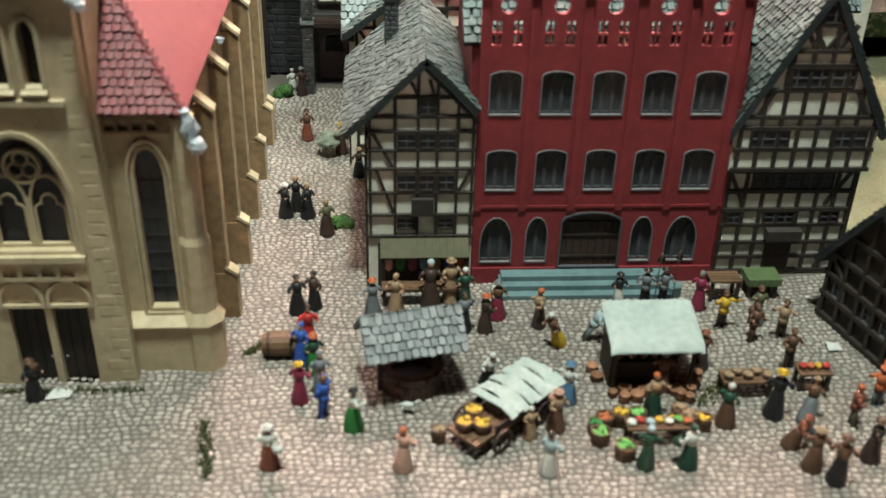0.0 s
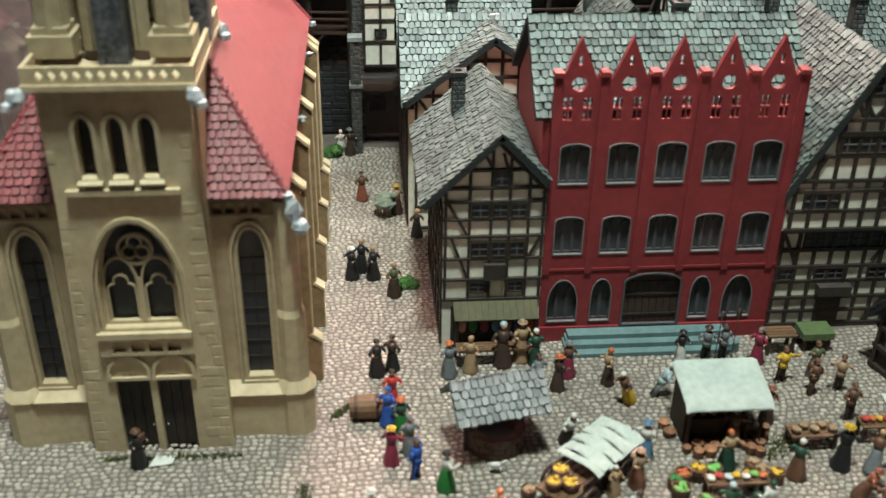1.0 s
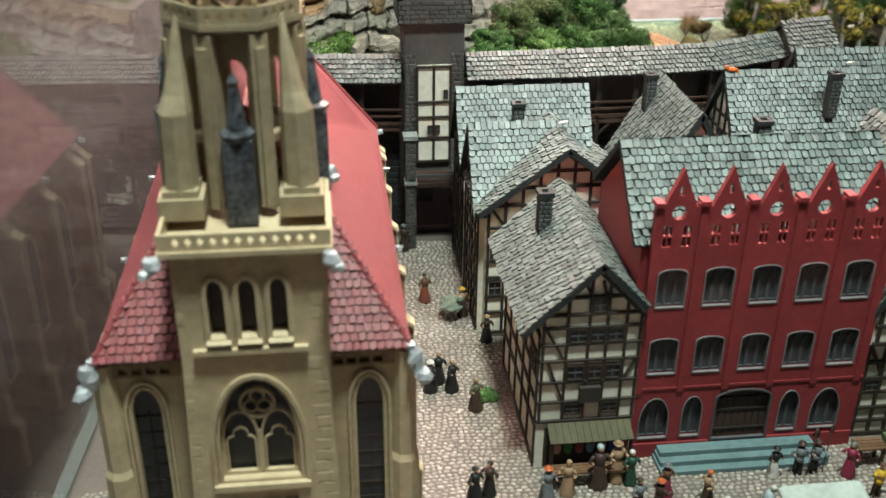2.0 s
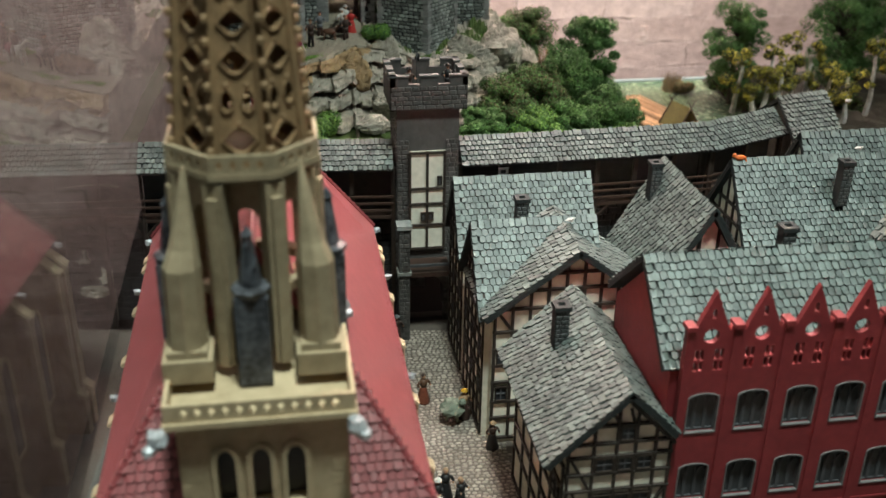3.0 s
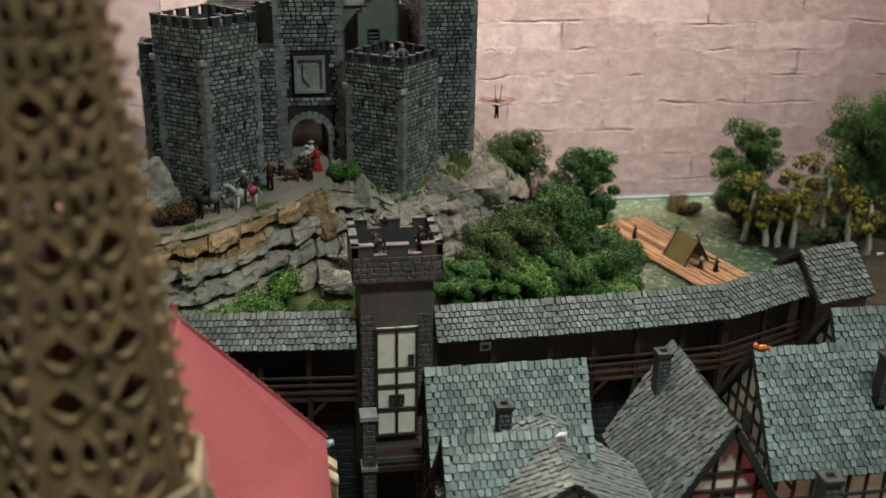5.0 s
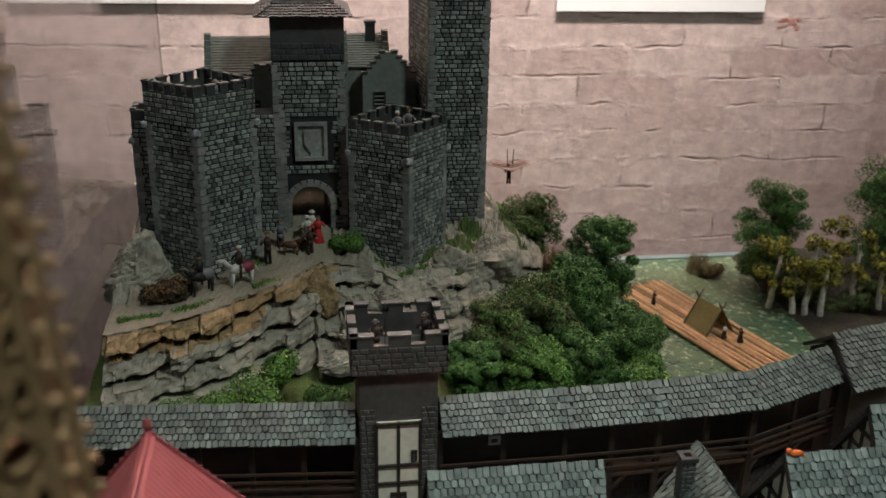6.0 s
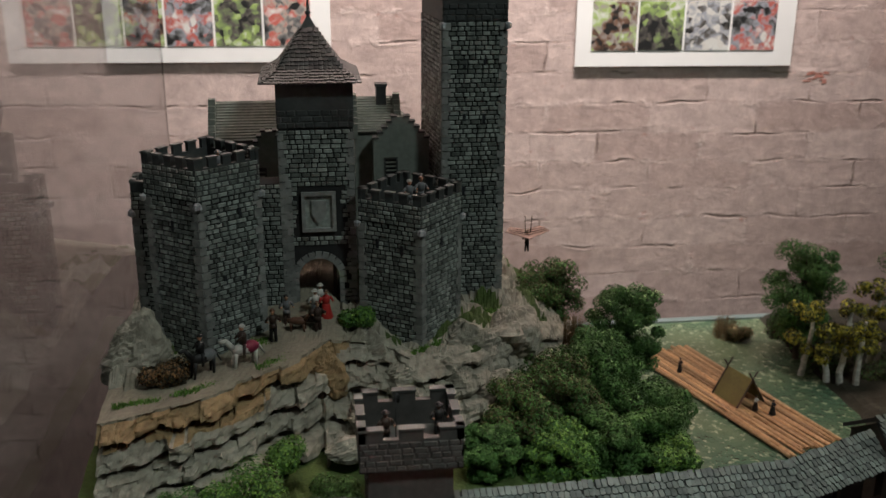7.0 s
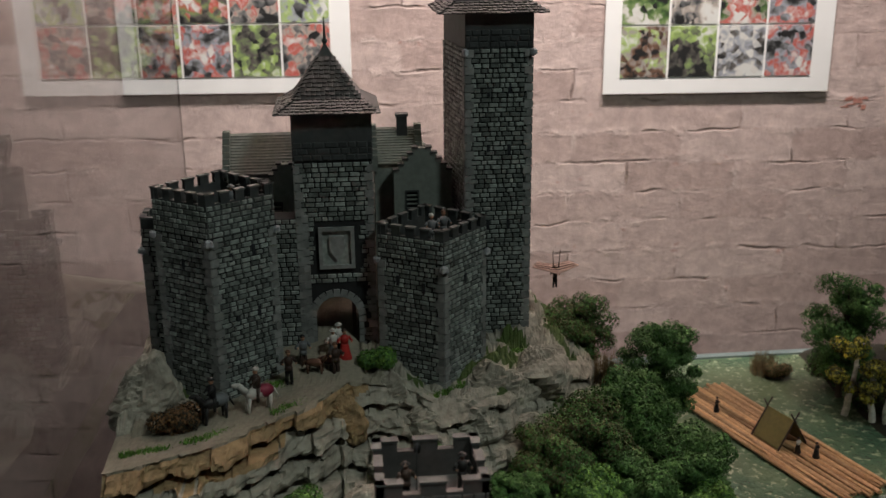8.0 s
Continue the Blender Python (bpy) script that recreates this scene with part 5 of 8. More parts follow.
def simple_house(name, label, x0, x1, y0, y1, ze, zr, along, faces, single, over=0.4, chim=()):
    h = thing(name, ((x0 + x1) / 2, (y0 + y1) / 2, 0), label, "house", "timber houses")
    gable_walls(h, x0, x1, y0, y1, ze, zr - 0.2, along, PLASTER)
    for fc in faces:
        if fc == "front":
            pl, nrm, a, b, g = front(y0), (0, -1, 0), x0, x1, (ze, zr - 0.3) if along == "y" else None
        elif fc == "left":
            pl, nrm, a, b, g = side(x0, -1), (-1, 0, 0), y0, y1, (ze, zr - 0.3) if along == "x" else None
        else:
            pl, nrm, a, b, g = side(x1, 1), (1, 0, 0), y0, y1, (ze, zr - 0.3) if along == "x" else None
        n = max(3, round((b - a) / 0.95))
        posts = [a + 0.1 + (b - a - 0.2) * i / n for i in range(n + 1)]
        lev = [0.3, 1.6, 2.6, 3.8, 4.8, 5.8, 6.8, ze - 0.1] + ([ze + 0.9, ze + 1.8] if g else [])
        timbers(h, pl, nrm, a, b, [z for z in lev if z < zr - 0.4], posts, g, [(a + 0.2, ze - 0.2, a + 0.9, ze - 1.2), (b - 0.2, ze - 0.2, b - 0.9, ze - 1.2)])
        for i in range(0, n, 2):
            for z in (2.65, 4.85):
                casement(h, pl, posts[i] + 0.12, posts[i + 1] - 0.12, z, z + 0.9)
        if g:
            casement(h, pl, (a + b) / 2 - 0.55, (a + b) / 2 + 0.55, ze + 0.05, ze + 0.85)
    gable_roof(h, x0, x1, y0, y1, ze, zr, along, single=single, over=over, sides=(1, 0) if along == "x" else (1, 1))
    for x, y, za, zb in chim:
        chimney(h, x, y, za, zb)
    return h


red_house()
house_left()
house_right()
house_dark()
simple_house("timber_house", "slate-roofed timber house on the dark lane", -1.3, 4.6, 50.7, 55.9, 7.9, 11.5, "x", ("left",), 150, 0.4, ((1.3, 54.6, 10.2, 12.0),))
simple_house("timber_house", "half-timbered cross wing with a broad slate gable", -1.0, 7.3, 50.1, 55.0, 8.2, 11.3, "y", ("front",), 120, 0.55)
simple_house("timber_house", "slate-roofed house by the town wall gate", -1.3, 6.0, 56.9, 61.0, 8.3, 11.6, "x", ("left",), 150, 0.35, ())
simple_house("timber_house", "steep slate-roofed house standing gable to the yard", 8.0, 13.2, 51.6, 58.6, 8.0, 12.4, "y", ("front",), 200, 0.45, ((9.6, 57.4, 9.6, 12.5),))
simple_house("timber_house", "long slate-roofed timber house", 13.9, 26.0, 53.2, 59.6, 8.6, 13.0, "x", ("left", "front"), 180, 0.35, ((19.4, 54.6, 10.8, 13.2),))
simple_house("timber_house", "slate-roofed house behind the long roof", 19.4, 29.0, 57.2, 61.8, 9.8, 13.2, "x", ("left",), 150, 0.3)

# ---- town wall and gate tower ----
def crenels(x0, x1, z0, z1, n, tooth=0.6):
    """Top edge of a battlement from right to left, n merlons."""
    pts, w = [], (x1 - x0) / (n - (1 - tooth))
    for i in range(n - 1, -1, -1):
        a, b = x0 + i * w, x0 + i * w + w * tooth
        pts += [(b, z1), (a, z1)]
        if i:
            pts += [(a, z0), (a - w * (1 - tooth), z0)]
    return pts


def battlement(parent, name, quad, z0, z1, zm, thick, n, mat, cap=None):
    """Four pierced parapet walls round a tower top; quad: corners, counter-clockwise from above."""
    for k in range(4):
        a, b = Vector((*quad[k], 0)), Vector((*quad[(k + 1) % 4], 0))
        u = (b - a).normalized()
        inward = Vector((-u.y, u.x, 0))
        L = (b - a).length
        place = lambda s, w, d: a + u * s + inward * d + Vector((0, 0, w))
        nk = n if isinstance(n, int) else n[k]
        s = Shape().plate([(0, z0), (L, z0)] + crenels(0, L, zm, z1, nk), [], place, thick)
        wall = part(name, s, mat, parent)
        tw = L / (nk - 0.4)
        for i in range(nk):
            c = Shape()
            p, q = i * tw - 0.04, i * tw + tw * 0.6 + 0.04
            c.slab([place(p, z1 + 0.09, -0.05), place(q, z1 + 0.09, -0.05), place(q, z1 + 0.09, thick + 0.05), place(p, z1 + 0.09, thick + 0.05)], 0.09)
            part("merlon_cap", c, cap or QUOIN, wall)


EAVES = [(-19.5, 64.4), (-4.5, 63.2), (-0.3, 63.3), (6, 63.4), (11, 63.6), (16.3, 64.0), (22.2, 66.4)]


def town_wall():
    w = thing("town_wall", (0, 65, 0), "dark town wall with slate-roofed timber walkway", "wall")
    for k in range(len(EAVES) - 1):
        if k == 1:
            continue
        a, b = Vector((*EAVES[k], 10.55)), Vector((*EAVES[k + 1], 10.55))
        u = (b - a).normalized()
        n = Vector((-u.y, u.x, 0))
        r0, r1 = a + n * 1.55 + Vector((0, 0, 1.35)), b + n * 1.55 + Vector((0, 0, 1.35))
        roof = part("roof", Shape().slab([a, b, r1, r0], 0.15), SLATE_BED, w)
        shingled(roof, [a, b, r1, r0], 0.29, 0.37, SLATE, 70)
        back = [b + n * 2.9, a + n * 2.9, r0, r1]
        part("roof", Shape().slab(back, 0.15), SLATE_BED, w)
        m = Matrix.Translation((a.x, a.y, 0)) @ Matrix.Rotation(math.atan2(u.y, u.x), 4, "Z")
        L = (b - a).length
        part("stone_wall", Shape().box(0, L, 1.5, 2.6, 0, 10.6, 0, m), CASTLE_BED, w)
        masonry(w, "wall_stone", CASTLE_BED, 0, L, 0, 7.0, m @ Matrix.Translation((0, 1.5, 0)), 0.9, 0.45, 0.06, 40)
        part("walkway", Shape().box(0, L, 0.5, 1.5, 7.2, 7.4, 0, m), DARK_WOOD, w)
        cnt = max(2, round(L / 2.6))
        for i in range(cnt + 1):
            x = L * i / cnt
            part("post", Shape().box(x - 0.13, x + 0.13, 0.5, 0.75, 0, 10.55, 0, m), TIMBER, w)
            if i < cnt:
                part("brace", Shape().tube(m @ Vector((x, 0.6, 6.2)), m @ Vector((x + 0.9, 0.6, 7.2)), 0.1, 0.1, 5), TIMBER, w)
        for z in (7.7, 8.15, 8.6):
            part("handrail", Shape().box(0, L, 0.42, 0.52, z, z + 0.13, 0, m), DARK_WOOD, w)
    hx, hz = 2.38, 9.89
    hatch = part("hatch", Shape().box(hx - 0.16, hx + 0.16, 63.84, 63.95, hz - 0.13, hz + 0.13), GLAZE, w, "small dark hatch in a pale frame")
    part("hatch_frame", outline([(hx - 0.3, hz - 0.24), (hx + 0.3, hz - 0.24), (hx + 0.3, hz + 0.24), (hx - 0.3, hz + 0.24)], 0.12, front(63.86), 0.06, 0.03), GARGOYLE, hatch)
    t = thing("turret", (23.8, 67.5, 0), "dark timber wall turret with slate gable roof", "turret")
    x0, x1, ym, ye, ze, zr = 21.9, 25.6, 68.0, 65.0, 10.6, 12.6
    c = [(x0, ye, ze), (x1 + 0.2, ye + 0.9, ze), (x1 + 0.2, ym + 0.9, zr), (x0, ym, zr)]
    roof = part("roof", Shape().slab(c, 0.2), SLATE_BED, t)
    shingled(roof, c, 0.30, 0.36, SLATE, 120)
    c2 = [(x1 + 0.2, ym + 3.6, ze), (x0, ym + 3.0, ze), (x0, ym, zr), (x1 + 0.2, ym + 0.9, zr)]
    part("roof", Shape().slab(c2, 0.2), SLATE_BED, t)
    s = Shape().box(x0 + 0.3, x1 - 0.3, ye + 0.9, ym + 2.6, 0, ze)
    s.add([(x0 + 0.3, ye + 0.5, ze - 0.1), (x0 + 0.3, ym + 2.6, ze - 0.1), (x0 + 0.3, ym, zr - 0.3), (x0 + 0.5, ye + 0.5, ze - 0.1), (x0 + 0.5, ym + 2.6, ze - 0.1), (x0 + 0.5, ym, zr - 0.3)], [(2, 1, 0), (3, 4, 5), (0, 1, 4, 3), (1, 2, 5, 4), (2, 0, 3, 5)])
    part("wall", s, BROWN_WALL, t)


def gate_tower():
    g = thing("gate_tower", (-2.4, 65, 0), "dark stone gate tower with battlements and timber front", "tower")
    x0, x1, y0, y1 = -4.25, -0.55, 63.3, 66.5
    hole = arch(-2.4, 0.0, 2.2, 3.3, "round")
    part("front_wall", Shape().plate([(x0, 0), (x1, 0), (x1, 14.3), (x0, 14.3)], [hole], front(y0), 0.5), GATE_STONE, g)
    part("wall", Shape().box(x0, x0 + 0.5, y0 + 0.5, y1, 0, 14.3), GATE_STONE, g)
    part("wall", Shape().box(x1 - 0.5, x1, y0 + 0.5, y1, 0, 14.3), GATE_STONE, g)
    part("wall", Shape().box(x0 + 0.5, x1 - 0.5, y1 - 0.5, y1, 3.8, 14.3), GATE_STONE, g)
    part("platform", Shape().box(x0, x1, y0, y1, 14.3, 14.6), GATE_STONE, g)
    quad = [(-4.65, 63.0), (-0.15, 63.0), (-0.15, 66.8), (-4.65, 66.8)]
    battlement(g, "parapet", quad, 14.3, 16.3, 15.85, 0.3, 3, GATE_STONE, CAP_STONE)
    masonry(g, "wall_stone", GATE_STONE, -4.65, -0.15, 14.35, 15.75, Matrix.Translation((0, 63.0, 0)), 0.55, 0.28, 0.05, 120)
    masonry(g, "wall_stone", GATE_STONE, x0, -3.5, 0.2, 12.4, Matrix.Translation((0, y0, 0)), 0.4, 0.3, 0.05, 120)
    masonry(g, "wall_stone", GATE_STONE, -1.35, x1, 0.2, 12.4, Matrix.Translation((0, y0, 0)), 0.4, 0.3, 0.05, 120)
    turn = Matrix.Translation((x0, 0, 0)) @ Matrix.Rotation(-math.pi / 2, 4, "Z")
    masonry(g, "wall_stone", GATE_STONE, -y1, -y0, 0.2, 14.2, turn, 0.5, 0.32, 0.05, 0)
    part("trapdoor", Shape().box(-1.9, -1.0, 64.3, 65.2, 14.6, 14.7), WOOD, g, "small brown wooden hatch")
    # plastered timber front with shutters
    part("plaster_front", Shape().box(-3.5, -1.35, y0 - 0.12, y0 - 0.001, 5.2, 11.7), PLASTER, g, "cream plastered timber front")
    for x in (-3.5, -2.45, -1.4):
        beam(g, (x, y0 - 0.12, 5.2), (x, y0 - 0.12, 11.7), 0.16, 0.08, (0, -1, 0))
    for z in (5.3, 6.9, 8.3, 9.3, 11.6):
        beam(g, (-3.5, y0 - 0.12, z), (-1.4, y0 - 0.12, z), 0.16, 0.09, (0, -1, 0))
    casement(g, front(y0 - 0.12), -2.85, -2.5, 7.2, 7.75)
    casement(g, front(y0 - 0.12), -2.4, -2.05, 7.2, 7.75)
    casement(g, front(y0 - 0.12), -1.85, -1.55, 9.5, 10.1)
    # gate posts and footbridge in front
    for z1, x in ((7.6, -4.1),):
        gp = thing("gate_post", (x, 61.4, 0), "dark stone gate pillar with a pale cap", "pillar")
        part("shaft", Shape().box(x - 0.33, x + 0.33, 61.1, 61.8, 0, z1), GATE_STONE, gp)
        part("cap", Shape().box(x - 0.45, x + 0.45, 60.98, 61.92, z1, z1 + 0.25), QUOIN, gp, "pale stone cap")
        part("ledge", Shape().box(x - 0.42, x + 0.42, 60.98, 61.92, z1 * 0.6, z1 * 0.6 + 0.2), QUOIN, gp)
        masonry(gp, "pillar_stone", GATE_STONE, x - 0.33, x + 0.33, 0, z1, Matrix.Translation((0, 61.1, 0)), 0.35, 0.3, 0.04, 60)
    br = thing("gate_bridge", (-2.5, 61.8, 0), "dark beam bridge over the gate passage", "bridge")
    part("deck", Shape().box(-3.8, -1.2, 61.2, 63.2, 4.3, 4.6), DARK_WOOD, br)
    part("railing", Shape().box(-3.8, -1.2, 61.2, 61.35, 5.0, 5.15), GREY_PAINT, br)
    # pale block added to stand for light coming through the gate passage
    part("snowy_ledge", Shape().box(-3.3, -2.1, 66.4, 66.9, 0.9, 1.9), QUOIN, br, "pale block standing for light through the gate")


town_wall()
gate_tower()


# ---- castle hill ----
def edge_y(x):
    """Where the cliff edge runs in front of the path and of the castle."""
    pts = [(-19, 69.6), (-16.4, 70.2), (-13.9, 70.7), (-10.3, 72.2), (-6.9, 74.3), (-5.6, 76.2), (-3, 76.4), (-0.8, 75.4), (2.5, 76.5), (6, 80), (9, 84), (12, 92), (14, 99)]
    return np.interp(x, [p[0] for p in pts], [p[1] for p in pts])


def top_z(x, y):
    base = np.interp(x, [-19, -16, -12, -6, -1, 3, 6, 9, 13], [13.6, 13.8, 14.2, 14.9, 13.8, 13.6, 13.2, 10.5, 6.0])
    return base + min(1.2, max(0.0, (y - 76) * 0.18))


def castle_hill():
    """The rock: for each place along it a profile from the foot, up the ledges of the cliff, and back over the flat top."""
    s = Shape()
    nx, nc, nt = 220, 90, 36
    xs = [-16.9 + 29.7 * i / nx for i in range(nx + 1)]
    rows = []
    for x in xs:
        ye, zt = edge_y(x), None
        zt = top_z(x, ye)
        line = []
        foot = ye - 4.5 - 1.2 * noise.noise((x * 0.3, 2.0, 0))
        if x > -6:
            foot = ye - 6.5
        for j in range(nc + 1):
            t = j / nc
            z = 2.0 + (zt - 2.0) * t
            d = zt - z
            bed = d / 1.25 + 0.35 * noise.noise((x * 0.25, 1.0, 0)) + 0.22 * noise.noise((x * 0.9, d * 0.3, 4.0))
            cell = math.floor(x / 1.7 + 1.3 * math.floor(bed) + 0.5 * noise.noise((x * 0.4, math.floor(bed), 2.0)))
            out = 0.85 * noise.cell_vector((cell * 1.7 + 0.5, math.floor(bed) + 0.5, 0.5))[0]
            part_ = bed % 1.0
            gap = 1.25 * max(0.0, (part_ - 0.70) / 0.30) ** 0.6 if d > 0.3 else 0.0
            y = foot + (ye - foot) * t ** 1.5 - out + gap + 0.35 * noise.noise((x * 0.9, z * 1.3, 7.0)) + 0.24 * noise.noise((x * 2.6, z * 3.5, 1.0)) + 0.10 * noise.noise((x * 7, z * 8, 1.0))
            if j > nc - 2:
                y = y * 0.6 + ye * 0.4
            line.append((x + 0.15 * noise.noise((x * 2, z * 2, 5)), y, z))
        for j in range(1, nt + 1):
            y = ye + (100 - ye) * (j / nt) ** 1.6
            lump = 0.12 * noise.noise((x * 0.8, y * 0.8, 0)) + 0.04 * noise.noise((x * 4, y * 4, 0))
            if x < -14.0 and y > 73.5:
                lump += 1.7 * math.exp(-((x + 15.8) / 1.5) ** 2) * math.exp(-((y - 75.6) / 1.8) ** 2) + 0.55 * noise.noise((x * 1.6, y * 1.6, 4)) + 0.25 * noise.noise((x * 4.2, y * 4.2, 4))
            if x > -4.8:
                lump += 0.9 * noise.noise((x * 0.55, y * 0.55, 9.0)) + 0.45 * noise.noise((x * 1.7, y * 1.7, 9.0)) + 0.2 * noise.noise((x * 4.5, y * 4.5, 9.0))
            z = top_z(x, y) + lump
            if y > 90:
                z -= (y - 90) * 0.3
            line.append((x, y, z))
        rows.append(line)
    k = len(rows[0])
    vs = [p for r in rows for p in r]
    for i in range(nx):
        for j in range(k - 1):
            a = i * k + j
            x, y, z = rows[i][j]
            if j < nc - 1:
                tan = z > 12.3 + 0.08 * (x + 17) and x < -4.6 and noise.noise((x * 0.2, z * 0.4, 2)) > -0.3
                slot = 1 if tan else 0
            elif -18.6 < x < -3.8 and not (x < -13.8 and y > 73.2):
                slot = 2
            else:
                slot = 3 if noise.noise((x * 0.5, y * 0.5, 13)) > 0.12 else 0
            s.f.append((a, a + k, a + k + 1, a + 1))
            s.m.append(slot)
    s.v = vs
    # closing left end
    s.v += [(-16.9, 100, 0), (-16.9, rows[0][0][1], 0)]
    n = len(s.v)
    s.f.append(tuple(range(0, k)) + (n - 2, n - 1))
    s.m.append(0)
    return solid("castle_hill", s, [ROCK, ROCK_TAN, PATH, GRASS], "grey and tan layered rock hill with a sandy path", "rock", (-6, 72, 2))


castle_hill()


def boulder(x, y, z, rx, ry, rz, seed, mat, label):
    s = Shape()
    n, k = 56, 36
    vs, fs = [], []
    rnd = random.Random(seed * 7)
    cuts = []
    for _ in range(16):
        nn = Vector((rnd.gauss(0, 1), rnd.gauss(0, 1), rnd.gauss(0, 0.8))).normalized()
        cuts.append((nn, rnd.uniform(0.72, 1.05)))
    for j in range(k + 1):
        a = math.pi * j / k
        for i in range(n):
            b = 2 * math.pi * i / n
            d = Vector((math.sin(a) * math.cos(b), math.sin(a) * math.sin(b), -math.cos(a)))
            q = d * 1.4 + Vector((seed * 3.1, 0, 0))
            r = min(hh / max(0.12, d.dot(nn)) for nn, hh in cuts)
            r = min(r, 1.45) * (1 + 0.10 * noise.noise(q * 2.0) - 0.16 * abs(noise.noise(q * 3.2 + Vector((0, 0, d.z * 4)))) + 0.05 * noise.noise(q * 9.0))
            vs.append((x + rx * r * d.x, y + ry * r * d.y, z + rz * r * d.z))
    for j in range(k):
        for i in range(n):
            fs.append((j * n + i, j * n + (i + 1) % n, (j + 1) * n + (i + 1) % n, (j + 1) * n + i))
    s.add(vs, fs)
    solid("boulder", s, mat, label, "rock", (x, y, z - rz), "rocks of the castle hill")


for k, (x, y, z, rx, ry, rz, mt) in enumerate(((-15.6, 75.3, 14.6, 1.9, 1.5, 1.9, ROCK), (2.6, 77.3, 13.0, 2.2, 1.6, 1.7, ROCK), (4.6, 78.6, 13.2, 1.5, 1.5, 1.9, ROCK), (1.2, 75.6, 12.0, 1.7, 1.3, 1.3, ROCK),
                                               (3.6, 75.6, 11.3, 1.8, 1.2, 1.1, ROCK), (-3.4, 76.6, 13.5, 1.2, 0.9, 1.2, ROCK), (-5.9, 75.0, 13.3, 1.0, 1.0, 1.3, ROCK_TAN), (-1.8, 75.6, 12.5, 1.3, 1.0, 0.9, ROCK),
                                               (-5.0, 71.6, 10.6, 1.1, 0.8, 0.7, ROCK), (-3.6, 73.2, 11.4, 1.3, 0.9, 0.9, ROCK))):
    boulder(x, y, z, rx, ry, rz, k + 1, mt, "weathered tan rock ledge" if mt is ROCK_TAN else "pale grey weathered rock")


# ---- castle ----
castle = thing("castle", (-5, 79, 14), "dark grey stone castle with battlements, gatehouse and keep", "castle")


def stone_tower(name, quad, z0, z1, flare, parapet_z, faces, n, w=0.44, h=0.265, single=90, slits=()):
    """A square tower of coursed stone: body, flared parapet with battlements, corner quoins and window slits."""
    c = Vector((sum(p[0] for p in quad) / 4, sum(p[1] for p in quad) / 4, 0))
    s = Shape()
    s.add([(x, y, z) for z in (z0, z1) for x, y in quad], [(3, 2, 1, 0), (4, 5, 6, 7)] + [(i, (i + 1) % 4, 4 + (i + 1) % 4, 4 + i) for i in range(4)])
    body = part(name, s, CASTLE_BED, castle)
    for k in faces:
        a, b = Vector((*quad[k], 0)), Vector((*quad[(k + 1) % 4], 0))
        u = (b - a).normalized()
        m = Matrix.Translation(a) @ Matrix.Rotation(math.atan2(u.y, u.x), 4, "Z")
        L = (b - a).length
        spots = [q for q in slits if q[0] == k]
        masonry(body, "castle_stone", CASTLE, 0.0, L, z0, z1, m, w, h, 0.085, single, None, 0.4, 0.06)
        for q in spots:
            part("window_slit", Shape().box(q[1] * L - 0.09, q[1] * L + 0.09, -0.085, 0.05, q[2] - 0.28, q[2] + 0.28, 0, m), GLAZE, body)
        for e in (0.0, L):
            z, i = z0, 0
            while z < z1 - 0.2:
                d = 0.42 if i % 2 else 0.28
                p, q2 = (e - 0.05, e + d) if e == 0.0 else (e - d, e + 0.05)
                part("quoin", Shape().box(p, q2, -0.11, 0.02, z + 0.02, z + 0.42, 0, m), QUOIN, body)
                z += 0.46
                i += 1
    if flare is not None:
        big = [(p[0] + (p[0] - c.x) * flare, p[1] + (p[1] - c.y) * flare) for p in quad]
        s = Shape()
        s.add([(x, y, z1 - 0.5) for x, y in quad] + [(x, y, z1) for x, y in big] + [(x, y, z1 + 0.05) for x, y in big],
              [(i, (i + 1) % 4, 4 + (i + 1) % 4, 4 + i) for i in range(4)] + [(8, 9, 10, 11)])
        part("corbel", s, CASTLE_BED, castle)
        battlement(castle, "parapet", big, z1, parapet_z, parapet_z - 0.45, 0.22, n, CASTLE_SLATE, CAP_STONE)
        for k in faces:
            a, b = Vector((*big[k], 0)), Vector((*big[(k + 1) % 4], 0))
            u = (b - a).normalized()
            m = Matrix.Translation(a) @ Matrix.Rotation(math.atan2(u.y, u.x), 4, "Z")
            masonry(castle, "castle_stone", CASTLE, 0, (b - a).length, z1 + 0.02, parapet_z - 0.5, m, w, h, 0.07, 40, None, 0.4, 0.07)
            random.seed(k)
            for e in (0, (b - a).length):
                p = m @ Vector((e, -0.1, z1 - 0.2))
                part("gargoyle", Shape().blob(p, 0.2, 0.2, 0.22, 0, 7, 0.3), GARGOYLE, castle, "small pale gargoyle")
    return body


# flanking towers stand with a corner towards the viewer
stone_tower("flank_tower", [(-12.0, 75.5), (-9.0, 77.6), (-11.8, 80.6), (-14.8, 77.5)], 13.6, 22.9, 0.025, 25.05, (3, 0), (5, 5, 5, 5), single=100, slits=((0, 0.3, 21.7), (0, 0.65, 21.9), (0, 0.35, 18.4), (0, 0.68, 18.6), (3, 0.5, 21.4)))
stone_tower("outer_wall", [(-15.9, 79.6), (-13.2, 79.2), (-13.2, 81.2), (-15.9, 81.4)], 13.6, 21.4, 0.03, 22.9, (0, 3), (2, 2, 2, 2), single=60)
stone_tower("flank_tower", [(-0.5, 76.9), (2.0, 79.6), (-1.0, 82.2), (-3.7, 78.9)], 12.2, 20.6, 0.025, 22.35, (3, 0), (5, 5, 5, 5), single=100, slits=((0, 0.5, 19.4), (3, 0.3, 19.4), (3, 0.7, 19.2), (3, 0.5, 15.2)))
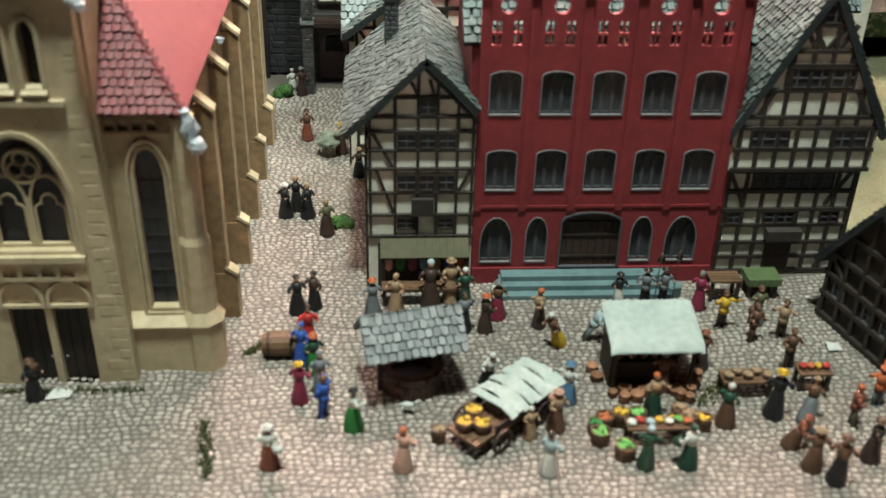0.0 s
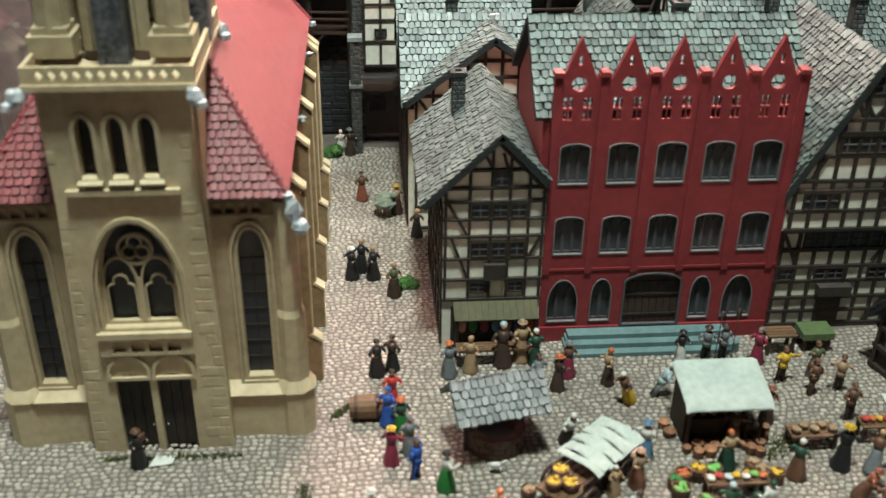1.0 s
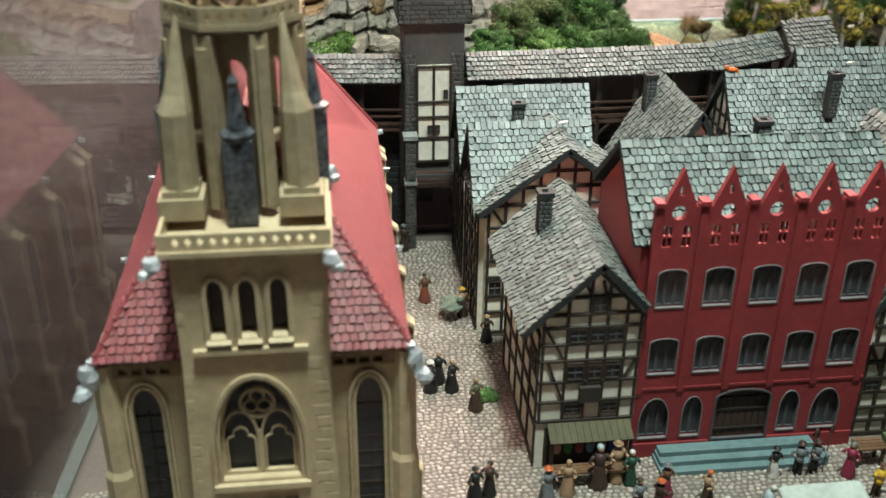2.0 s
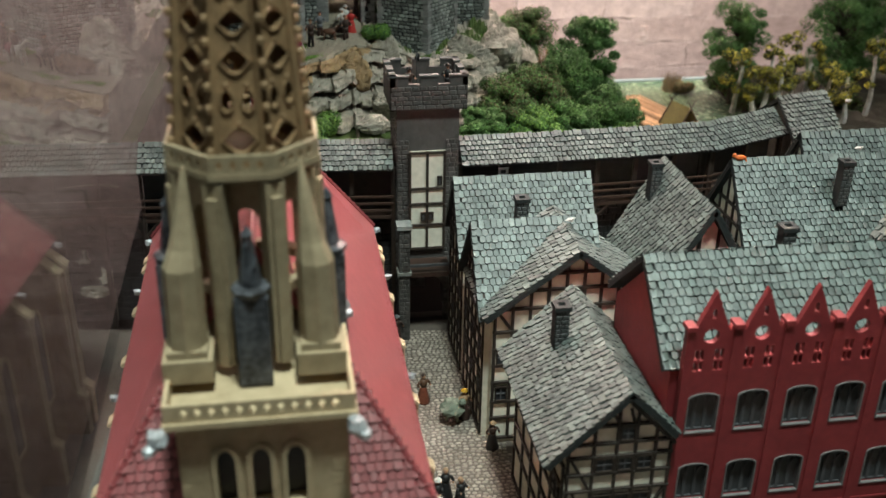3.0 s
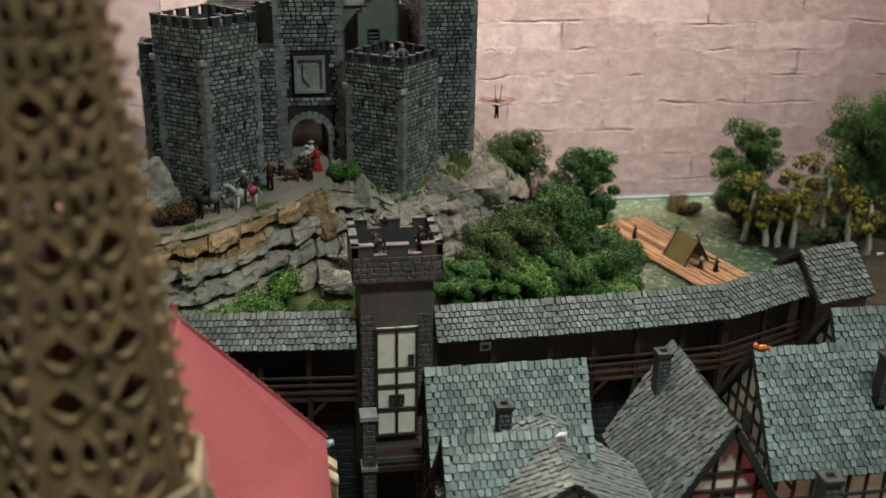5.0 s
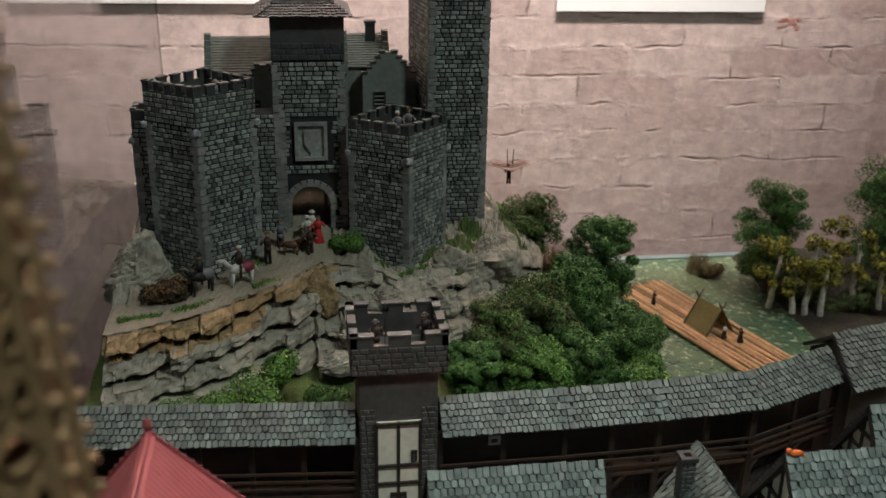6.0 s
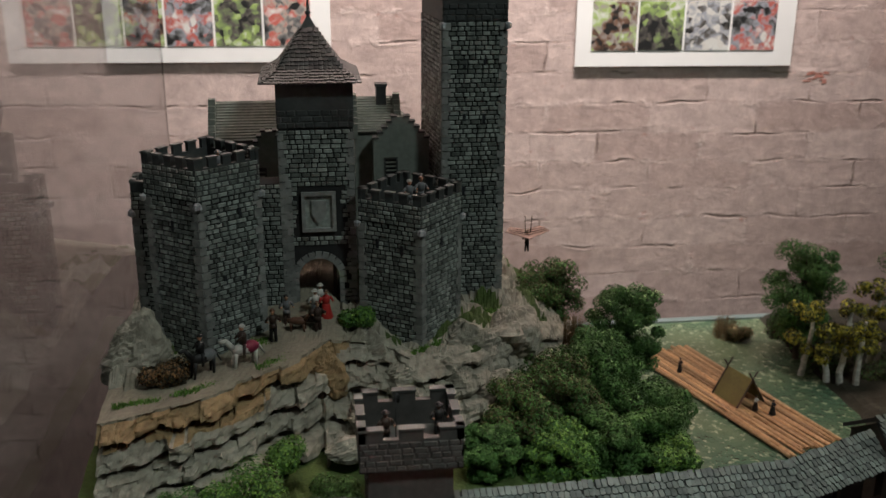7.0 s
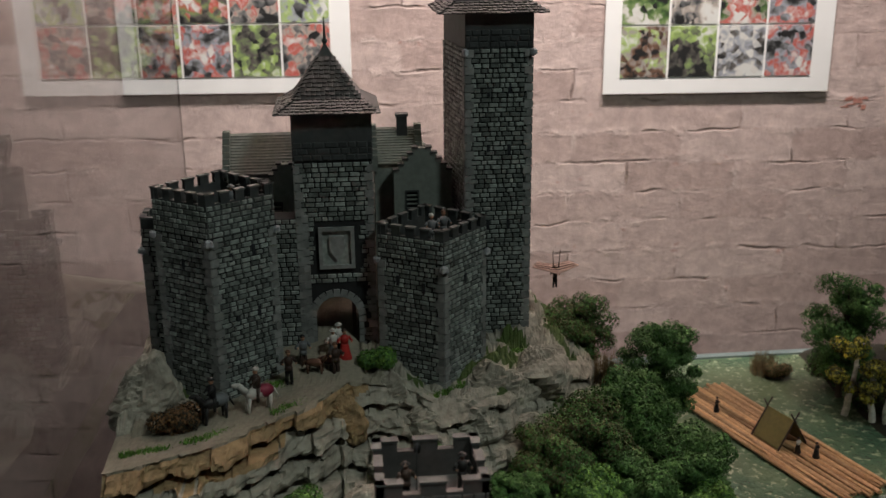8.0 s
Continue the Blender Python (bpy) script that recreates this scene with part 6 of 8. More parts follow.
stone_tower("curtain_wall", [(-9.6, 79.9), (-7.4, 79.9), (-7.4, 81.4), (-9.6, 81.4)], 14, 22.5, None, 0, (0,), 2, single=60)
stone_tower("keep", [(1.35, 82.2), (4.95, 82.2), (4.9, 87.4), (0.75, 87.2)], 13.4, 30.9, None, 0, (0, 3), 3, w=0.44, h=0.265, single=220,
            slits=tuple((0, u, z) for u in (0.34, 0.66) for z in (18.0, 21.1, 25.4, 28.6)))


def gatehouse():
    x0, x1, y0 = -7.95, -3.9, 79.9
    hole = arch(-6.0, 14.0, 2.3, 4.2, "round")
    gh = part("gatehouse", Shape().plate([(x0, 13.6), (x1, 13.6), (x1, 25.6), (x0, 25.6)], [hole], front(y0), 0.6), CASTLE_BED, castle)
    part("gatehouse_side", Shape().box(x0, x0 + 0.5, y0 + 0.6, 84, 13.6, 25.6), CASTLE_BED, castle)
    part("gatehouse_side", Shape().box(x1 - 0.5, x1, y0 + 0.6, 84, 13.6, 25.6), CASTLE_BED, castle)
    part("gatehouse_floor", Shape().box(x0 + 0.5, x1 - 0.5, y0 + 0.6, 84, 18.6, 25.5), CASTLE_BED, castle)
    part("courtyard_wall", Shape().box(-9, -3, 86.0, 86.6, 14, 21), PLASTER, castle, "pale plastered courtyard wall behind the gate")
    part("gate_leaf", Shape().box(-5.2, -5.0, y0 + 0.6, y0 + 1.9, 14.2, 17.6), DARK_WOOD, castle, "open dark wooden gate leaf")
    def skip(x, z, hx, hz):
        return (abs(x + 6.0) < 1.35 + hx and z < 18.8) or (abs(x + 5.9) < 1.1 + hx and 19.4 - hz < z < 22.2 + hz)
    masonry(gh, "castle_stone", CASTLE, x0, x1, 13.8, 25.5, Matrix.Translation((0, y0, 0)), 0.44, 0.265, 0.085, 220, skip, 0.4, 0.06)
    turn = Matrix.Translation((x0, 0, 0)) @ Matrix.Rotation(-math.pi / 2, 4, "Z")
    masonry(gh, "castle_stone", CASTLE, -84, -y0, 20, 25.5, turn, 0.6, 0.30, 0.055, 60)
    for i in range(11):
        a = math.pi * (i + 0.5) / 11
        m = Matrix.Translation((-6.0 - 1.33 * math.cos(a), y0, 16.95 + 1.33 * math.sin(a))) @ Matrix.Rotation(a - math.pi / 2, 4, "Y")
        part("voussoir", Shape().box(-0.17, 0.17, -0.12, 0.05, -0.2, 0.2, 0, m), QUOIN, gh)
    for sx in (-1, 1):
        for i in range(8):
            d = 0.4 if i % 2 else 0.26
            x = -6.0 + sx * 1.15
            part("quoin", Shape().box(*sorted((x, x + sx * d)), y0 - 0.1, y0 + 0.02, 13.9 + i * 0.38, 14.24 + i * 0.38), QUOIN, gh)
        for i in range(25):
            d = 0.42 if i % 2 else 0.28
            x = x0 if sx < 0 else x1
            part("quoin", Shape().box(*sorted((x + sx * 0.05, x - sx * d)), y0 - 0.1, y0 + 0.02, 13.9 + i * 0.46, 14.3 + i * 0.46), QUOIN, gh)
    shield = part("shield_panel", Shape().plate([(-6.85, 19.7), (-4.95, 19.7), (-4.95, 22.0), (-6.85, 22.0)], [[(-6.65, 19.9), (-5.15, 19.9), (-5.15, 21.8), (-6.65, 21.8)]], front(y0 - 0.2), 0.25), QUOIN, castle, "framed stone panel with a plain shield")
    part("panel", Shape().box(-6.7, -5.1, y0 - 0.02, y0 + 0.05, 19.85, 21.85), CASTLE, shield)
    part("shield", Shape().slab([(-6.3, y0 - 0.16, 21.5), (-6.3, y0 - 0.16, 20.7), (-5.9, y0 - 0.16, 20.15), (-5.5, y0 - 0.16, 20.7), (-5.5, y0 - 0.16, 21.5)], 0.14), QUOIN, shield)
    # timber-dark upper storey and bell-cast roof
    part("upper_storey", Shape().box(x0 - 0.05, x1 + 0.05, y0 - 0.05, 84.0, 25.6, 28.3), CASTLE_SLATE, castle, "dark upper storey of the gatehouse")
    masonry(castle, "castle_stone", CASTLE_SLATE, x0 - 0.05, x1 + 0.05, 25.6, 26.6, Matrix.Translation((0, y0 - 0.05, 0)), 0.6, 0.3, 0.05, 40)
    bell_roof(-6.1, 82.0, 2.1, 28.1, 31.4, 0.62, castle, True)


def bell_roof(cx, cy, half, z0, z1, over, parent, spike):
    prof = [(half + over, z0), (half * 0.84, z0 + 0.6), (half * 0.52, z0 + (z1 - z0) * 0.48), (half * 0.2, z1 - 0.7), (0.02, z1)]
    s = Shape()
    for r, z in prof:
        s.v += [(cx - r, cy - r, z), (cx + r, cy - r, z), (cx + r, cy + r, z), (cx - r, cy + r, z)]
    for j in range(len(prof) - 1):
        for i in range(4):
            a, b = j * 4 + i, j * 4 + (i + 1) % 4
            s.f.append((a, b, b + 4, a + 4))
            s.m.append(0)
    s.f.append((3, 2, 1, 0))
    s.m.append(0)
    roof = part("roof", s, CASTLE_SLATE, parent, "dark bell-cast slate roof")
    for j in range(len(prof) - 2):
        (r0, za), (r1, zb) = prof[j], prof[j + 1]
        for q in ([(cx - r0, cy - r0, za), (cx + r0, cy - r0, za), (cx + r1, cy - r1, zb), (cx - r1, cy - r1, zb)], [(cx - r0, cy + r0, za), (cx - r0, cy - r0, za), (cx - r1, cy - r1, zb), (cx - r1, cy + r1, zb)]):
            shingled(roof, q, 0.26, 0.24, CASTLE_SLATE, 16, "roof_slate", 0.0)
    if spike:
        part("finial", Shape().tube((cx, cy, z1 - 0.2), (cx, cy, z1 + 1.3), 0.1, 0.03, 6).blob((cx, cy, z1 + 0.1), 0.17, 0.17, 0.14), CASTLE_SLATE, parent)


gatehouse()
part("keep_top", Shape().add([(1.3, 82.15, 30.9), (5.0, 82.15, 30.9), (4.95, 87.45, 30.9), (0.7, 87.25, 30.9), (1.3, 82.15, 32.9), (5.0, 82.15, 32.9), (4.95, 87.45, 32.9), (0.7, 87.25, 32.9)],
     [(3, 2, 1, 0), (4, 5, 6, 7), (0, 1, 5, 4), (1, 2, 6, 5), (2, 3, 7, 6), (3, 0, 4, 7)]), CASTLE_SLATE, castle, "dark top storey of the keep")
masonry(castle, "castle_stone", CASTLE_SLATE, 1.3, 5.0, 30.95, 31.9, Matrix.Translation((0, 82.15, 0)), 0.5, 0.3, 0.06, 30)
for x in (1.3, 5.0):
    random.seed(int(x))
    part("gargoyle", Shape().blob((x, 82.0, 30.7), 0.2, 0.2, 0.22, 0, 7, 0.3), GARGOYLE, castle, "small pale gargoyle")
bell_roof(2.8, 84.6, 2.4, 32.75, 37.6, 0.55, castle, False)


def inner_building(x0, x1, y0, y1, ze, zr):
    """Inner house with stepped gables facing the viewer's left and right."""
    part("inner_house", Shape().box(x0, x1, y0, y1, 14, ze), CASTLE_PLASTER, castle)
    ym = (y0 + y1) / 2
    c = [(x0, y0 - 0.2, ze), (x1, y0 - 0.2, ze), (x1, ym, zr), (x0, ym, zr)]
    roof = part("roof", Shape().slab(c, 0.2), CASTLE_PLASTER, castle, "smooth grey green roof")
    for k in range(14):
        t = k / 14
        p, q = Vector(c[0]).lerp(Vector(c[3]), t), Vector(c[1]).lerp(Vector(c[2]), t)
        part("roof_course", Shape().slab([p + Vector((0, -0.02, 0.05)), q + Vector((0, -0.02, 0.05)), q + Vector((0, 0.2, 0.17)), p + Vector((0, 0.2, 0.17))], 0.05), CASTLE_PLASTER, roof)
    for x in (x0, x1):
        for i in range(6):
            t = i / 6
            y, z = y0 + (ym - y0) * t, ze + (zr - ze) * t
            part("gable_step", Shape().box(x - 0.2, x + 0.2, y - 0.25, y + 0.35, z - 0.4, z + 0.55), CASTLE_PLASTER, castle)


inner_building(-11.9, -7.8, 84.5, 87.5, 23.9, 25.9)
inner_building(-3.6, -1.0, 85.2, 88.0, 24.1, 25.9)


def stepped_wing(xl, xr, xm, y0, y1, z0, ze, zr, window, label):
    """A plastered wing that turns a stepped gable to the front, with a small barred window."""
    n = 5
    left = [(xl + (xm - 0.25 - xl) * i / n, ze + (zr - ze) * i / n) for i in range(n + 1)]
    right = [(xr - (xr - xm - 0.25) * i / n, ze + (zr - ze) * i / n) for i in range(n + 1)]
    edge = [(xl, z0), (xr, z0), right[0]]
    for i in range(n):
        edge += [(right[i][0], right[i + 1][1]), right[i + 1]]
    edge.append(left[n])
    for i in range(n - 1, -1, -1):
        edge += [(left[i][0], left[i + 1][1]), left[i]]
    wx0, wx1, wz0, wz1 = window
    wall = part("wing_wall", Shape().plate(edge, [[(wx0, wz0), (wx1, wz0), (wx1, wz1), (wx0, wz1)]], front(y0), 0.45), CASTLE_PLASTER, castle, label)
    for side_ in (left, right):
        for i in range(n):
            x, z = side_[i][0], side_[i + 1][1]
            w = abs(side_[i + 1][0] - x)
            c = min(x, side_[i + 1][0])
            part("gable_cap", Shape().box(c - 0.05, c + w + 0.05, y0 - 0.07, y0 + 0.5, z, z + 0.09), CASTLE_SLATE, wall)
    win = part("wing_window", Shape().box(wx0, wx1, y0 + 0.2, y0 + 0.26, wz0, wz1), GLAZE, castle)
    part("window_frame", outline([(wx0 - 0.08, wz0 - 0.08), (wx1 + 0.08, wz0 - 0.08), (wx1 + 0.08, wz1 + 0.08), (wx0 - 0.08, wz1 + 0.08)], 0.1, front(y0), 0.05, 0.05), CASTLE_SLATE, win)
    for i in range(3):
        z = wz0 + (wz1 - wz0) * (i + 1) / 4
        part("window_bar", Shape().box(wx0, wx1, y0 + 0.05, y0 + 0.12, z - 0.04, z + 0.04), CASTLE_PLASTER, win)
    for c in ([(xl, y1, ze), (xl, y0 + 0.45, ze), (xm, y0 + 0.45, zr - 0.1), (xm, y1, zr - 0.1)], [(xr, y0 + 0.45, ze), (xr, y1, ze), (xm, y1, zr - 0.1), (xm, y0 + 0.45, zr - 0.1)]):
        part("wing_roof", Shape().slab(c, 0.15), CASTLE_PLASTER, castle)
    part("wing_side", Shape().box(xl, xl + 0.3, y0 + 0.45, y1, z0, ze).box(xr - 0.3, xr, y0 + 0.45, y1, z0, ze), CASTLE_PLASTER, castle)


stepped_wing(-2.55, 0.75, -0.95, 84.0, 88, 14, 23.6, 25.2, (-1.85, -1.2, 21.7, 22.7), "grey green plastered wing with a stepped gable")
stepped_wing(-9.9, -7.6, -8.6, 83.6, 86, 14, 23.0, 24.6, (-9.4, -8.9, 21.4, 22.4), "grey green plastered wing beside the gatehouse")
part("wing_chimney", Shape().box(-2.2, -1.6, 86.2, 86.8, 24.6, 26.6).box(-2.27, -1.53, 86.13, 86.87, 26.6, 26.75), CASTLE_SLATE, castle)

# ---- river, banks and meadow ----
solid("water", Shape().box(8, 60, 66.5, 99.7, 2.0, 4.0), WATER, "rippled green resin river", "river", kind="structure")


def bank(name, x0, x1, y0, y1, h, mats, label, nx=60, ny=40):
    s = Shape()
    for i in range(nx + 1):
        for j in range(ny + 1):
            x, y = x0 + (x1 - x0) * i / nx, y0 + (y1 - y0) * j / ny
            s.v.append((x, y, h(x, y)))
    for i in range(nx):
        for j in range(ny):
            a = i * (ny + 1) + j
            s.f.append((a, a + ny + 1, a + ny + 2, a + 1))
            s.m.append(0 if len(mats) == 1 or noise.noise((i * 0.25, j * 0.25, 3)) > 0 else 1)
    return solid(name, s, mats, label, "bank", kind="structure")


bank("bank_wood", 24, 60, 64, 99.5, lambda x, y: 3.3 + 1.3 * min(1.0, max(-0.6, (x - 29.3) / 1.6)) + 0.25 * noise.noise((x * 0.5, y * 0.5, 1)) + 0.08 * noise.noise((x * 3, y * 3, 1)), [EARTH], "dark wooded river bank", 80, 60)
bank("bank_slope", -18, 18, 65.5, 86, lambda x, y: np.interp(x, [-18, 6, 12, 15, 18], [9.5, 8.0, 6.0, 4.3, 3.0]) + 0.15 * (y - 66) * (x < 8) + 0.4 * noise.noise((x * 0.4, y * 0.4, 2)), [GRASS], "mossy slope behind the town wall", 70, 40)
bank("meadow", 21.5, 60, 38, 66, lambda x, y: 0.05 + 0.05 * (y - 38) * 0.6 + 0.2 * noise.noise((x * 0.4, y * 0.4, 2)), [MEADOW], "pale olive meadow beside the town")


# ---- trees ----
def leaf_cloud(s, blobs, per, size, seed, slots=1):
    rnd = random.Random(seed)
    for bx, by, bz, r in blobs:
        for _ in range(per):
            d = Vector((rnd.gauss(0, 1), rnd.gauss(0, 1), rnd.gauss(0, 1))).normalized()
            q = d * r * (0.60 + 0.48 * rnd.random() ** 0.5)
            p = Vector((bx, by, bz)) + Vector((q.x, q.y, q.z * 0.8))
            n = (d + Vector((rnd.uniform(-0.45, 0.45), rnd.uniform(-0.45, 0.45), rnd.uniform(-0.2, 0.6)))).normalized()
            u = n.orthogonal().normalized()
            u = Matrix.Rotation(rnd.uniform(0, 6.28), 3, n) @ u
            v = n.cross(u)
            k = size * rnd.uniform(0.6, 1.4)
            a, b = u * k, v * k * 0.6
            s.v += [tuple(p - a), tuple(p - b * 0.9 + n * 0.2 * k), tuple(p + a), tuple(p + b)]
            m = len(s.v)
            s.f.append((m - 4, m - 3, m - 2, m - 1))
            s.m.append(rnd.randrange(slots))


def tree(x, y, z, h, r, seed, leaf, label, per=360, size=0.09, blobs=66, name="tree", bark=None):
    rnd = random.Random(seed)
    t = thing(name, (x, y, z), label, "tree", "trees by the river")
    s = Shape()
    top = Vector((x + rnd.uniform(-0.3, 0.3), y, z + h * 0.7))
    s.tube((x, y, z - 0.4), tuple(Vector((x, y, z)).lerp(top, 0.5)), 0.26, 0.19, 7).tube(tuple(Vector((x, y, z)).lerp(top, 0.48)), tuple(top), 0.19, 0.07, 7)
    cl = []
    for k in range(blobs):
        a = k * 2.4 + rnd.uniform(-0.9, 0.9)
        hh = 0.16 + 0.78 * rnd.random()
        wide = math.sin(math.pi * min(0.98, (hh - 0.05) * 0.98)) ** 0.6
        rr = r * wide * rnd.uniform(0.25, 1.12)
        c = Vector((x + rr * math.cos(a), y + rr * math.sin(a), z + h * hh + rnd.uniform(-0.3, 0.3)))
        cl.append((c.x, c.y, c.z, r * rnd.uniform(0.22, 0.42)))
        base = Vector((x, y, z + h * min(0.65, hh * 0.75)))
        s.tube(tuple(base), tuple(c), 0.07, 0.02, 5)
    part("trunk", s, bark or BARK, t)
    s = Shape()
    leaf_cloud(s, cl, per, size, seed, len(leaf))
    part("crown", s, leaf, t)
    return t


GREEN = "dark green model tree with a clumpy crown"
for k, (x, y, z, h, r, lf, lb) in enumerate((
        (9.0, 87.6, 9.6, 5.0, 2.1, [LEAF_OLIVE, LEAF], "olive green model tree with thin foliage"), (12.4, 80.5, 8.5, 6.8, 1.9, [LEAF], GREEN),
        (4.6, 73.5, 8.0, 4.6, 2.0, [LEAF, LEAF_OLIVE], GREEN), (7.6, 75.5, 7.4, 5.8, 2.4, [LEAF, LEAF_OLIVE], GREEN), (9.8, 77.6, 7.2, 6.4, 2.2, [LEAF], GREEN), (11.6, 75.0, 6.0, 6.2, 2.2, [LEAF], GREEN),
        (6.0, 71.3, 7.6, 3.6, 1.8, [LEAF, LEAF_BRIGHT], GREEN), (9.5, 72.0, 6.6, 4.6, 2.0, [LEAF], GREEN), (12.4, 71.8, 5.5, 4.2, 1.8, [LEAF, LEAF_BRIGHT], GREEN), (14.2, 77.2, 5.0, 4.6, 1.8, [LEAF], GREEN),
        (2.4, 71.0, 8.4, 3.0, 1.5, [LEAF], GREEN), (29.7, 91.6, 4.6, 9.2, 2.3, [LEAF], "tall dark green model tree on the bank"), (39.6, 91.6, 4.8, 10.6, 3.0, [LEAF], "tall dark green model tree on the bank"), (44.0, 95.0, 4.8, 9.0, 3.0, [LEAF], "tall dark green model tree on the bank"))):
    tree(x, y, z, h, r, 40 + k, lf, lb)


def birch(x, y, z, h, seed, label):
    rnd = random.Random(seed)
    t = thing("birch_tree", (x, y, z), label, "tree", "birches on the bank")
    s = Shape()
    p = Vector((x, y, z - 0.2))
    for k in range(6):
        q = p + Vector((rnd.uniform(-0.14, 0.14), rnd.uniform(-0.1, 0.1), h / 6))
        s.tube(tuple(p), tuple(q), 0.25 - 0.02 * k, 0.24 - 0.022 * k, 7)
        if k in (2, 4):
            s.blob((q.x + 0.1, q.y - 0.05, q.z), 0.16, 0.13, 0.14, 0, 6, 0.3)
        p = q
    part("trunk", s, BIRCH, t, "white birch trunk with dark scars")
    s = Shape()
    cl = [(x + rnd.uniform(-1.0, 1.0), y + rnd.uniform(-0.6, 0.6), z + h * rnd.uniform(0.45, 1.2), rnd.uniform(0.35, 0.7)) for _ in range(8)]
    leaf_cloud(s, cl, 150, 0.13, seed, 2)
    part("crown", s, [LEAF_YELLOW, LEAF_OLIVE], t, "sparse yellow green foliage")


for k, (x, y, h) in enumerate(((28.6, 88.5, 4.5), (30.0, 87.3, 3.7), (30.8, 86.9, 5.5), (31.7, 86.3, 5.1), (34.3, 89.3, 5.3), (35.0, 87.7, 5.2), (36.9, 87.1, 3.7), (36.9, 84.3, 4.2), (39.9, 86.0, 5.4))):
    birch(x, y, 4.6, h, 70 + k, "thin white birch with yellow green leaves")


def shrub(x, y, z, r, seed, leaf, label, name="bush", size=0.085, per=560):
    t = thing(name, (x, y, z), label, "bush")
    rnd = random.Random(seed)
    s = Shape()
    cl = [(x + rnd.uniform(-r, r) * 0.6, y + rnd.uniform(-r, r) * 0.5, z + r * rnd.uniform(0.2, 0.6), r * rnd.uniform(0.35, 0.55)) for _ in range(6)]
    leaf_cloud(s, cl, per, size, seed, len(leaf))
    part("foliage", s, leaf, t)
    b = Shape()
    for c in cl:
        b.tube((x, y, z - 0.2), c[:3], 0.06, 0.02, 5)
    part("stem", b, BARK, t)


for k, (x, y, z, r, lf, lb) in enumerate(((-4.0, 78.3, 14.6, 1.3, [LEAF, LEAF_BRIGHT], "low bright green bush by the castle gate"), (-14.0, 73.6, 13.8, 1.5, [LEAF_RUST, EARTH], "rusty brown thorny bush"), (-8.2, 70.2, 10.6, 1.4, [LEAF, LEAF_BRIGHT], "small green bush on the cliff"),
                                          (-10.2, 68.4, 9.8, 2.3, [LEAF, LEAF_BRIGHT], "green bush at the foot of the cliff"), (-12.6, 67.6, 9.4, 1.7, [LEAF], "green bush at the foot of the cliff"), (-5.6, 68.6, 9.2, 1.5, [LEAF], "dark green bush behind the town wall"), (5.6, 79.6, 13.0, 0.9, [LEAF_BRIGHT], "bright green bush on the rocks"), (3.0, 80.4, 13.4, 1.1, [LEAF], "green tuft at the foot of the keep"),
                                          (0.6, 77.2, 13.0, 0.7, [LEAF], "green tuft at the foot of the tower"), (-1.8, 73.4, 11.6, 0.9, [LEAF], "small green bush on the rocks"), (-1.7, 44.2, 0.0, 0.6, [LEAF], "small green shrub against the house"), (-5.6, 61.0, 0, 0.8, [LEAF], "dark shrub by the gate"),
                                          (27.0, 95.5, 4.2, 1.2, [STRAW, LEAF_OLIVE], "olive reeds at the bank"))):
    shrub(x, y, z, r, 90 + k, lf, lb)

for k, (x, y, r) in enumerate(((30.0, 93.6, 1.4), (30.4, 90.0, 1.2), (31.6, 88.2, 1.2), (33.4, 87.2, 1.0), (35.2, 87.0, 1.2), (33.0, 92.6, 1.4), (36.8, 89.2, 1.3), (30.9, 94.6, 1.4), (39.2, 87.6, 1.3))):
    shrub(x, y, 4.5, r * 1.25, 130 + k, [LEAF_OLIVE, EARTH, LEAF], "dark undergrowth beneath the birches", size=0.11, per=260)


def reeds(x, y, z, h, r, seed):
    rnd = random.Random(seed)
    s = Shape()
    for _ in range(160):
        a, d = rnd.uniform(0, 6.28), r * rnd.random() ** 0.5
        p = Vector((x + d * math.cos(a), y + d * math.sin(a), z - 0.1))
        q = p + Vector((rnd.uniform(-0.35, 0.35), rnd.uniform(-0.3, 0.3), h * rnd.uniform(0.6, 1.0)))
        s.tube(tuple(p), tuple(q), 0.03, 0.008, 3)
    solid("reed_tuft", s, STRAW, "dry brown reeds standing in the river", "reeds", (x, y, z))


reeds(15.3, 77.2, 4.0, 2.3, 0.7, 1)
reeds(10.6, 84.6, 9.8, 2.2, 0.9, 2)
reeds(26.0, 96.5, 4.0, 2.0, 0.9, 3)

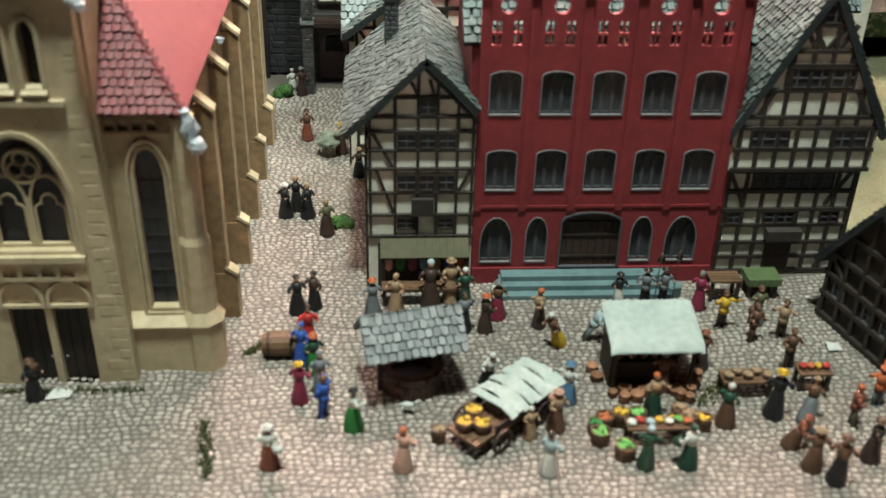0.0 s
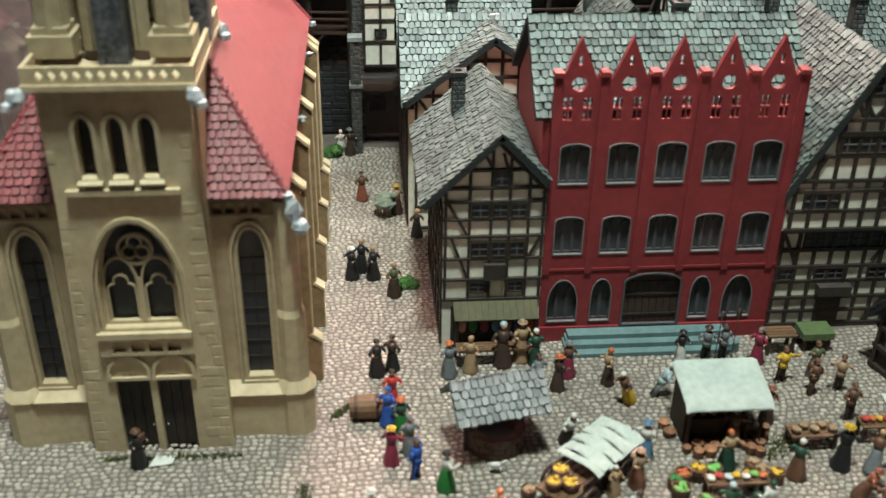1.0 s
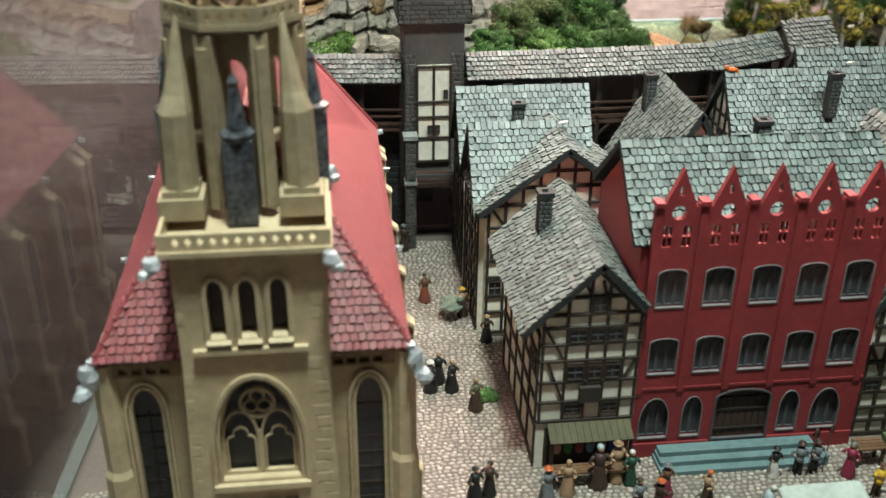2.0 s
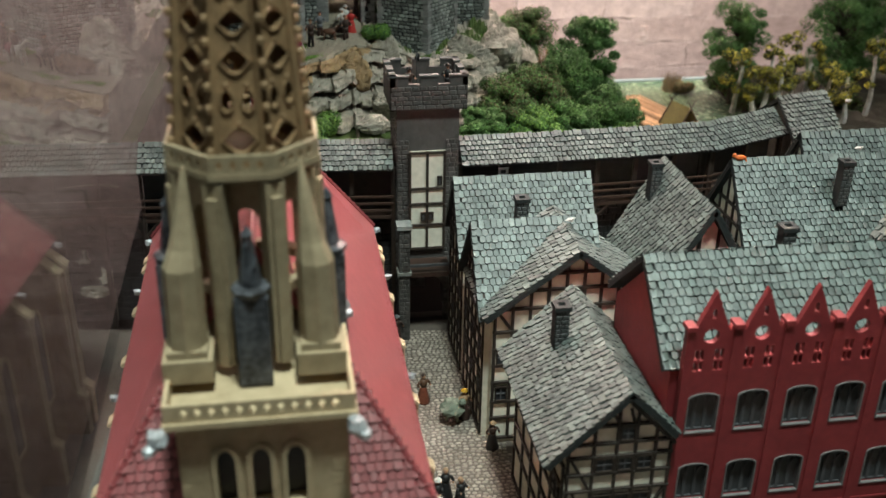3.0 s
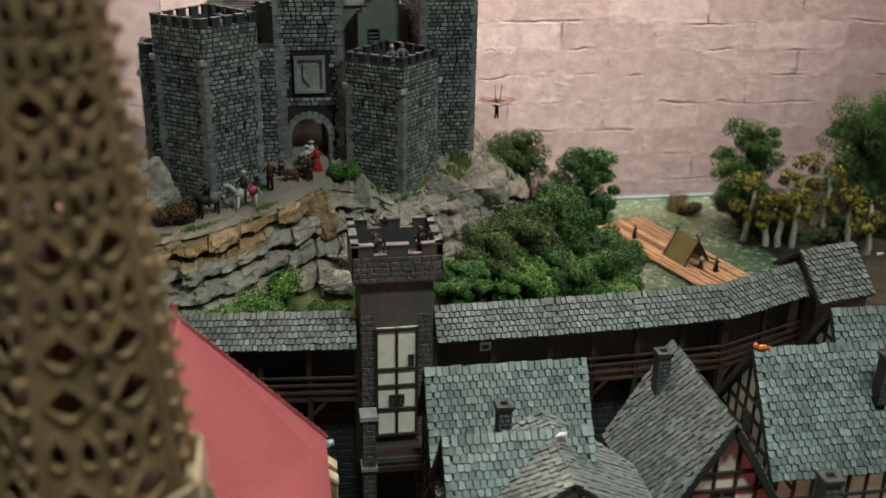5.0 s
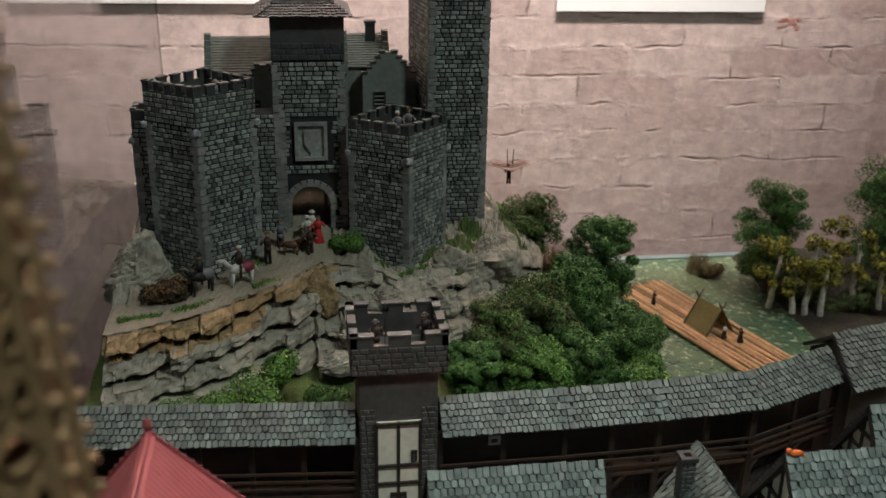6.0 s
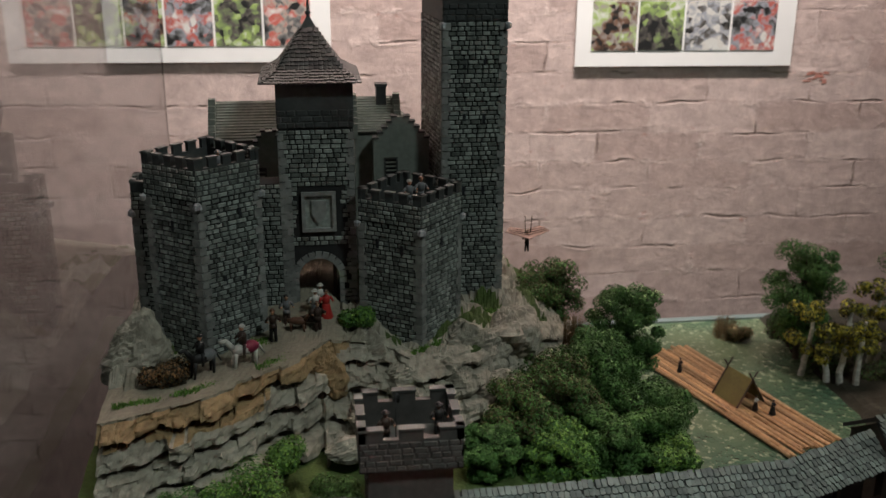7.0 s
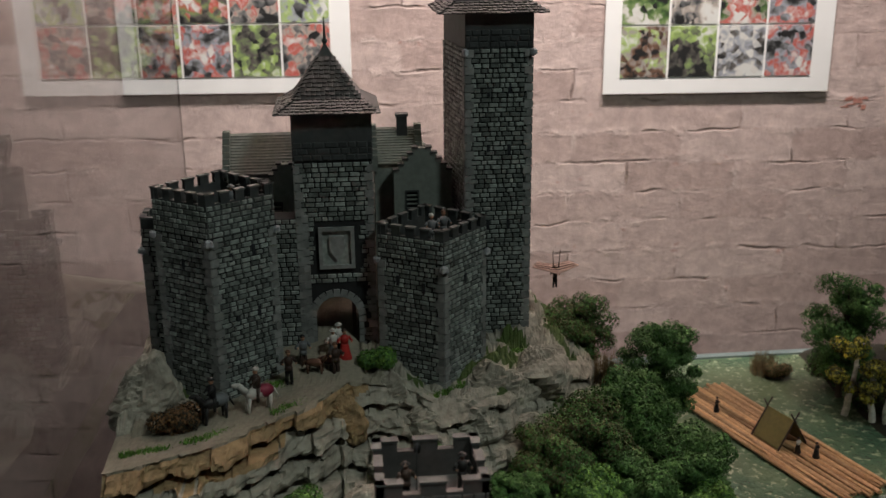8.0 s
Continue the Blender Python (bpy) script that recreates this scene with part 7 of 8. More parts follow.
# ---- figurines ----
def figurine(x, y, robe, top, hat, turn=0.0, h=1.88, z=0.0, dress=True, arms=(0.5, 0.4), lean=0.0, label="", carry=None, name="figurine"):
    """A plain cast figure about two centimetres high: skirt or legs, trunk, arms, head and headgear in one mesh."""
    s = Shape()
    k = h / 2.0
    rnd = random.Random(int(x * 31 + y * 17))
    if dress:
        r = rnd.uniform(0.34, 0.42)
        s.ring([(0, 0, 0, r), (0.02, 0, 0.12, r * 1.02), (0, 0.02, 0.6, r * 0.78), (0, 0, 1.05, r * 0.55), (0, 0, 1.12, r * 0.5)], 11, 0)
    else:
        for sx in (-1, 1):
            s.tube((sx * 0.13, rnd.uniform(-0.12, 0.12), 0.0), (sx * 0.09, 0, 1.0), 0.09, 0.13, 7, 0)
            s.blob((sx * 0.13, -0.07, 0.05), 0.08, 0.15, 0.06, 0, 6)
        s.ring([(0, 0, 0.85, 0.24), (0, 0, 1.12, 0.2)], 9, 1)
    s.ring([(0, 0, 1.08, 0.19), (0, -0.02, 1.3, 0.23), (0, -0.02, 1.52, 0.25), (0, 0, 1.62, 0.16), (0, 0, 1.66, 0.08)], 10, 1)
    s.ring([(0, 0, 1.64, 0.07), (0, 0, 1.74, 0.07)], 7, 2)
    s.blob((0, -0.02, 1.84), 0.13, 0.14, 0.16, 2, 9)
    if hat:
        s.blob((0, 0.02, 1.9), 0.155, 0.165, 0.13, 3, 9)
        if rnd.random() < 0.4:
            s.ring([(0, 0, 1.88, 0.22), (0, 0, 1.91, 0.21)], 10, 3)
    for sx, a in zip((-1, 1), arms):
        sh = Vector((sx * 0.25, -0.01, 1.52))
        el = sh + Vector((sx * (0.10 + 0.15 * a), -0.08 * a, -0.36 + 0.25 * a))
        hd = el + Vector((-sx * 0.05 + sx * 0.2 * max(0, a - 0.6), -0.25 * (0.4 + a), -0.22 + 0.55 * a))
        s.tube(sh, el, 0.085, 0.075, 6, 1).tube(el, hd, 0.075, 0.055, 6, 1)
        s.blob(hd, 0.06, 0.06, 0.06, 2, 6)
    if carry == "basket":
        s.ring([(0.30, -0.35, 0.95, 0.16), (0.30, -0.35, 1.2, 0.22)], 9, 3)
    if carry == "halberd":
        s.tube((0.42, -0.2, 0.0), (0.46, -0.2, 2.9), 0.025, 0.025, 5, 3)
        s.slab([(0.30, -0.2, 2.5), (0.62, -0.2, 2.35), (0.66, -0.2, 2.75), (0.46, -0.2, 2.95)], 0.03, 3)
    if carry == "sack":
        s.blob((0, 0.22, 1.5), 0.26, 0.22, 0.24, 3, 8, 0.1)
    if carry == "paper":
        s.slab([(-0.2, -0.42, 1.62), (0.12, -0.46, 1.62), (0.12, -0.42, 2.0), (-0.2, -0.38, 2.0)], 0.02, 3)
    m = Matrix.Translation((x, y, z)) @ Matrix.Rotation(turn, 4, "Z") @ Matrix.Rotation(lean, 4, "X") @ Matrix.Scale(k, 4)
    s.v = [tuple(m @ Vector(p)) for p in s.v]
    s.smooth = True
    mats = [TONES[robe], TONES[top], SKIN, TONES[hat or "brown"]]
    text = label or "painted model figurine in %s and %s standing on cobbles" % (robe.replace("_", " "), top.replace("_", " "))
    solid(name, s, mats, text, "figurine", (x, y, z), "market figurines")


PEOPLE = [
    (-3.9, 54.3, "russet", "brown", "dark_brown", 0.4, {}), (-4.5, 45.2, "black", "black", "white", -0.8, {}), (-3.4, 45.1, "black", "black", "tan", 0.8, {}), (-4.0, 45.9, "black", "black", "tan", 0, {}),
    (-2.4, 43.4, "dark_brown", "olive", "tan", 0.5, {}), (-3.4, 36.7, "black", "black", "black", 0.5, {}), (-2.7, 37.0, "black", "dark_brown", "black", -0.5, {}), (-2.8, 34.4, "red", "red", "dark_brown", 0.2, {}),
    (-3.0, 33.2, "blue", "blue", "blue", -0.6, {}), (-2.5, 32.5, "green", "dark_green", "orange", 0.5, {}), (-2.95, 30.7, "crimson", "crimson", "yellow", 2.8, {}), (-2.2, 31.3, "grey", "grey", "grey", 0.2, {}),
    (-2.0, 29.8, "blue", "blue", "brown", -2.2, {"dress": False, "arms": (0.9, 0.3)}), (-0.9, 29.1, "green", "white", "black", 1.8, {"arms": (0.9, 0.5)}), (-3.8, 27.2, "russet", "white", "white", 0.2, {"carry": "basket"}), (0.85, 26.9, "pale_pink", "pale_pink", "orange", 2.6, {}),
    (-0.2, 36.4, "grey", "grey", "orange", 0.3, {}), (0.8, 36.7, "tan", "tan", "tan", -0.5, {}), (2.3, 37.1, "dark_brown", "dark_brown", "pale_blue", 0.1, {"h": 2.3}), (3.6, 35.2, "black", "grey", "dark_brown", 0.4, {}), (3.2, 37.4, "tan", "tan", "tan", 0.4, {"h": 2.2}), (3.8, 37.1, "dark_green", "dark_green", "white", 0.2, {}),
    (4.5, 35.1, "dark_brown", "dark_brown", "orange", 2.0, {}), (5.1, 36.1, "crimson", "brown", "grey", 0.4, {}), (6.8, 35.4, "dark_brown", "tan", "orange", -1.4, {}), (7.5, 34.1, "yellow", "brown", "white", -1.0, {"lean": 0.35}), (8.6, 34.4, "grey", "pale_blue", "white", 1.4, {"lean": 0.4, "dress": False}),
    (4.2, 31.6, "black", "white", "white", 0.3, {"lean": 0.3}), (7.2, 30.4, "light_blue", "white", "light_blue", -0.6, {"arms": (1.0, 0.2)}), (6.5, 28.8, "brown", "tan", "pale_pink", 0.6, {"carry": "sack"}), (5.5, 28.4, "tan", "tan", "white", 0.3, {"h": 1.4}), (5.9, 26.5, "white", "pale_blue", "dark_brown", 2.4, {}),
    (10.5, 36.9, "white", "black", "black", 0.2, {"h": 1.7}), (11.7, 36.95, "black", "grey", "dark_brown", -0.1, {"carry": "halberd", "dress": False}), (12.5, 37.0, "black", "grey", "dark_brown", 0.3, {"carry": "halberd", "dress": False}), (12.9, 32.3, "dark_brown", "brown", "russet", 0.4, {}),
    (11.0, 31.0, "brown", "brown", "grey", 2.9, {}), (10.3, 29.6, "dark_green", "tan", "orange", 0.2, {"arms": (0.7, 0.7)}), (9.4, 26.7, "dark_green", "dark_green", "pale_blue", 2.8, {}), (10.9, 26.7, "dark_green", "white", "dark_green", -2.6, {"carry": "basket"}),
    (14.0, 36.6, "crimson", "crimson", "grey", -0.8, {}), (14.6, 35.1, "dark_brown", "yellow", "brown", 0.2, {"dress": False, "arms": (1.0, 1.0)}), (15.6, 34.1, "brown", "brown", "brown", 0.4, {"dress": False, "carry": "sack"}), (16.9, 34.3, "dark_brown", "tan", "brown", -0.4, {"dress": False, "arms": (1.0, 0.8)}), (16.2, 35.4, "grey", "olive", "brown", 0.2, {"arms": (0.9, 0.3)}),
    (16.5, 32.3, "dark_brown", "brown", "brown", 0.1, {"dress": False}), (14.9, 29.3, "black", "black", "yellow", 2.7, {"h": 2.2}), (12.9, 28.9, "brown", "dark_green", "white", -0.9, {"arms": (0.8, 0.8)}), (14.9, 27.6, "brown", "russet", "russet", 1.0, {"lean": 0.3, "h": 1.7}), (15.3, 26.4, "brown", "brown", "tan", 2.8, {}),
    (15.9, 25.7, "black", "brown", "brown", 2.6, {"h": 2.1}), (17.7, 28.7, "olive", "russet", "orange", 1.2, {"dress": False}), (19.1, 29.8, "grey", "orange", "orange", -0.4, {"dress": False, "arms": (1.0, 0.5)}), (16.0, 28.9, "grey", "brown", "tan", 2.5, {"lean": 0.3}), (19.7, 30.6, "light_blue", "orange", "red", 0.5, {"dress": False}),
    (-12.9, 31.2, "black", "black", "brown", 0.9, {"carry": "paper", "lean": 0.05}), (17.6, 26.8, "dark_brown", "dark_brown", "brown", 1.0, {}), (-5.2, 61.4, "white", "white", "white", 0.2, {"h": 1.6}), (-4.6, 61.0, "dark_brown", "dark_brown", "grey", 0.2, {}),
    (-1.9, 52.5, "dark_brown", "tan", "yellow", 0.3, {}), (-0.9, 49.6, "black", "dark_brown", "tan", 0.2, {"h": 1.7})]
for x, y, a, b, c, t, more in PEOPLE:
    figurine(x, y, a, b, c, t, **more)
# on the castle path and on the walls
for x, y, z, a, b, c, more in ((-7.9, 78.0, 14.8, "dark_brown", "grey", "black", {"dress": False}), (-6.3, 78.4, 14.9, "grey", "white", "white", {}), (-5.7, 78.3, 14.9, "red", "red", "dark_brown", {}), (-6.0, 79.0, 15.0, "black", "white", "white", {}), (-8.6, 76.3, 14.7, "black", "dark_brown", "brown", {"dress": False}), (-6.2, 76.8, 14.8, "dark_brown", "dark_brown", "brown", {"dress": False}),
                               (-3.4, 64.5, 14.6, "black", "dark_brown", "black", {"dress": False, "carry": "halberd"}), (-1.0, 65.0, 14.6, "black", "black", "black", {"dress": False}), (-0.9, 79.0, 20.9, "grey", "grey", "white", {"dress": False}), (-0.2, 79.6, 20.9, "dark_brown", "grey", "brown", {"dress": False}), (-11.0, 77.6, 23.2, "dark_brown", "grey", "grey", {"dress": False})):
    figurine(x, y, a, b, c, 0.3, z=z, label="tiny painted castle guard or visitor figurine", **more)


def beast(name, x, y, z, k, tone, turn, label, rider=None, cloth=None):
    """A plain cast four-legged figure; a rider and a cloth are cast on in one piece."""
    s = Shape()
    s.blob((0, 0, 1.15), 0.36, 0.85, 0.38, 0, 10)
    for sx in (-1, 1):
        for sy in (-1, 1):
            s.tube((sx * 0.2, sy * 0.58, 1.0), (sx * 0.2, sy * 0.62 - 0.08, 0.0), 0.12, 0.07, 6, 0)
    s.tube((0, -0.7, 1.3), (0, -1.1, 1.85), 0.2, 0.13, 7, 0)
    s.blob((0, -1.25, 1.85), 0.12, 0.28, 0.14, 0, 7)
    s.tube((0, 0.8, 1.3), (0, 1.15, 0.6), 0.08, 0.04, 5, 0)
    if cloth:
        s.blob((0, 0.3, 1.2), 0.40, 0.58, 0.38, 1, 10)
    if rider:
        s.ring([(0, -0.1, 1.4, 0.2), (0, -0.1, 2.0, 0.26), (0, -0.1, 2.25, 0.1)], 9, 2)
        s.blob((0, -0.12, 2.42), 0.14, 0.15, 0.17, 3, 8)
        s.blob((0, -0.08, 2.55), 0.2, 0.2, 0.1, 0, 8)
        for sx in (-1, 1):
            s.tube((sx * 0.25, -0.1, 1.5), (sx * 0.36, -0.2, 0.75), 0.11, 0.08, 6, 2)
            s.tube((sx * 0.26, -0.1, 2.1), (sx * 0.2, -0.5, 1.75), 0.07, 0.06, 6, 2)
    m = Matrix.Translation((x, y, z)) @ Matrix.Rotation(turn, 4, "Z") @ Matrix.Scale(k, 4)
    s.v = [tuple(m @ Vector(p)) for p in s.v]
    s.smooth = True
    solid(name, s, [TONES[tone], TONES[cloth or tone], TONES[rider or tone], SKIN], label, "figurine", (x, y, z))


beast("horse_figurine", -10.0, 74.1, 14.3, 0.92, "white", -1.15, "white horse figurine with red cloth and dark rider", "dark_brown", "crimson")
beast("horse_figurine", -12.1, 73.6, 14.2, 0.88, "black", -1.0, "black horse figurine with dark cloth and rider", "black", "grey")
beast("ox_figurine", -7.3, 77.0, 14.8, 0.62, "brown", 1.3, "brown draught ox figurine on the path")
beast("ox_figurine", -6.6, 77.3, 14.8, 0.62, "dark_brown", 1.3, "dark draught ox figurine on the path")
beast("goat_figurine", 1.1, 29.9, 0, 0.34, "white", 1.4, "small white goat figurine by the well")
beast("dog_figurine", 15.8, 27.8, 0, 0.4, "black", 0.4, "small black dog figurine")
hay = Shape()
random.seed(3)
hay.blob((-2.6, 52.2, 0.95), 0.62, 0.7, 0.42, 0, 12, 0.22).blob((-2.1, 51.9, 1.45), 0.22, 0.22, 0.2, 0, 8).tube((-2.9, 52.3, 0), (-2.8, 52.2, 0.7), 0.09, 0.1, 6).tube((-2.3, 52.1, 0), (-2.4, 52.2, 0.7), 0.09, 0.1, 6)
solid("pack_figurine", hay, enamel("sage_grey_enamel", (0.20, 0.23, 0.18), 0.8), "pale figure bent under a grey bundle", "figurine", (-2.6, 52.2, 0))


# ---- market ----
def well():
    w = thing("well", (1.3, 31.7, 0), "round brown stone well under a shingled roof", "well")
    s = Shape().plate(circle(1.3, 31.7, 1.15, 20), [circle(1.3, 31.7, 0.85, 20)], lambda u, v, d: (u, v, 1.0 - d), 1.0)
    part("wall", s, RUST_STONE, w)
    for r in range(3):
        for i in range(14):
            a = 2 * math.pi * (i + 0.5 * (r % 2)) / 14
            m = Matrix.Translation((1.3 + 1.14 * math.cos(a), 31.7 + 1.14 * math.sin(a), 0.17 + r * 0.33)) @ Matrix.Rotation(a, 4, "Z")
            part("stone", Shape().box(-0.05, 0.07, -0.235, 0.235, -0.145, 0.145, 0, m), RUST_STONE, w)
    part("water_surface", Shape().ring([(1.3, 31.7, 0.3, 0.84), (1.3, 31.7, 0.34, 0.84)], 20), GLAZE, w, "dark well water")
    roof_turn = Matrix.Translation((1.3, 31.3, 0)) @ Matrix.Rotation(radians(12), 4, "Z")
    for x in (-1.2, 1.2):
        p, q = roof_turn @ Vector((x, 0.3, 0)), roof_turn @ Vector((x, 0.3, 3.2))
        part("post", Shape().tube(p, q, 0.1, 0.09, 6), DARK_WOOD, w)
    part("axle", Shape().tube(roof_turn @ Vector((-1.3, 0.3, 1.9)), roof_turn @ Vector((1.3, 0.3, 1.9)), 0.1, 0.1, 8), DARK_WOOD, w)
    for sgn in (-1, 1):
        c = [(-1.95, -0.95, 2.2), (1.95, -0.95, 2.2), (1.95, 0.3, 3.45), (-1.95, 0.3, 3.45)] if sgn < 0 else [(1.95, 1.5, 2.2), (-1.95, 1.5, 2.2), (-1.95, 0.3, 3.45), (1.95, 0.3, 3.45)]
        c = [roof_turn @ Vector(p) for p in c]
        roof = part("roof", Shape().slab(c, 0.1), SLATE_WOOD, w)
        shingled(roof, c, 0.3, 0.36, SLATE_WOOD, 90, "shingle", 0.02)


def stall():
    t = thing("market_stall", (10.5, 31.8, 0), "dark wooden potter's stall with pale canvas roof", "stall")
    x0, x1, y0, y1 = 8.95, 12.15, 30.8, 32.9
    for x, y, z in ((x0 + 0.1, y0 + 0.1, 2.3), (x1 - 0.1, y0 + 0.1, 2.3), (x0 + 0.1, y1 - 0.1, 2.7), (x1 - 0.1, y1 - 0.1, 2.7)):
        part("post", Shape().tube((x, y, 0), (x, y, z), 0.09, 0.08, 6), DARK_WOOD, t)
    part("back_wall", Shape().box(x0, x1, y1 - 0.15, y1, 0, 2.4), DARK_WOOD, t)
    part("side_wall", Shape().box(x0, x0 + 0.12, y0 + 0.4, y1 - 0.15, 0, 2.3), DARK_WOOD, t)
    part("counter", Shape().box(x0 + 0.15, x1 - 0.5, y0 + 0.5, y0 + 1.1, 0.95, 1.1), DARK_WOOD, t)
    part("counter_front", Shape().box(x0 + 0.15, x1 - 0.5, y0 + 0.55, y0 + 0.62, 0, 0.95), DARK_WOOD, t)
    s = Shape()
    nx, ny = 16, 10
    for j in range(ny + 1):
        for i in range(nx + 1):
            u, v = i / nx, j / ny
            x, y = x0 - 0.2 + (x1 - x0 + 0.4) * u, y0 - 0.25 + (y1 - y0 + 0.4) * v
            z = 2.35 + 0.5 * v - 0.14 * math.sin(math.pi * u) * math.sin(math.pi * v) - (0.22 if j == 0 else 0) - (0.10 if i in (0, nx) else 0) + 0.03 * noise.noise((x * 2, y * 2, 0))
            s.v.append((x, y, z))
    base = len(s.v)
    s.v += [(x, y, z - 0.06) for x, y, z in s.v[:base]]
    for j in range(ny):
        for i in range(nx):
            a = j * (nx + 1) + i
            s.f += [(a, a + 1, a + nx + 2, a + nx + 1), (base + a + nx + 1, base + a + nx + 2, base + a + 1, base + a)]
            s.m += [0, 0]
    s.smooth = True
    part("canvas_roof", s, CLOTH_GREY, t, "sagging pale grey green canvas")


def pot(x, y, z, r, h, mat=None, label="small round terracotta pot"):
    s = Shape().ring([(x, y, z, r * 0.6), (x, y, z + h * 0.45, r), (x, y, z + h * 0.85, r * 0.8), (x, y, z + h, r * 0.95), (x, y, z + h * 0.97, r * 0.72), (x, y, z + h * 0.6, r * 0.7)], 11)
    s.smooth = True
    solid("pot", s, mat or CLAY, label, "pot", (x, y, z), "pots round the stall")


well()
stall()
rnd = random.Random(12)
for x, y in ((8.5, 32.2), (8.6, 31.7), (9.0, 30.6), (9.4, 30.3), (9.9, 30.4), (9.5, 30.8), (10.2, 30.7), (11.6, 30.4), (11.9, 30.2), (12.1, 30.7), (12.4, 31.2), (11.5, 30.8), (12.6, 31.6), (12.0, 31.4)):
    pot(x, y, 0, rnd.uniform(0.2, 0.33), rnd.uniform(0.25, 0.42))
for i in range(5):
    pot(9.4 + i * 0.45, 31.6, 1.1, 0.15, 0.26)


def tub(name, x, y, z, r, h, fill, label, mat=None):
    t = thing(name, (x, y, z), label, "tub", "market tubs")
    s = Shape().ring([(x, y, z, r * 0.85), (x, y, z + h * 0.5, r), (x, y, z + h, r * 1.02), (x, y, z + h, r * 0.86), (x, y, z + h * 0.8, r * 0.84)], 13)
    part("body", s, mat or WOOD, t)
    part("hoop", Shape().plate(circle(x, y, r * 1.05, 13), [circle(x, y, r * 0.97, 13)], lambda u, v, d: (u, v, z + h * 0.7 - d), 0.06), DARK_WOOD, t)
    g = Shape()
    random.seed(int(x * 50 + y))
    for _ in range(14):
        a, d = random.uniform(0, 6.28), r * 0.7 * random.random() ** 0.5
        g.blob((x + d * math.cos(a), y + d * math.sin(a), z + h * 0.95), 0.1, 0.1, 0.09, 0, 6)
    part("produce", g, TONES[fill], t, kind="stuff")


for x, y, r, fill in ((8.0, 28.0, 0.36, "lime"), (8.75, 27.2, 0.38, "lime"), (8.3, 28.8, 0.34, "orange"), (8.95, 29.0, 0.34, "yellow"), (9.6, 29.0, 0.33, "lime"), (10.9, 28.6, 0.33, "yellow"), (11.5, 28.8, 0.33, "tan"), (11.2, 29.2, 0.3, "tan"), (7.9, 28.5, 0.28, "green"), (12.0, 28.6, 0.28, "yellow")):
    tub("market_tub", x, y, 0, r, 0.62, fill, "wooden market tub heaped with %s produce" % fill)


def table(x0, x1, y0, y1, z, label, name="market_table"):
    t = thing(name, ((x0 + x1) / 2, (y0 + y1) / 2, 0), label, "table", "market tables")
    n = 4
    for i in range(n):
        a = y0 + (y1 - y0) * i / n
        part("board", Shape().box(x0, x1, a, a + (y1 - y0) / n - 0.03, z - 0.1, z), WOOD, t)
    for x in (x0 + 0.12, x1 - 0.12):
        for y in (y0 + 0.12, y1 - 0.12):
            part("leg", Shape().box(x - 0.07, x + 0.07, y - 0.07, y + 0.07, 0, z - 0.1), DARK_WOOD, t)


table(8.9, 11.4, 27.7, 28.4, 0.85, "long brown vegetable table", "market_table")
for i, tone in enumerate(("white", "red", "pale_blue", "yellow", "white", "lime", "orange")):
    tub("market_bowl", 9.1 + i * 0.34, 28.0 + 0.12 * (i % 2), 0.85, 0.15, 0.12, tone, "small bowl of %s goods on the table" % tone.replace("_", " "))
table(13.2, 15.2, 30.3, 31.2, 0.8, "brown table with baskets of bread")
for i in range(5):
    tub("bread_basket", 13.45 + i * 0.38, 30.6 + 0.25 * (i % 2), 0.8, 0.19, 0.2, "tan", "small basket of pale loaves on the table")
table(16.3, 17.6, 30.6, 31.4, 0.9, "brown table with red and yellow wares")
for i, tone in enumerate(("red", "orange", "yellow", "red")):
    tub("market_bowl", 16.5 + i * 0.3, 31.0, 0.9, 0.14, 0.15, tone, "small bowl of %s wares on the table" % tone)
table(14.6, 16.0, 37.0, 37.9, 1.1, "brown sales table before the timber house")
table(16.4, 17.8, 37.2, 38.2, 1.0, "green covered sales table")
solid("table_cloth", Shape().box(16.35, 17.85, 37.15, 38.25, 0.7, 1.04), enamel("moss_green_cloth", (0.10, 0.14, 0.06)), "moss green cloth hanging over the table", "cloth", (17.1, 37.7, 0.7))
table(0.2, 3.9, 37.0, 37.7, 0.9, "draper's table under the awning")
for i, tone in enumerate(("pale_pink", "green", "crimson", "light_blue", "tan", "blue", "orange")):
    s = Shape()
    random.seed(i)
    s.blob((0.5 + i * 0.52, 37.9, 1.65), 0.2, 0.1, 0.38, 0, 8, 0.12)
    solid("hanging_garment", s, TONES[tone], "%s cloth garment hanging under the awning" % tone.replace("_", " "), "garment", (0.5 + i * 0.52, 37.9, 1.3), "hanging garments")


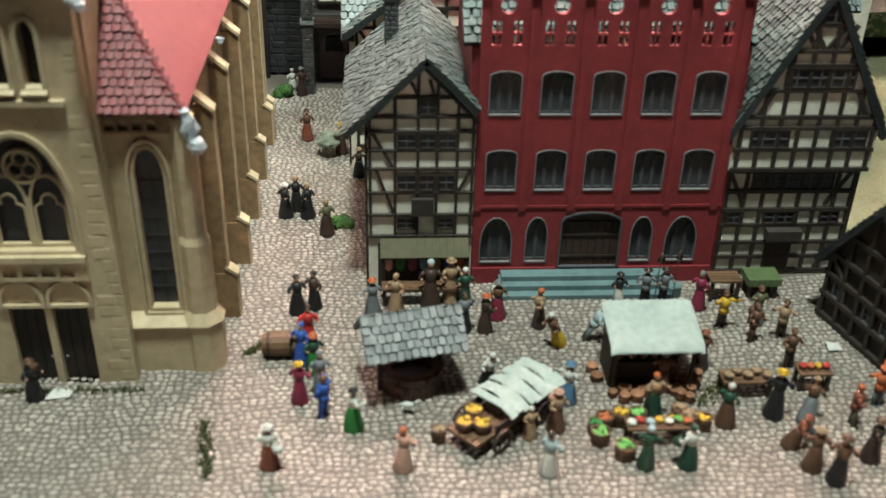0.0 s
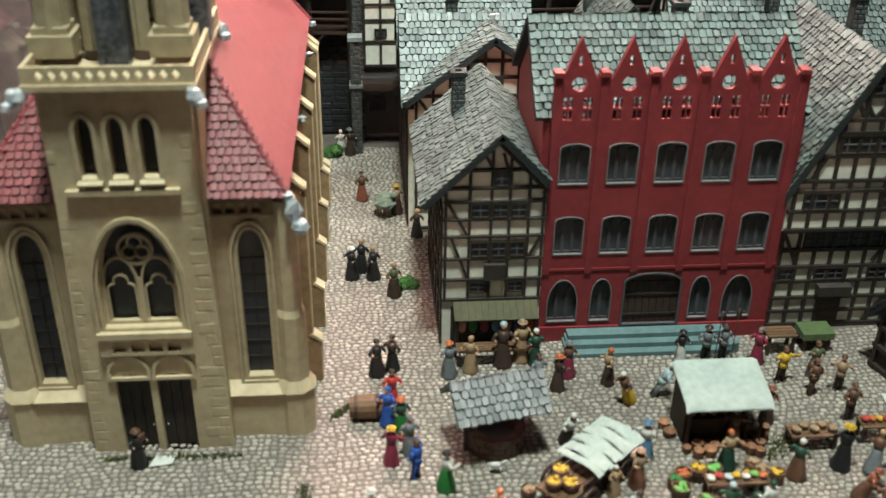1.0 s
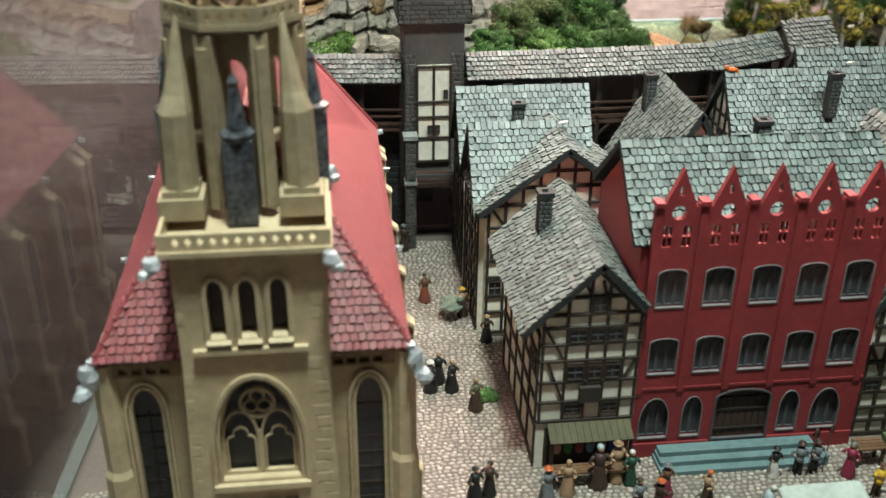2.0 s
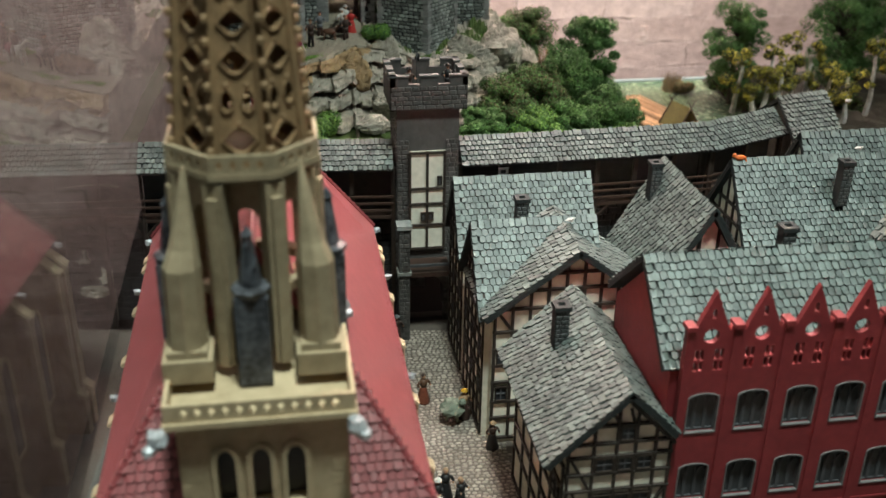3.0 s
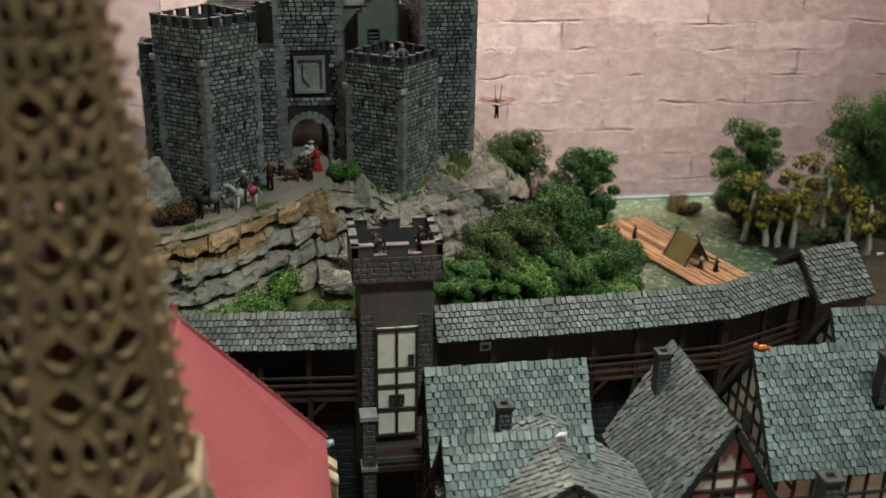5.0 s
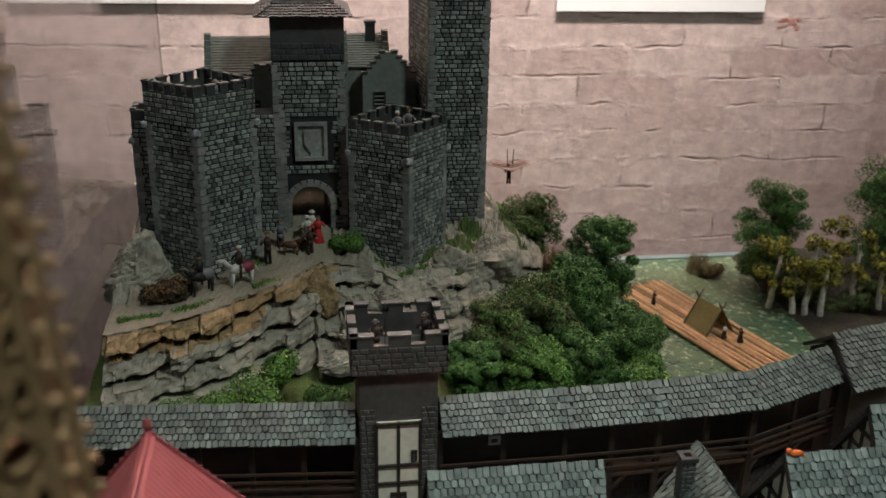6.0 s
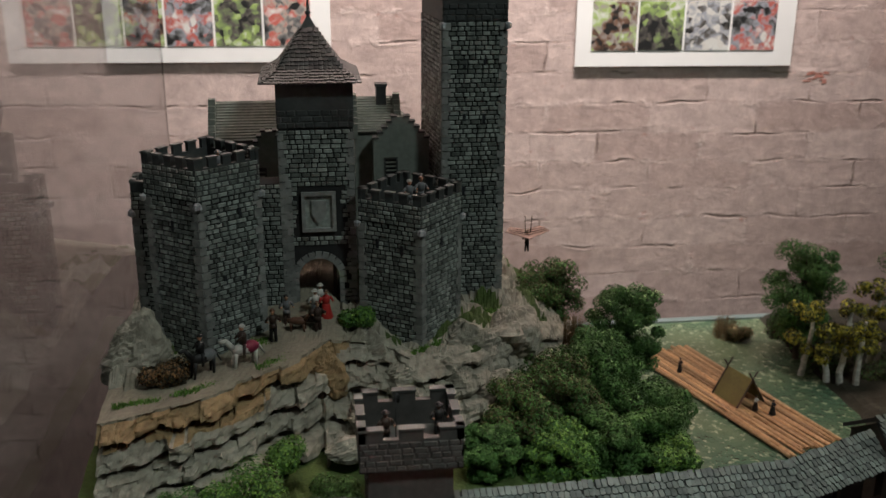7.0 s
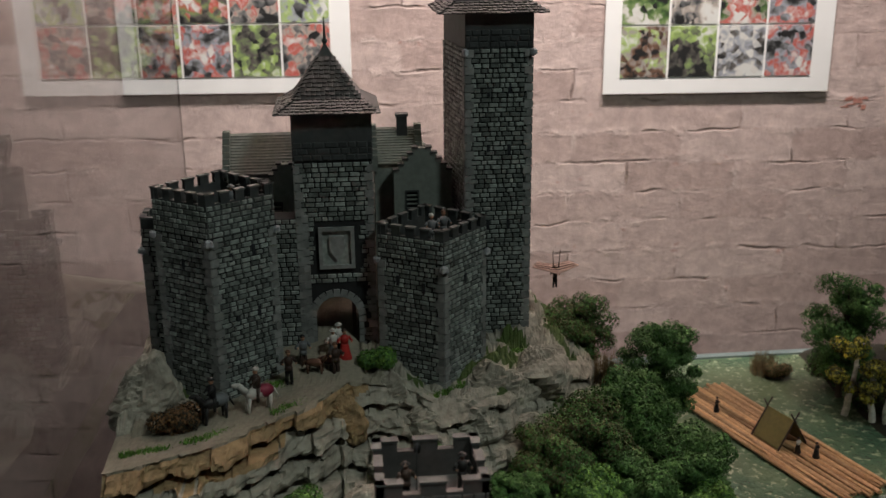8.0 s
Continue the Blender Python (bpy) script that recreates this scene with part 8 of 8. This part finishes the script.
def cart():
    m = Matrix.Translation((4.6, 29.2, 0)) @ Matrix.Rotation(radians(42), 4, "Z")
    c = thing("market_cart", (4.6, 29.2, 0), "wooden cart half covered with grey striped canvas", "cart")
    for i in range(5):
        part("plank", Shape().box(-2.3, 1.9, -0.75 + i * 0.3, -0.48 + i * 0.3, 0.62, 0.74, 0, m), WOOD, c)
    for sy in (-0.8, 0.75):
        part("side_board", Shape().box(-1.3, 1.9, sy, sy + 0.07, 0.74, 1.1, 0, m), DARK_WOOD, c)
    for sx in (-1.2, 1.1):
        for sy in (-0.98, 0.98):
            q = m @ Matrix.Translation((sx, sy, 0.5)) @ Matrix.Rotation(math.pi / 2, 4, "X")
            ring = Shape().plate(circle(0, 0, 0.5, 16), [circle(0, 0, 0.38, 16)], lambda u, v, d: q @ Vector((u, v, d)), 0.1)
            wheel = part("wheel", ring, DARK_WOOD, c)
            for k in range(6):
                a = k * math.pi / 3
                part("spoke", Shape().tube(q @ Vector((0, 0, 0.05)), q @ Vector((0.42 * math.cos(a), 0.42 * math.sin(a), 0.05)), 0.035, 0.03, 5), DARK_WOOD, wheel)
    s = Shape()
    for i in range(9):
        x = -0.75 + i * 0.34
        p = [(x, -1.05 + 2.1 * j / 8, 1.15 + 0.34 * math.cos((j / 8 - 0.5) * 2.4) + 0.07 * (i % 2) + 0.05 * math.sin(i * 2.3 + j)) for j in range(9)]
        q = [(x + 0.33, a[1], a[2] + 0.02) for a in p]
        cover = Shape()
        vs = [m @ Vector(v) for v in p + q] + [m @ (Vector(v) - Vector((0, 0, 0.06))) for v in p + q]
        cover.add(vs, [(j, 9 + j, 10 + j, 1 + j) for j in range(8)] + [(18 + 1 + j, 18 + 10 + j, 18 + 9 + j, 18 + j) for j in range(8)] + [(0, 18, 27, 9), (8, 17, 35, 26)])
        part("canvas_strip", cover, CLOTH_GREY, c)
    for k, (x, y) in enumerate(((-1.9, 0.2), (-1.5, -0.3), (-1.2, 0.4))):
        p = m @ Vector((x, y, 0.76))
        tub("harvest_basket", p.x, p.y, 0.76, 0.33, 0.4, "yellow", "round basket of yellow fruit on the cart")
    p = m @ Vector((-2.2, 0.75, 0))
    tub("bucket", p.x - 0.3, p.y, 0, 0.28, 0.6, "tan", "small wooden bucket beside the cart")


cart()
barrel = thing("barrel", (-3.9, 33.7, 0), "brown wooden barrel lying by the musicians", "barrel")
mb = Matrix.Translation((-3.9, 33.7, 0.55)) @ Matrix.Rotation(math.pi / 2, 4, "Y")
part("barrel_body", Shape().ring([(0, 0, -0.7, 0.42), (0, 0, -0.3, 0.53), (0, 0, 0.3, 0.53), (0, 0, 0.7, 0.42)], 14, 0, True, mb), WOOD, barrel)
for z in (-0.45, 0.45):
    part("hoop", Shape().ring([(0, 0, z - 0.06, 0.52), (0, 0, z + 0.06, 0.52)], 14, 0, True, mb), DARK_WOOD, barrel)
solid("paper_sheet", Shape().slab([(-12.5, 31.0, 0.1), (-11.6, 31.1, 0.12), (-11.5, 31.6, 0.1), (-12.3, 31.6, 0.14)], 0.03), TONES["white"], "crumpled white paper lying before the church door", "paper", (-12, 31.3, 0))
solid("paper_scrap", Shape().slab([(18.6, 33.2, 0.1), (19.2, 33.2, 0.12), (19.15, 33.7, 0.1), (18.65, 33.8, 0.14)], 0.03), TONES["white"], "white scrap lying beside the dark cottage", "paper", (18.9, 33.5, 0))


def moss(x0, y0, x1, y1, w, seed, label, z=0.0, mat=None):
    """A tuft line of turf between the stones."""
    r = random.Random(seed)
    s = Shape()
    for _ in range(260):
        t = r.random()
        x, y = x0 + (x1 - x0) * t + r.gauss(0, w), y0 + (y1 - y0) * t + r.gauss(0, w * 0.6)
        s.tube((x, y, z), (x + r.uniform(-0.12, 0.12), y + r.uniform(-0.1, 0.1), z + r.uniform(0.1, 0.24)), 0.035, 0.01, 3)
    solid("moss_patch", s, mat or LEAF_OLIVE, label, "moss", ((x0 + x1) / 2, (y0 + y1) / 2, z), kind="stuff")


moss(12.0, 29.9, 14.0, 31.6, 0.25, 1, "green turf patch between the stalls")
moss(-6.4, 29.6, -5.9, 26.6, 0.12, 2, "thin green moss between the cobbles")
moss(-5.4, 33.6, -4.0, 35.0, 0.10, 3, "dark moss line between the cobbles")
moss(-14.5, 31.6, -9.0, 31.5, 0.12, 4, "dark moss along the church wall")

for k, (x0, y0, x1, y1, z) in enumerate(((-16.2, 71.2, -14.2, 71.6, 13.85), (-13.2, 71.6, -10.8, 72.8, 14.1), (-9.2, 73.4, -7.6, 74.6, 14.5), (-10.4, 75.6, -8.8, 76.8, 14.6), (1.4, 80.2, 4.4, 80.8, 13.9), (-1.2, 76.0, 1.0, 77.6, 13.6))):
    moss(x0, y0, x1, y1, 0.22, 20 + k, "green grass tufts along the castle path", z, LEAF_BRIGHT)


# ---- raft, glider, birds and other small things ----
def raft():
    m = Matrix.Translation((22.6, 86.0, 4.0)) @ Matrix.Rotation(math.atan2(-14.6, 5.1), 4, "Z")
    t = thing("log_raft", (22.6, 86.0, 4.0), "long raft of orange brown logs on the river", "raft")
    rr = random.Random(4)
    for i in range(19):
        y = -2.2 + i * 0.247
        cut = rr.uniform(-3.5, 3.0)
        for a, b in ((-8.2, cut), (cut - 0.3, 7.6)):
            a2, b2 = a + rr.uniform(-0.4, 0.3), b + rr.uniform(-0.3, 0.4)
            part("log", Shape().tube(m @ Vector((a2, y + rr.uniform(-0.1, 0.1), 0.28 + rr.uniform(-0.04, 0.06))), m @ Vector((b2, y + rr.uniform(-0.14, 0.14), 0.26 + rr.uniform(-0.06, 0.08))), rr.uniform(0.12, 0.17), rr.uniform(0.09, 0.13), 7), LOG, t)
    n = thing("raft_tent", tuple(m @ Vector((0.4, 0.2, 0.45))), "olive cloth ridge tent on crossed poles", "tent")
    for sgn in (-1, 1):
        c = [(-1.0, sgn * 1.15, 0.45), (1.5, sgn * 1.15, 0.45), (1.5, 0, 2.3), (-1.0, 0, 2.3)]
        c = [m @ Vector(p) for p in (c if sgn < 0 else [c[1], c[0], c[3], c[2]])]
        part("cloth", Shape().slab(c, 0.06), OLIVE_CLOTH, n)
    for x in (-1.0, 1.5):
        for sgn in (-1, 1):
            part("pole", Shape().tube(m @ Vector((x, sgn * 1.2, 0.4)), m @ Vector((x, -sgn * 0.35, 2.85)), 0.07, 0.05, 6), DARK_WOOD, n)
    for x, y, a, b in ((2.3, -0.3, "dark_brown", "white"), (3.3, 0.3, "black", "black"), (-4.6, -1.2, "black", "dark_brown")):
        p = m @ Vector((x, y, 0.45))
        figurine(p.x, p.y, a, b, "black", 0.6, h=1.1, z=p.z, label="small dark raftsman figurine sitting on the logs")


def glider():
    g = thing("glider_model", (6.9, 84.0, 17.6), "tiny winged flying machine hung before the wall", "glider")
    x, y, z = 6.9, 84.0, 17.7
    for sx in (-1, 1):
        c = [(x, y - 0.75, z - 0.1), (x + sx * 1.4, y - 0.1, z + 0.16), (x + sx * 0.95, y + 0.75, z + 0.2), (x, y + 0.5, z + 0.05)]
        part("wing", Shape().slab(c if sx > 0 else c[::-1], 0.04), ANTIQUE, g, "pale pink cloth wing")
        for k in range(3):
            part("spar", Shape().tube((x, y - 0.45 + 0.4 * k, z + 0.03), (x + sx * 1.2, y - 0.15 + 0.3 * k, z + 0.19), 0.025, 0.015, 4), DARK_WOOD, g)
    for dx in (-0.12, 0.2):
        part("mast", Shape().tube((x + dx, y, z), (x + dx * 1.4, y, z + 1.15), 0.035, 0.02, 5), DARK_WOOD, g)
    part("hanging_wire", Shape().tube((x, y, z + 1.1), (x, y, 159), 0.0015, 0.0015, 3), GREY_PAINT, g)
    figurine(x, y, "black", "dark_brown", "brown", 0, h=1.3, z=z - 1.2, dress=False, label="dark pilot figurine hanging under the wings", name="pilot_figurine")


raft()
glider()


def bird(x, y, z, turn):
    s = Shape()
    s.blob((0, 0, 0.16), 0.10, 0.22, 0.11, 0, 7).blob((0, -0.2, 0.28), 0.07, 0.08, 0.07, 0, 6)
    s.slab([(-0.35, 0.0, 0.22), (0, -0.08, 0.22), (0.35, 0.0, 0.22), (0, 0.14, 0.24)], 0.03)
    m = Matrix.Translation((x, y, z)) @ Matrix.Rotation(turn, 4, "Z")
    s.v = [tuple(m @ Vector(p)) for p in s.v]
    solid("dove_figurine", s, TONES["white"], "tiny white dove figurine perched on the slates", "figurine", (x, y, z), "doves on the roofs")


for x, y, z, t in ((3.4, 52.6, 11.5, 0.4), (10.7, 45.0, 14.2, 1.2), (21.2, 56.6, 13.1, 0.3), (27.0, 68.0, 12.0, 0.5)):
    bird(x, y, z, t)
cat = Shape()
cat.blob((14.0, 56.3, 13.15), 0.3, 0.16, 0.16, 0, 8).blob((13.65, 56.3, 13.3), 0.14, 0.13, 0.14, 0, 7).tube((14.25, 56.3, 13.2), (14.4, 56.2, 12.8), 0.07, 0.04, 5)
solid("cat_figurine", cat, ORANGE, "orange cat figurine on the roof ridge", "figurine", (14, 56.3, 13))
